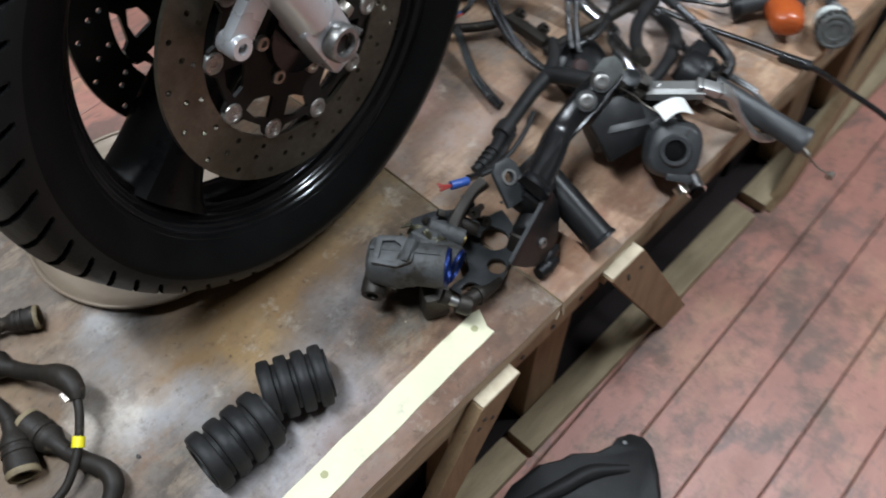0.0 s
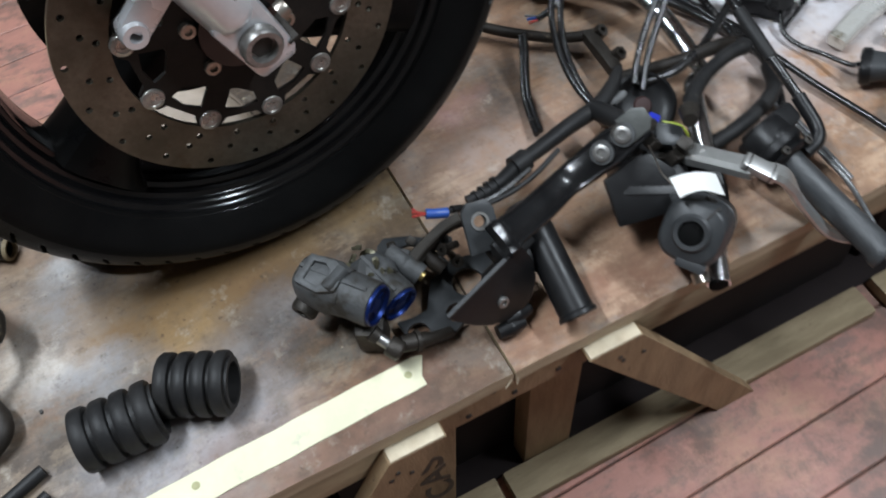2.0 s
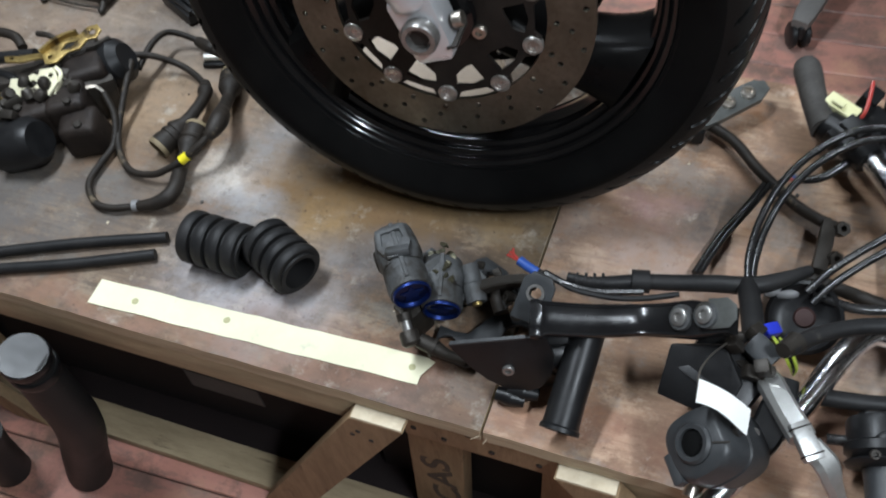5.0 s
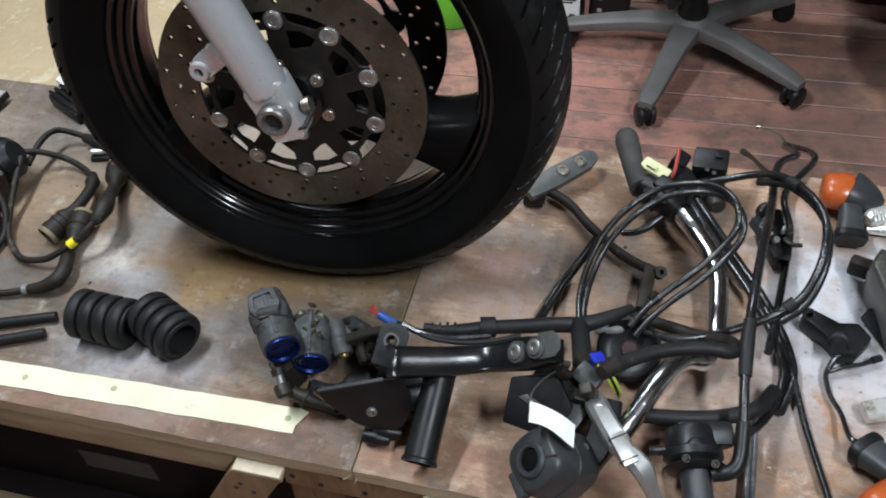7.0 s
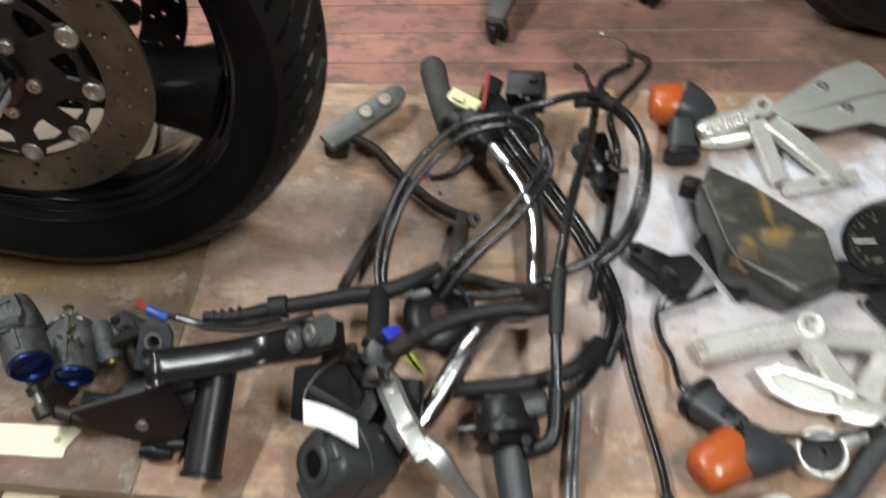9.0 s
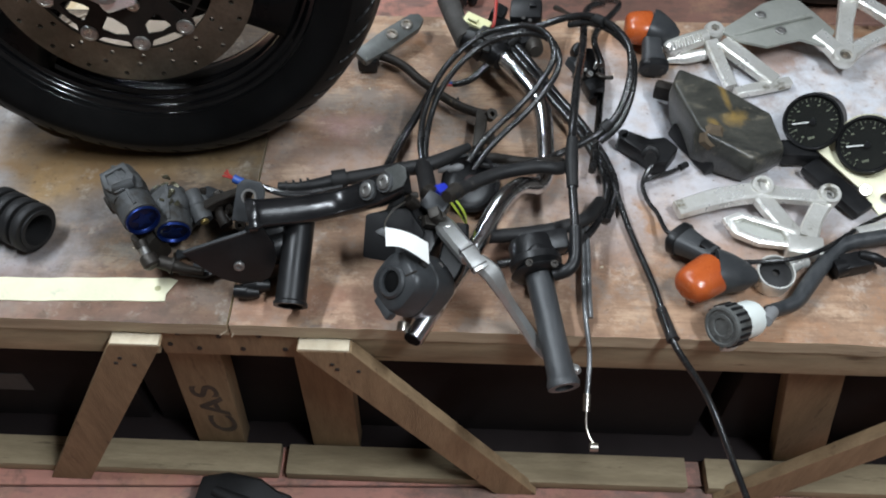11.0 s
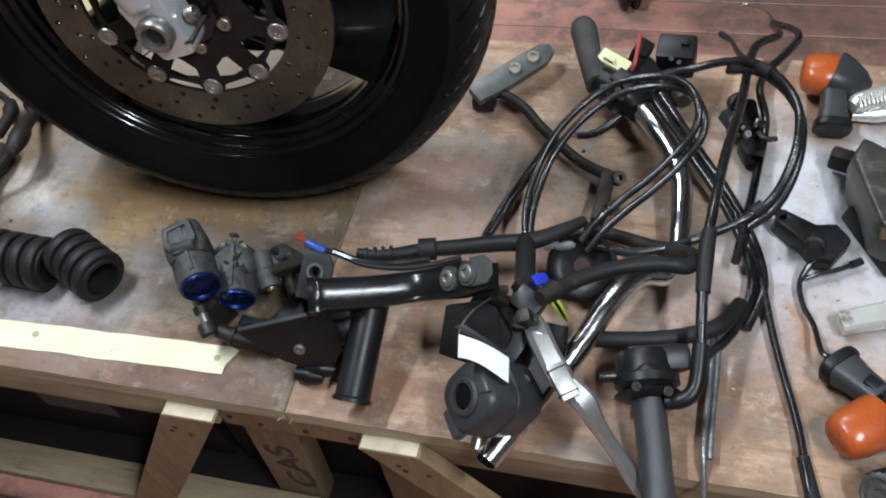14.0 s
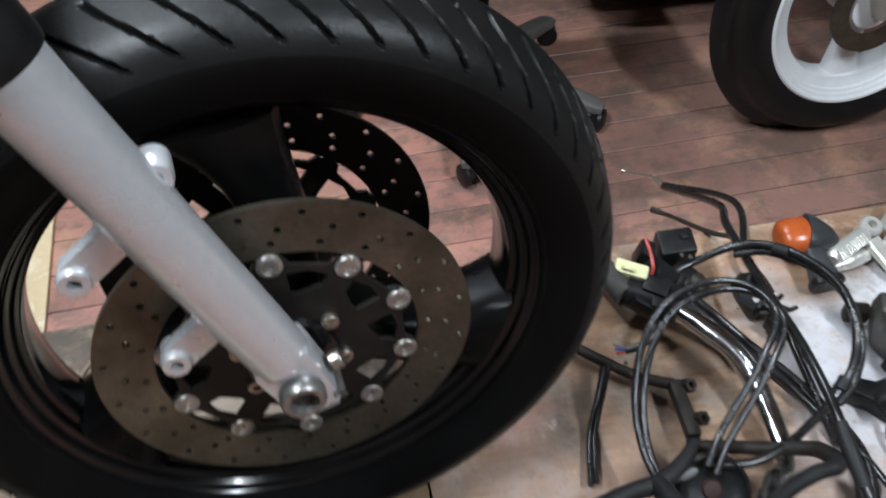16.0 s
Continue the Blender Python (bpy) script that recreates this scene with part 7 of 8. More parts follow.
for k in range(9):
    p = Vector((0.440, 0.425, 0.040)) + Vector((rnd.uniform(-0.016, 0.020), rnd.uniform(-0.034, 0.026), rnd.uniform(-0.004, 0.006)))
    m = Matrix.Translation(p) @ pose(0, 0, 0, rnd.uniform(-40, 40), rnd.uniform(-40, 40), rnd.uniform(0, 180))
    if k % 3:
        part("worn_stop", block((rnd.uniform(0.006, 0.013), rnd.uniform(0.003, 0.007), rnd.uniform(0.003, 0.006)), m, 0.001), M_DULL if k % 2 else M_GRIME, pc)
    else:
        bolt(m, 0.0045, 0.005, pc, "worn_screw", M_DULL)


# ---- turn indicators ----
def indicator(lens_c, lens_axis, body_end, stem_a, stem_b, label, r=0.031, length=0.052, group="turn indicators"):
    """An amber lens on a tapered black body with a rubber stem."""
    t = thing("turn_indicator", (lens_c[0], lens_c[1], 0), label, "indicator", group)
    lens_c, body_end = Vector(lens_c), Vector(body_end)
    d = Vector(lens_axis).normalized()
    m = aim(lens_c, lens_c + d)
    flat = aim(lens_c - d * length * 0.5, lens_c) @ pose(0, 0, 0, 90, 0, 0) @ Matrix.Diagonal((1, 1, -1, 1))
    sections = ((0, 0.98, 0.98), (0.06, 1.03, 1.03), (0.40, 1.0, 1.0), (0.70, 0.95, 0.94), (0.88, 0.84, 0.84), (0.97, 0.66, 0.66), (1.0, 0.42, 0.42))
    part("lens", loft([((0, length * h, 0), r * w, r * 0.80 * z) for h, w, z in sections], flat, None, 36, 2.25), M_ORANGE, t, "amber plastic lens")
    back = lens_c - d * length * 0.5
    k = (body_end - back)
    part("body", loft([((0, -0.003, 0), r * 1.07, r * 0.86), ((0, k.length * 0.06, 0), r * 1.07, r * 0.86), ((0, k.length * 0.35, 0), r * 0.95, r * 0.76), ((0, k.length * 0.75, 0), r * 0.66, r * 0.56), ((0, k.length, 0), r * 0.34, r * 0.30)], aim(back, body_end) @ pose(0, 0, 0, 90, 0, 0) @ Matrix.Diagonal((1, 1, -1, 1)), None, 24, 3.0), M_GREYPL, t, "black plastic lamp body")
    sa, sb = Vector(stem_a), Vector(stem_b)
    sl = (sb - sa).length
    sm_ = aim(sa, sb) @ pose(0, 0, 0, 90, 0, 0) @ Matrix.Diagonal((1, 1, -1, 1))
    part("stem", loft([((0, -0.006, 0), 0.0135, 0.0115), ((0, sl * 0.4, 0), 0.0150, 0.0125), ((0, sl * 0.8, 0), 0.0185, 0.0140)], sm_, None, 20, 3.4), M_GREYPL, t, "tapered black stem")
    foot = part("stem_foot", loft([((0, sl * 0.8, 0), 0.0205, 0.0155), ((0, sl * 0.86, 0), 0.0215, 0.0165), ((0, sl, 0), 0.0215, 0.0165), ((0, sl * 1.05, 0), 0.0195, 0.0145)], sm_, None, 20, 3.4), M_PLASTIC, t)
    for q in (-0.011, 0.011):
        part("foot_slot", block((0.006, 0.0016, 0.010), sm_ @ pose(q, sl * 1.052, 0), 0.0005), M_SOCKET, foot)
    return t


indicator((0.522, 0.515, 0.034), (-1, 0.05, 0.0), (0.58, 0.501, 0.028), (0.54, 0.485, 0.03), (0.54, 0.441, 0.02), "amber turn indicator with a dark grey body, lying on its side", 0.027, 0.038)
i2 = indicator((0.553, 0.06, 0.034), (-0.78, -0.60, 0.10), (0.622, 0.074, 0.024), (0.569, 0.098, 0.034), (0.537, 0.133, 0.022), "amber turn indicator with a black stem, lens towards the edge", 0.0250, 0.052)
part("wire", tube([(0.533, 0.135, 0.026), (0.524, 0.142, 0.024), (0.519, 0.177, 0.014), (0.51, 0.201, 0.01), (0.506, 0.227, 0.01), (0.512, 0.245, 0.016), (0.52, 0.254, 0.022)], 0.0030, 8), M_VINYL, i2)
part("stem_clip", block((0.022, 0.012, 0.012), Matrix.Translation((0.567, 0.103, 0.04)) @ pose(0, 0, 0, 0, 10, -30), 0.002), M_PLASTIC, i2)

# black brake-light switch with its wire
sx = thing("brake_switch", (0.526, 0.313, 0), "black plastic brake switch with two wires", "switch")
sm = Matrix.Translation((0.512, 0.289, 0.02)) @ pose(0, 0, 0, 0, 0, -38)
part("case", plate([(-0.036, -0.010), (-0.030, -0.016), (0.002, -0.018), (0.030, -0.026), (0.042, -0.012), (0.040, 0.020), (0.016, 0.026), (0.002, 0.010), (-0.030, 0.004)], [ring_pts(0.0045, 10, -0.029, -0.006)], 0.024, sm @ pose(0, 0, -0.016), bevel=0.004), M_PLASTIC, sx)
part("plunger", lathe([(0, 0.016), (0.008, 0.016), (0.009, 0.0), (0.012, -0.002), (0.012, -0.01), (0, -0.01)], Matrix.Translation((0.516, 0.262, 0.03)) @ pose(0, 0, 0, 60, 0, -10), 16), M_RUBBER, sx)
part("wire", tube([(0.519, 0.253, 0.018), (0.509, 0.234, 0.012), (0.524, 0.241, 0.014), (0.548, 0.252, 0.012), (0.565, 0.264, 0.01)], 0.0026, 8), M_VINYL, sx)
part("wire_terminal", tube([(0.558, 0.259, 0.011), (0.568, 0.266, 0.01)], 0.0045, 8), M_PLASTIC, sx)

# ---- scuffed black box with ochre spray ----
bx = thing("black_box", (0.635, 0.33, 0), "scuffed black plastic box with ochre paint spray", "plastic box")
top = [Vector(v) for v in ((0.56, 0.386, 0.072), (0.6, 0.361, 0.074), (0.671, 0.31, 0.066), (0.684, 0.259, 0.052), (0.639, 0.237, 0.054), (0.585, 0.26, 0.07), (0.571, 0.276, 0.073), (0.549, 0.358, 0.07))]
low = [Vector((v.x, v.y, 0.0)) for v in top]
cen = sum(top, Vector()) / len(top)
BX = Matrix.Translation(cen)
PLACE[bx.name] = BX
bx.matrix_basis = BX
bm = bmesh.new()
tv = [bm.verts.new(v) for v in top]
mv = [bm.verts.new(cen + (v - cen) * 1.04 - Vector((0, 0, 0.024))) for v in top]
lv_ = [bm.verts.new(Vector((cen.x + (v.x - cen.x) * 0.90, cen.y + (v.y - cen.y) * 0.90, 0.003))) for v in top]
n8 = len(top)
bm.faces.new(tv)
for k in range(n8):
    j = (k + 1) % n8
    bm.faces.new((tv[k], mv[k], mv[j], tv[j]))
    bm.faces.new((mv[k], lv_[k], lv_[j], mv[j]))
bm.faces.new(lv_[::-1])
bmesh.ops.recalc_face_normals(bm, faces=bm.faces)
bmesh.ops.bevel(bm, geom=list(bm.edges), offset=0.005, segments=3, profile=0.6, affect="EDGES")
sp1, sp2, sp3 = (Vector(v) - cen for v in ((0.622, 0.298, 0.064), (0.612, 0.344, 0.07), (0.593, 0.285, 0.066)))
M_LID = stained_box_material([(sp1.x, sp1.y, 30, 0.020, 0.013), (sp2.x, sp2.y, math.degrees(math.atan2(sp1.y - sp2.y, sp1.x - sp2.x)), 0.040, 0.005), (sp3.x, sp3.y, -40, 0.014, 0.007)])
part("shell", bm, M_LID, bx)
part("lug", block((0.030, 0.018, 0.024), Matrix.Translation((0.55, 0.392, 0.024)) @ pose(0, 0, 0, 0, 0, -16), 0.005), M_RUBBER_DUSTY, bx)
part("side_flap", block((0.016, 0.085, 0.020), Matrix.Translation((0.578, 0.292, 0.014)) @ pose(0, 0, 0, 0, 20, 30), 0.004), M_PLASTIC, bx)
part("broken_corner", lathe([(0, 0.003), (0.012, 0.002), (0.018, -0.006), (0, -0.010)], Matrix.Translation((0.59, 0.264, 0.064)) @ pose(0, 0, 0, 50, 0, 0), 7), material("raw_broken_plastic", (0.05, 0.036, 0.024), 0.8, second=(0.13, 0.09, 0.05)), bx, "broken rust-stained corner")

# ---- footrest hangers ----
def hanger_bar(t, pts, w, th, name="arm", mat=M_ALU):
    return part(name, sweep(pts, w, [v * th * 0.8 for v in w], chamfer=0.35), mat, t)


h1 = thing("footrest_hanger", (0.65, 0.19, 0), "bare cast aluminium footrest hanger", "footrest hanger", "footrest hangers")
hanger_bar(h1, [(0.544, 0.183, 0.014), (0.589, 0.198, 0.018), (0.625, 0.205, 0.022), (0.649, 0.208, 0.024)], [0.011, 0.0125, 0.0125, 0.013], 0.9)
hanger_bar(h1, [(0.649, 0.208, 0.024), (0.681, 0.204, 0.024), (0.708, 0.2, 0.026), (0.729, 0.195, 0.028)], [0.013, 0.010, 0.010, 0.012], 0.8)
hanger_bar(h1, [(0.651, 0.201, 0.022), (0.666, 0.175, 0.018), (0.683, 0.145, 0.016)], [0.012, 0.0115, 0.012], 0.8)
hanger_bar(h1, [(0.727, 0.193, 0.024), (0.711, 0.168, 0.02), (0.698, 0.14, 0.016)], [0.012, 0.011, 0.013], 0.8)
for px in ((0.652, 0.215, 0.018), (0.733, 0.202, 0.02)):
    part("eye", lathe([(0.0070, 0), (0.0140, 0), (0.0145, 0.016), (0.0130, 0.019), (0.0090, 0.019), (0.0080, 0.010)], Matrix.Translation(px) @ pose(0, 0, 0, 12, 0, 0), 26, closed=True), M_ALU, h1, "bored eye")
    bolt(Matrix.Translation(px) @ pose(0, 0, 0, 12, 0, 0) @ pose(0, 0, 0.006), 0.0074, 0.007, h1, "socket_screw", M_DULL)
tm = Matrix.Translation((0.642, 0.149, 0.012)) @ pose(0, 0, 0, 14, 0, -14)
part("tray", plate([(-0.048, 0.006), (-0.030, 0.020), (0.010, 0.017), (0.046, 0.012), (0.050, -0.012), (0.0, -0.018), (-0.030, -0.012)], [[(-0.034, 0.006), (-0.024, 0.012), (0.036, 0.006), (0.038, -0.006), (0.0, -0.009), (-0.024, -0.004)]], 0.012, tm, bevel=0.002), M_ALU, h1)
part("tray_floor", plate([(-0.036, 0.008), (-0.024, 0.014), (0.038, 0.008), (0.040, -0.008), (0.0, -0.011), (-0.026, -0.006)], [], 0.003, tm), M_ALU_GREY, h1)
part("foot_block", block((0.044, 0.026, 0.022), Matrix.Translation((0.693, 0.128, 0.013)) @ pose(0, 0, 0, 6, 0, -6), 0.004), M_ALU, h1)

h2 = thing("footrest_hanger", (0.68, 0.52, 0), "alloy footrest hanger with a grey heel plate and ribbed peg", "footrest hanger", "footrest hangers")
pk = Vector((0.718, 0.527, 0.032))
outline = [Vector(v) - pk for v in ((0.64, 0.51, 0.03), (0.676, 0.54, 0.032), (0.713, 0.574, 0.034), (0.754, 0.595, 0.036), (0.772, 0.582, 0.036), (0.792, 0.547, 0.034), (0.809, 0.514, 0.032), (0.789, 0.48, 0.028), (0.755, 0.494, 0.03), (0.738, 0.489, 0.03), (0.704, 0.476, 0.03), (0.666, 0.488, 0.03))]
part("heel_plate", plate([(v.x, v.y) for v in outline], [], 0.005, Matrix.Translation(pk), bevel=0.0012), M_ALU_GREY, h2, "sanded grey heel plate")
part("plate_ridge", tube([(0.66, 0.499, 0.036), (0.717, 0.521, 0.04), (0.78, 0.545, 0.04)], 0.003, 8), M_ALU_GREY, h2)
for px in ((0.706, 0.546, 0.036), (0.729, 0.511, 0.036)):
    bolt(Matrix.Translation(px), 0.0080, 0.004, h2, "cap_screw", M_DULL)
part("joint", lathe([(0.006, -0.012), (0.014, -0.012), (0.015, 0.010), (0.012, 0.014), (0.006, 0.014)], Matrix.Translation((0.634, 0.515, 0.026)) @ pose(0, 0, 0, 10, 0, 0), 20, closed=True), M_ALU, h2)
peg = part("peg", tube([(0.561, 0.474, 0.026), (0.569, 0.48, 0.027), (0.595, 0.493, 0.028), (0.621, 0.505, 0.028)], [0.008, 0.0125, 0.0125, 0.012], 18, 5), M_ALU, h2, "ribbed footpeg")
pa_, pb_ = Vector((0.567, 0.47, 0.039)), Vector((0.612, 0.491, 0.04))
for k in range(11):
    q = pa_.lerp(pb_, k / 10)
    part("tooth", block((0.0028, 0.014, 0.0035), Matrix.Translation(q) @ pose(0, 0, 0, 20, 0, 12), 0.0006), M_ALU, peg)
part("tongue", tube([(0.565, 0.475, 0.01), (0.592, 0.477, 0.012), (0.622, 0.484, 0.014)], [0.006, 0.009, 0.009], 12, 5, flat=0.5), M_ALU, h2)
hanger_bar(h2, [(0.628, 0.496, 0.026), (0.638, 0.459, 0.018), (0.65, 0.418, 0.01)], [0.011, 0.010, 0.009], 0.75)
hanger_bar(h2, [(0.645, 0.495, 0.026), (0.678, 0.461, 0.02), (0.712, 0.429, 0.012)], [0.013, 0.013, 0.012], 0.75)
part("base_bar", sweep([(0.654, 0.407, 0.009), (0.689, 0.417, 0.01), (0.735, 0.431, 0.01)], [0.007, 0.009, 0.008], 0.006), M_ALU, h2)
hanger_bar(h2, [(0.781, 0.506, 0.034), (0.799, 0.486, 0.03), (0.814, 0.469, 0.024)], [0.013, 0.012, 0.014], 0.8)
hanger_bar(h2, [(0.814, 0.469, 0.024), (0.827, 0.529, 0.034), (0.845, 0.59, 0.042)], [0.014, 0.011, 0.014], 0.8)
hanger_bar(h2, [(0.845, 0.59, 0.042), (0.873, 0.575, 0.036), (0.915, 0.537, 0.03)], [0.013, 0.011, 0.012], 0.8)
hanger_bar(h2, [(0.818, 0.471, 0.024), (0.857, 0.502, 0.026), (0.916, 0.536, 0.028)], [0.013, 0.010, 0.012], 0.8)
for px in ((0.812, 0.463, 0.026), (0.843, 0.585, 0.046)):
    part("boss", lathe([(0.007, 0), (0.0165, 0), (0.0165, 0.010), (0.014, 0.013), (0.009, 0.013), (0.007, 0.006)], Matrix.Translation(px) @ pose(0, 0, 0, 10, 0, 0), 24, closed=True), M_ALU, h2)
    bolt(Matrix.Translation(px) @ pose(0, 0, 0, 10, 0, 0) @ pose(0, 0, 0.004), 0.0078, 0.007, h2, "cap_screw")


# ---- twin clocks on their bracket ----
def clock(t, c, face_dir, r, depth, back_scale=1.06):
    c, d = Vector(c), Vector(face_dir).normalized()
    m = aim(c, c + d, (0, 1, 0.2))
    case = part("case", lathe([(0, -depth), (r * 0.55, -depth), (r * back_scale * 0.92, -depth * 0.8), (r * back_scale, -depth * 0.35), (r * 1.0, -0.008), (r * 1.06, -0.004), (r * 1.06, 0.005), (r * 0.99, 0.008), (r * 0.93, 0.003), (0, 0.002)], m, 44), M_PLASTIC, t, "round black gauge case")
    dial = part("dial", lathe([(r * 0.92, 0.0024), (r * 0.90, 0.0034), (0, 0.0034)], m, 40), M_GLASS_DIAL, case, "black dial face")
    for k in range(25):
        a = math.radians(225 - k * 11.2)
        long = k % 3 == 0
        part("tick", block((0.0006 if not long else 0.0009, 0.003 if not long else 0.0048, 0.0004), m @ pose(0, 0, 0, 0, 0, math.degrees(a) - 90) @ pose(0, r * (0.83 if not long else 0.81), 0.0037), 0), M_DIALMARK, dial)
        if long:
            part("numeral_bar", block((0.0036, 0.0018, 0.0004), m @ pose(r * 0.66 * math.cos(a), r * 0.62 * math.sin(a), 0.0037), 0), M_DIALMARK, dial)
    part("needle", block((r * 0.80, 0.0016, 0.0012), m @ pose(0, 0, 0.0062, 0, 0, -11) @ pose(-r * 0.30, 0, 0), 0.0003), M_PAPER, dial, "white needle")
    part("needle_boss", lathe([(0.004, 0.003), (0.004, 0.007), (0, 0.0075)], m, 14), M_PLASTIC, dial)
    part("odometer", block((r * 0.24, r * 0.08, 0.0005), m @ pose(-r * 0.2, -r * 0.55, 0.0037), 0), M_DIALMARK, dial)
    return m


cl = thing("twin_clocks", (0.78, 0.30, 0), "black speedometer and rev counter on a cream bracket", "gauges")
FACE = (-0.46, -0.66, 0.55)
clock(cl, (0.728, 0.306, 0.055), FACE, 0.0355, 0.074)
clock(cl, (0.789, 0.267, 0.055), FACE, 0.0355, 0.072)
part("bracket", plate([(-0.05, 0.03), (0.03, 0.045), (0.06, 0.02), (0.045, -0.05), (0.02, -0.07), (0.0, -0.03)], [ring_pts(0.007, 14, 0.030, -0.045)], 0.004, Matrix.Translation((0.784, 0.257, 0.022)) @ pose(0, 0, 0, 24, -8, 0), bevel=0.001), M_CREAM, cl, "cream alloy bracket")
part("cream_rim", lathe([(0.0378, -0.004), (0.0408, -0.004), (0.0408, 0.002), (0.0378, 0.002)], aim((0.789, 0.267, 0.052), Vector((0.789, 0.267, 0.052)) + Vector(FACE), (0, 1, 0.2)) @ pose(0, 0, -0.004), 40, closed=True), M_CREAM, cl)
part("stay", beam((0.727, 0.267, 0.014), (0.782, 0.189, 0.012), 0.030, 0.014, (0, 0, 1), 0.004), M_PLASTIC, cl, "black plastic stay")
part("stay", block((0.05, 0.03, 0.022), Matrix.Translation((0.716, 0.287, 0.016)), 0.006), M_PLASTIC, cl)
bolt(Matrix.Translation((0.785, 0.217, 0.022)) @ pose(0, 0, 0, 24, -8, 0), 0.0085, 0.005, cl, "screw")

# ---- bushing, reservoir and bits at the right ----
bu = thing("rubber_bushing", (0.653, 0.088, 0), "metal ring bushing with a black rubber core", "bushing")
bmx = Matrix.Translation((0.648, 0.084, 0.014)) @ pose(0, 0, 0, 10, 0, 0)
part("ring", lathe([(0.0195, -0.013), (0.0228, -0.013), (0.0232, 0.011), (0.0222, 0.013), (0.0205, 0.013), (0.0195, 0.009)], bmx, 36, closed=True), M_ALU, bu)
part("core", lathe([(0.0045, -0.012), (0.0198, -0.012), (0.0198, 0.008), (0.009, 0.0105), (0.0045, 0.0105)], bmx, 30, closed=True), M_RUBBER, bu, "black rubber core")
part("bore", lathe([(0.0044, 0.0), (0.0044, 0.004), (0, 0.004)], bmx, 12), M_SOCKET, bu)
part("arm", tube([(0.665, 0.095, 0.014), (0.68, 0.103, 0.016), (0.692, 0.106, 0.016)], [0.010, 0.0085, 0.007], 12), M_ALU, bu)

rv = thing("fluid_reservoir", (0.57, 0.0, 0), "milky fluid reservoir with a black ribbed cap, overhanging the edge", "reservoir")
ra, rb = Vector((0.572, -0.003, 0.036)), Vector((0.621, 0.009, 0.03))
rd = (ra - rb).normalized()
rd = (rd + Vector((0, -0.35, 0.32))).normalized()
rc = ra
rm = aim(rc, rc + rd)
part("pot", lathe([(0, -0.054), (0.012, -0.054), (0.0195, -0.050), (0.0215, -0.044), (0.0215, -0.006), (0, -0.006)], rm, 32), M_WHITE, rv, "milky white pot")
cap = part("cap", lathe([(0.0225, -0.018), (0.0240, -0.016), (0.0240, 0.004), (0.0230, 0.0065), (0.0200, 0.007), (0.0190, 0.0055), (0.0150, 0.0055), (0.0145, 0.0065), (0.0105, 0.0065), (0.0100, 0.0050), (0, 0.0050)], rm, 40), M_CAPTOP, rv, "chalky scuffed black screw cap")
for k in range(18):
    part("cap_rib", block((0.0032, 0.0034, 0.018), rm @ pose(0, 0, 0, 0, 0, k * 20) @ pose(0.0240, 0, -0.006), 0.0008), M_PLASTIC, cap)
part("neck", tube([rb, (0.634, 0.028, 0.022)], [0.0072, 0.0080], 14), M_WIREGREY, rv, "grey ribbed spout")
part("mount_tab", block((0.016, 0.006, 0.018), Matrix.Translation(ra + Vector((0.012, -0.006, -0.034))) @ pose(0, 0, 0, 10, 12, 10), 0.002), M_WHITE, rv)
part("hose", tube([(0.63, 0.027, 0.022), (0.649, 0.037, 0.016), (0.668, 0.048, 0.014), (0.683, 0.067, 0.014), (0.702, 0.092, 0.014), (0.728, 0.122, 0.016), (0.752, 0.136, 0.018), (0.825, 0.153, 0.018)], [0.0085, 0.0085, 0.0090, 0.0100, 0.0100, 0.0098, 0.0095, 0.0095], 16), M_HANDGRIP, rv, "black rubber feed hose")
tw = thing("thin_cable", (0.699, 0.125, 0), "thin black cable lying over the hanger", "cable", "loose cables")
part("sheath", tube([(0.577, 0.099, 0.03), (0.605, 0.097, 0.024), (0.631, 0.093, 0.03), (0.663, 0.096, 0.032), (0.693, 0.107, 0.03), (0.722, 0.125, 0.026), (0.774, 0.165, 0.016), (0.844, 0.207, 0.01)], 0.0030, 8), M_VINYL, tw)
ck = thing("black_clip", (0.753, 0.113, 0), "small black plastic cable clip", "clip")
part("body", block((0.040, 0.024, 0.020), Matrix.Translation((0.75, 0.108, 0.012)) @ pose(0, 0, 0, 0, 0, 14), 0.005), M_PLASTIC, ck)
part("roller", tube([(0.723, 0.098, 0.012), (0.738, 0.102, 0.014)], [0.012, 0.010], 14), M_PLASTIC, ck)
part("claw", tube([(0.755, 0.114, 0.022), (0.77, 0.109, 0.024), (0.785, 0.105, 0.018)], 0.006, 10), M_PLASTIC, ck)
bo = thing("alloy_spacer", (0.778, 0.157, 0), "bright alloy spacer beside the hose", "spacer")
part("barrel", tube([(0.761, 0.151, 0.012), (0.803, 0.163, 0.012)], 0.011, 18), M_ALU, bo)

# ---- on the floor ----
ps = thing("plastic_panel", (0.03, -0.19, FLOOR), "dusty black plastic panel standing against the bench", "panel")
pz = -0.385
rim_ = [(-0.150, -0.020), (-0.100, -0.052), (-0.072, -0.070), (-0.053, -0.076), (-0.030, -0.100), (-0.005, -0.110), (0.014, -0.108), (0.033, -0.118), (0.043, -0.136), (0.038, -0.156), (0.010, -0.185), (-0.006, -0.200), (-0.07, -0.255), (-0.16, -0.235), (-0.20, -0.13), (-0.19, -0.05)]
rim_ = [(x + 0.08, min(y + 0.022, -0.022)) for x, y in rim_]
pbm = bmesh.new()
levels = []
pcx, pcy = 0.005, -0.118
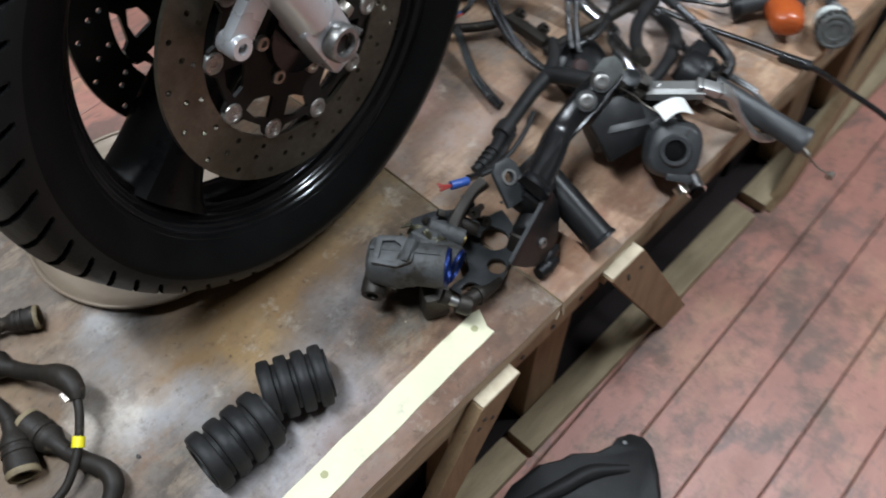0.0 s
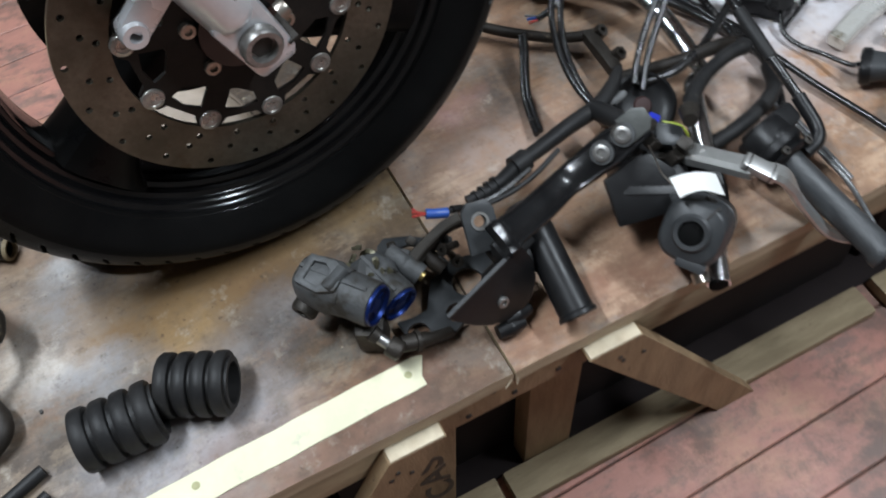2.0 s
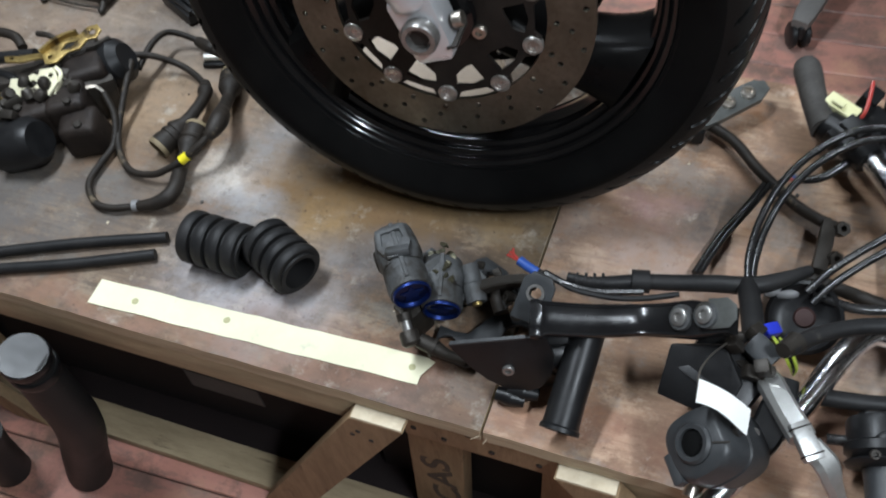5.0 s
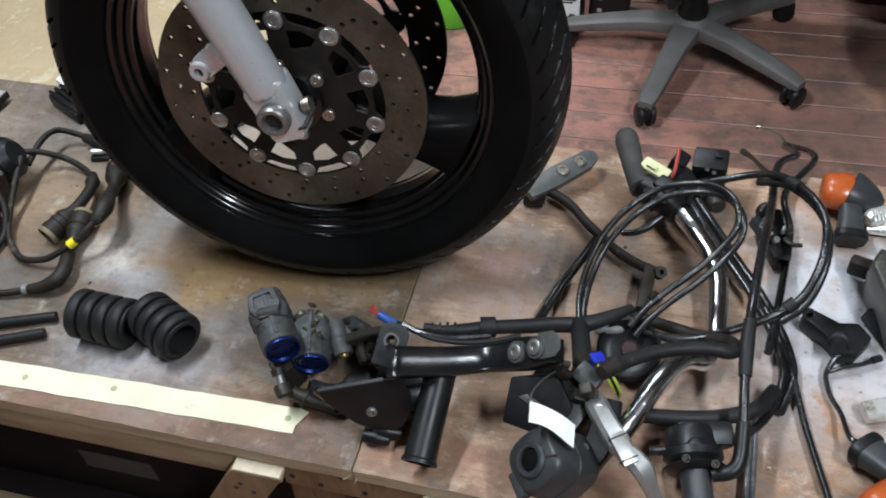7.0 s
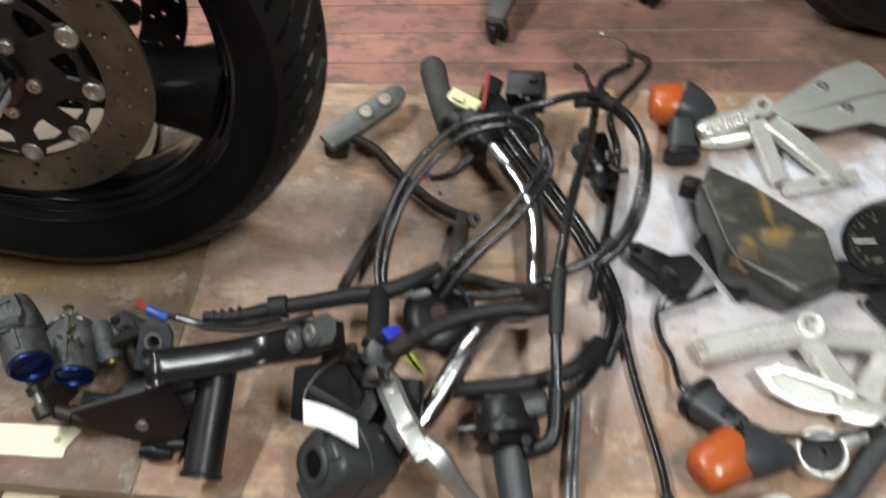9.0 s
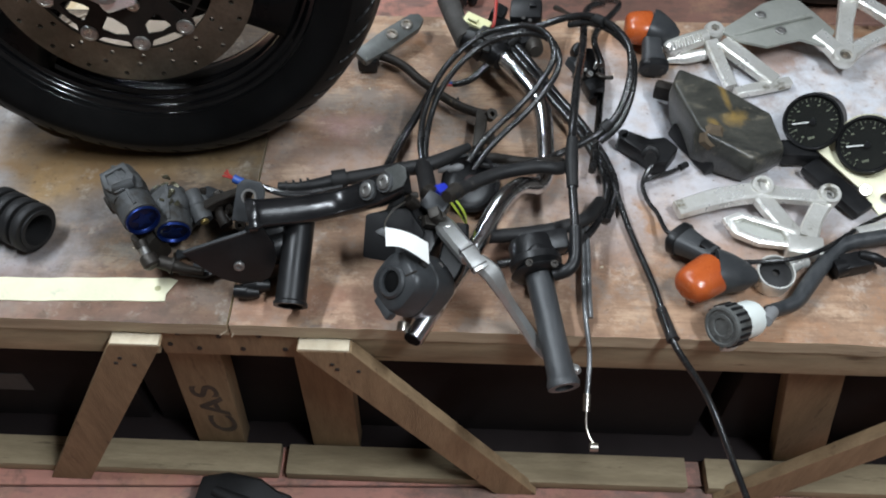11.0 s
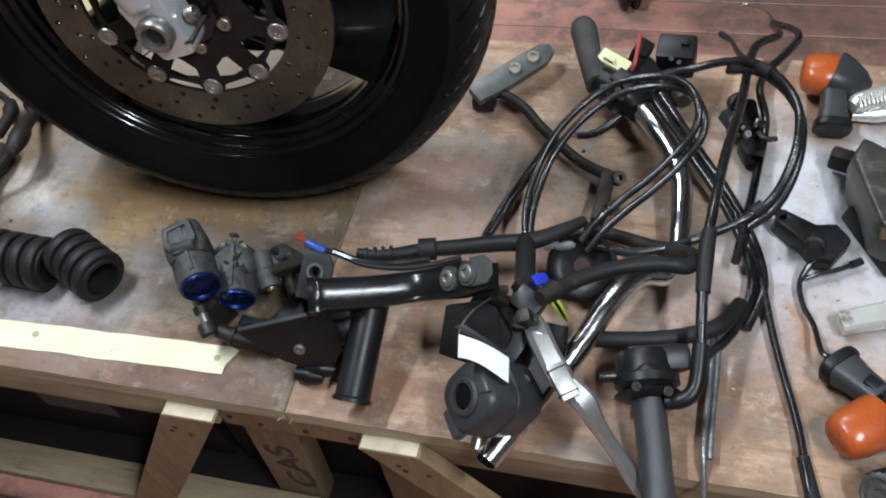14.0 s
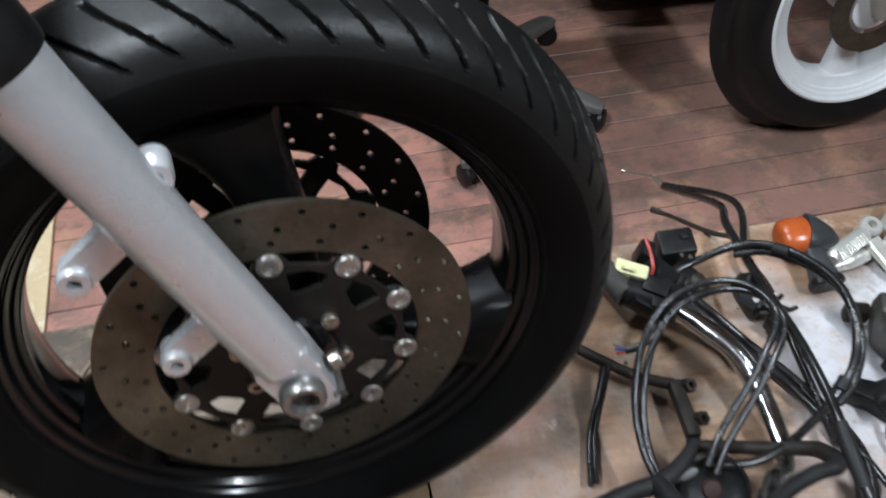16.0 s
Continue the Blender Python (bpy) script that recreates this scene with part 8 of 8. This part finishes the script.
for k, (grow, z) in enumerate(((0.93, pz + 0.006), (1.0, pz), (1.02, pz - 0.02), (0.98, pz - 0.035), (1.0, FLOOR + 0.012), (1.0, FLOOR + 0.001))):
    levels.append([pbm.verts.new((pcx + (x - pcx) * grow, pcy + (y - pcy) * grow, z + (0.012 * noise.noise(Vector((x * 22, y * 22, 1))) - 0.10 * (x > 0.06) * (x - 0.06) if k < 4 else 0))) for x, y in rim_])
for a_, b_ in zip(levels, levels[1:]):
    for k in range(len(rim_)):
        j = (k + 1) % len(rim_)
        pbm.faces.new((a_[k], a_[j], b_[j], b_[k]))
pbm.faces.new(levels[0])
pbm.faces.new(levels[-1][::-1])
part("moulding", pbm, M_RUBBER, ps)
part("ridge", tube([(-0.085, -0.053, pz + 0.004), (-0.03, -0.076, pz + 0.010), (0.02, -0.093, pz + 0.008), (0.065, -0.128, pz + 0.002)], [0.008, 0.012, 0.012, 0.006], 12), M_RUBBER, ps)
part("screw_hole", lathe([(0.0032, 0), (0.0032, 0.0012), (0, 0.0014)], Matrix.Translation((0.092, -0.100, pz + 0.004)), 10), M_WIREGREY, ps)

ex = thing("rubber_duct", (-0.655, -0.06, FLOOR), "black rubber duct standing on the floor before the bench", "duct")
part("duct", tube([(-0.557, -0.052, -0.045), (-0.561, -0.052, -0.087), (-0.566, -0.052, -0.149), (-0.571, -0.052, -0.209), (-0.590, -0.053, -0.275), (-0.628, -0.055, -0.366), (-0.655, -0.06, FLOOR + 0.004)], [0.026, 0.028, 0.030, 0.031, 0.032, 0.033, 0.034], 26), M_RUBBER, ex)
for cz, cr in ((-0.072, 0.0305), (-0.048, 0.031)):
    part("collar", tube([(-0.560, -0.052, cz - 0.008), (-0.559, -0.052, cz - 0.004), (-0.559, -0.052, cz + 0.004), (-0.558, -0.052, cz + 0.008)], [cr - 0.002, cr, cr, cr - 0.002], 26, 3), M_PLASTIC, ex)
part("duct", tube([(-0.72, -0.10, -0.26), (-0.75, -0.10, -0.33), (-0.77, -0.10, FLOOR + 0.02)], [0.026, 0.028, 0.03], 20), M_RUBBER, ex)


def office_chair():
    hub = Vector((0.335, 1.47, FLOOR))
    t = thing("office_chair", hub, "grey plastic five-star office chair base on casters", "office chair")
    part("column", lathe([(0, 0.10), (0.034, 0.10), (0.036, 0.13), (0.030, 0.14), (0.030, 0.20), (0.024, 0.21), (0.024, 0.42), (0, 0.42)], Matrix.Translation(hub), 28), M_PLASTIC, t, "black gas column")
    part("hub", lathe([(0, 0.055), (0.045, 0.055), (0.052, 0.075), (0.050, 0.105), (0.040, 0.115), (0, 0.115)], Matrix.Translation(hub), 28), M_CHAIR, t)
    for k in range(5):
        a = math.radians(-105 + 72 * k)
        m = Matrix.Translation(hub + Vector((0, 0, 0.085))) @ pose(0, 0, 0, 0, 0, math.degrees(a) - 90)
        arm = part("leg", loft([((0, 0.03, 0.002), 0.034, 0.020), ((0, 0.12, 0.0), 0.027, 0.019), ((0, 0.22, -0.012), 0.024, 0.016), ((0, 0.285, -0.022), 0.021, 0.013), ((0, 0.305, -0.026), 0.016, 0.010)], m), M_CHAIR, t)
        c = m @ Vector((0, 0.292, -0.058))
        turn = math.degrees(a) + 35 + 50 * k
        for s in (-1, 1):
            part("caster_wheel", lathe([(0, -0.008), (0.020, -0.008), (0.0262, -0.004), (0.0262, 0.004), (0.020, 0.008), (0, 0.008)], Matrix.Translation(c) @ pose(0, 0, 0, 0, 0, turn) @ pose(0, 0.013 * s, 0, 90, 0, 0), 22), M_PLASTIC, arm)
        part("caster_fork", block((0.040, 0.016, 0.030), Matrix.Translation(c + Vector((0, 0, 0.014))) @ pose(0, 0, 0, 0, 0, turn), 0.006), M_PLASTIC, arm)
    part("mechanism", block((0.22, 0.20, 0.04), Matrix.Translation(hub + Vector((0, 0, 0.44))), 0.012), M_PLASTIC, t)
    part("seat", block((0.48, 0.46, 0.07), Matrix.Translation(hub + Vector((0, 0, 0.495))), 0.03, None, 1.0, 4), M_DARK, t, "dark padded seat")


office_chair()


def parked_motorcycle():
    """The lower part of a machine in the dark behind the bench."""
    c = Vector((1.105, 1.270, FLOOR + 0.309))
    m = Matrix.Translation(c) @ pose(0, 0, 0, 0, 0, 2) @ pose(0, 0, 0, 84, 0, 0)
    t = thing("parked_motorcycle", (c.x, c.y, FLOOR), "motorcycle with a white rim parked in the dark", "motorcycle")
    part("tyre", tyre_mesh(m, 0.310, 0.066, 0.220, 20, 120, False), M_TREAD, t)
    part("rim", rim_mesh(m, 0.220, 0.058, 0.176), M_WHITERIM, t, "white painted cast rim")
    part("hub", lathe([(0.012, -0.06), (0.05, -0.055), (0.05, 0.055), (0.012, 0.06)], m, 32, closed=True), M_WHITERIM, t)
    for ang in (30, 150, 270):
        part("spoke", loft([((0, 0.04, 0), 0.030, 0.024), ((0, 0.10, 0), 0.026, 0.018), ((0, 0.178, 0), 0.040, 0.022)], m @ pose(0, 0, 0, 0, 0, ang - 90)), M_WHITERIM, t)
    part("brake_disc", plate(ring_pts(0.10, 60), [ring_pts(0.06, 40)], 0.005, m @ pose(0, 0, 0.055)), M_DISC, t)
    part("caliper", block((0.05, 0.09, 0.045), m @ pose(0.02, 0.07, 0.06), 0.010), M_ALU_GREY, t)
    part("fork_leg", tube([m @ Vector((0, 0, 0.085)), m @ Vector((-0.09, 0.22, 0.085)), m @ Vector((-0.19, 0.46, 0.085))], 0.025, 20), M_ALU_GREY, t)
    part("fork_leg", tube([m @ Vector((0, 0, -0.085)), m @ Vector((-0.09, 0.22, -0.085)), m @ Vector((-0.19, 0.46, -0.085))], 0.025, 20), M_ALU_GREY, t)
    part("engine", block((0.46, 0.34, 0.30), m @ pose(0.66, 0.10, -0.02), 0.05, None, 0.9, 3), M_DARK, t, "dark engine mass")
    part("fairing", block((1.0, 0.36, 0.34), m @ pose(0.42, 0.58, -0.02), 0.10, None, 0.8, 4), M_PAINTED, t, "dark bodywork")


parked_motorcycle()

# near-black block added further back to fill the dark and shade the floor
dk = thing("dark_back_block", (1.32, 2.03, FLOOR), "large near-black block added at the back to darken the space there", "machine")
part("cover", block((1.30, 0.70, 1.0), Matrix.Translation((1.32, 2.03, FLOOR + 0.54)), 0.10, None, 0.92, 4), M_DARK, dk)
for px in (0.80, 1.84):
    part("foot", block((0.10, 0.4, 0.06), Matrix.Translation((px, 2.05, FLOOR + 0.031)), 0.012), M_DARK, dk)

gb_ = thing("green_bottle", (-0.262, 1.515, FLOOR), "bright green plastic bottle lying behind the bench", "bottle")
part("bottle", lathe([(0, 0), (0.045, 0.0), (0.05, 0.01), (0.05, 0.14), (0.038, 0.17), (0.018, 0.18), (0.018, 0.20), (0, 0.20)], Matrix.Translation((-0.262, 1.515, FLOOR + 0.001)), 28), M_GREEN, gb_)
part("cap", lathe([(0.02, 0.196), (0.02, 0.225), (0, 0.226)], Matrix.Translation((-0.262, 1.515, FLOOR + 0.001)), 20), M_WHITE, gb_)
cn = thing("oil_canister", (0.011, 1.545, FLOOR), "black plastic canister with a white printed label", "canister")
cm_ = Matrix.Translation((0.011, 1.547, FLOOR)) @ pose(0, 0, 0, 0, 0, 2)
part("body", block((0.120, 0.085, 0.205), cm_ @ pose(0, 0, 0.1035), 0.010, None, 1.0, 3), M_PLASTIC, cn)
part("neck", lathe([(0, 0.20), (0.018, 0.20), (0.018, 0.222), (0.021, 0.224), (0.021, 0.242), (0, 0.243)], cm_ @ pose(0.03, 0, 0), 24), M_PLASTIC, cn, "black screw cap")
label_ = part("label", block((0.104, 0.0014, 0.092), cm_ @ pose(0, -0.0428, 0.068), 0.0004, None, 1.0, 1), M_PAPER, cn, "white printed label")
for bx_, bz_, bw_, bh_ in ((0.0, 0.101, 0.086, 0.011), (-0.004, 0.090, 0.076, 0.004), (0.026, 0.044, 0.034, 0.014), (0.034, 0.054, 0.014, 0.008), (-0.038, 0.040, 0.016, 0.007)):
    part("printed_bar", block((bw_, 0.0008, bh_), cm_ @ pose(bx_, -0.0438, bz_), 0), M_GREYPL, label_)
tc = thing("tool_case", (0.132, 1.60, FLOOR), "black case with pale clips standing by the canister", "case")
part("case", block((0.098, 0.11, 0.23), Matrix.Translation((0.132, 1.60, FLOOR + 0.116)), 0.008), M_DARK, tc)
for cz in (0.05, 0.085, 0.12):
    part("clip", block((0.012, 0.004, 0.009), Matrix.Translation((0.110, 1.544, FLOOR + cz)), 0.001), M_ALU, tc, "pale metal clip")

sheet = thing("plywood_sheet", (-1.35, 1.1, FLOOR), "pale bare plywood sheet lying behind the bench", "plywood sheet")
part("sheet", block((1.7, 1.25, 0.012), Matrix.Translation((-1.45, 1.26, FLOOR + 0.007)) @ pose(0, 0, 0, 0, 0, 1.5), 0.002), M_PLY, sheet)

# litter on the boards
rnd = random.Random(5)
for k in range(26):
    x, y = rnd.uniform(-0.55, 0.75), rnd.uniform(0.02, 0.52)
    r = rnd.uniform(0.0012, 0.003)
    bm = lathe([(r, 0), (r * 0.8, r * 0.6), (0, r * 0.8)], Matrix.Translation((x, y, 0.0002)) @ Matrix.Diagonal((1, rnd.uniform(0.5, 1.4), 1, 1)), 6)
    single("wood_crumb", bm, M_ENDGRAIN if k % 3 else M_SOCKET, (x, y, 0), "tiny crumb of debris on the board", "debris", "crumbs on the bench")

# splinters at the seam
for k in range(2):
    a = Vector((0.002 + 0.004 * k, 0.003, -0.010 - 0.004 * k))
    part("splinter", tube([a, a + Vector((0.005 * (k - 1.5), -0.004, -0.004)), a + Vector((0.009 * (k - 1.5), -0.006, -0.009))], 0.0006, 5), M_ENDGRAIN, bench)

# ---- floor planks ----
PW, LEAN = 0.0935, 2.0
rnd = random.Random(11)
shapes = {}
turned = Matrix.Rotation(radians(LEAN), 4, "Z")
span = X1 - X0 - 0.22
y = -0.097 - 20 * PW
while y < Y1 - 0.16:
    x = -span / 2
    while x < span / 2 - 0.01:
        ln = rnd.uniform(0.3, 1.3) if x <= -span / 2 else span
        x0, x1 = max(x, -span / 2), min(x + ln, span / 2)
        if x1 - x0 > 0.1:
            key = round(x1 - x0, 2)
            if key not in shapes:
                bm = block((key - 0.0025, PW - 0.0026, 0.018), Matrix(), 0.0016, None, 1.0, 1)
                me = bpy.data.meshes.new("plank")
                bm.to_mesh(me)
                bm.free()
                me.materials.append(M_PLANK)
                shapes[key] = me
            ob = new("plank", shapes[key])
            ob.parent = floor
            at = turned @ Vector(((x0 + x1) / 2, y + PW / 2, 0)) + Vector(((X0 + X1) / 2, 0, FLOOR - 0.009 - rnd.uniform(0, 0.0012)))
            ob.matrix_basis = Matrix.Translation(at - floor.location) @ turned
        x += ln
    y += PW
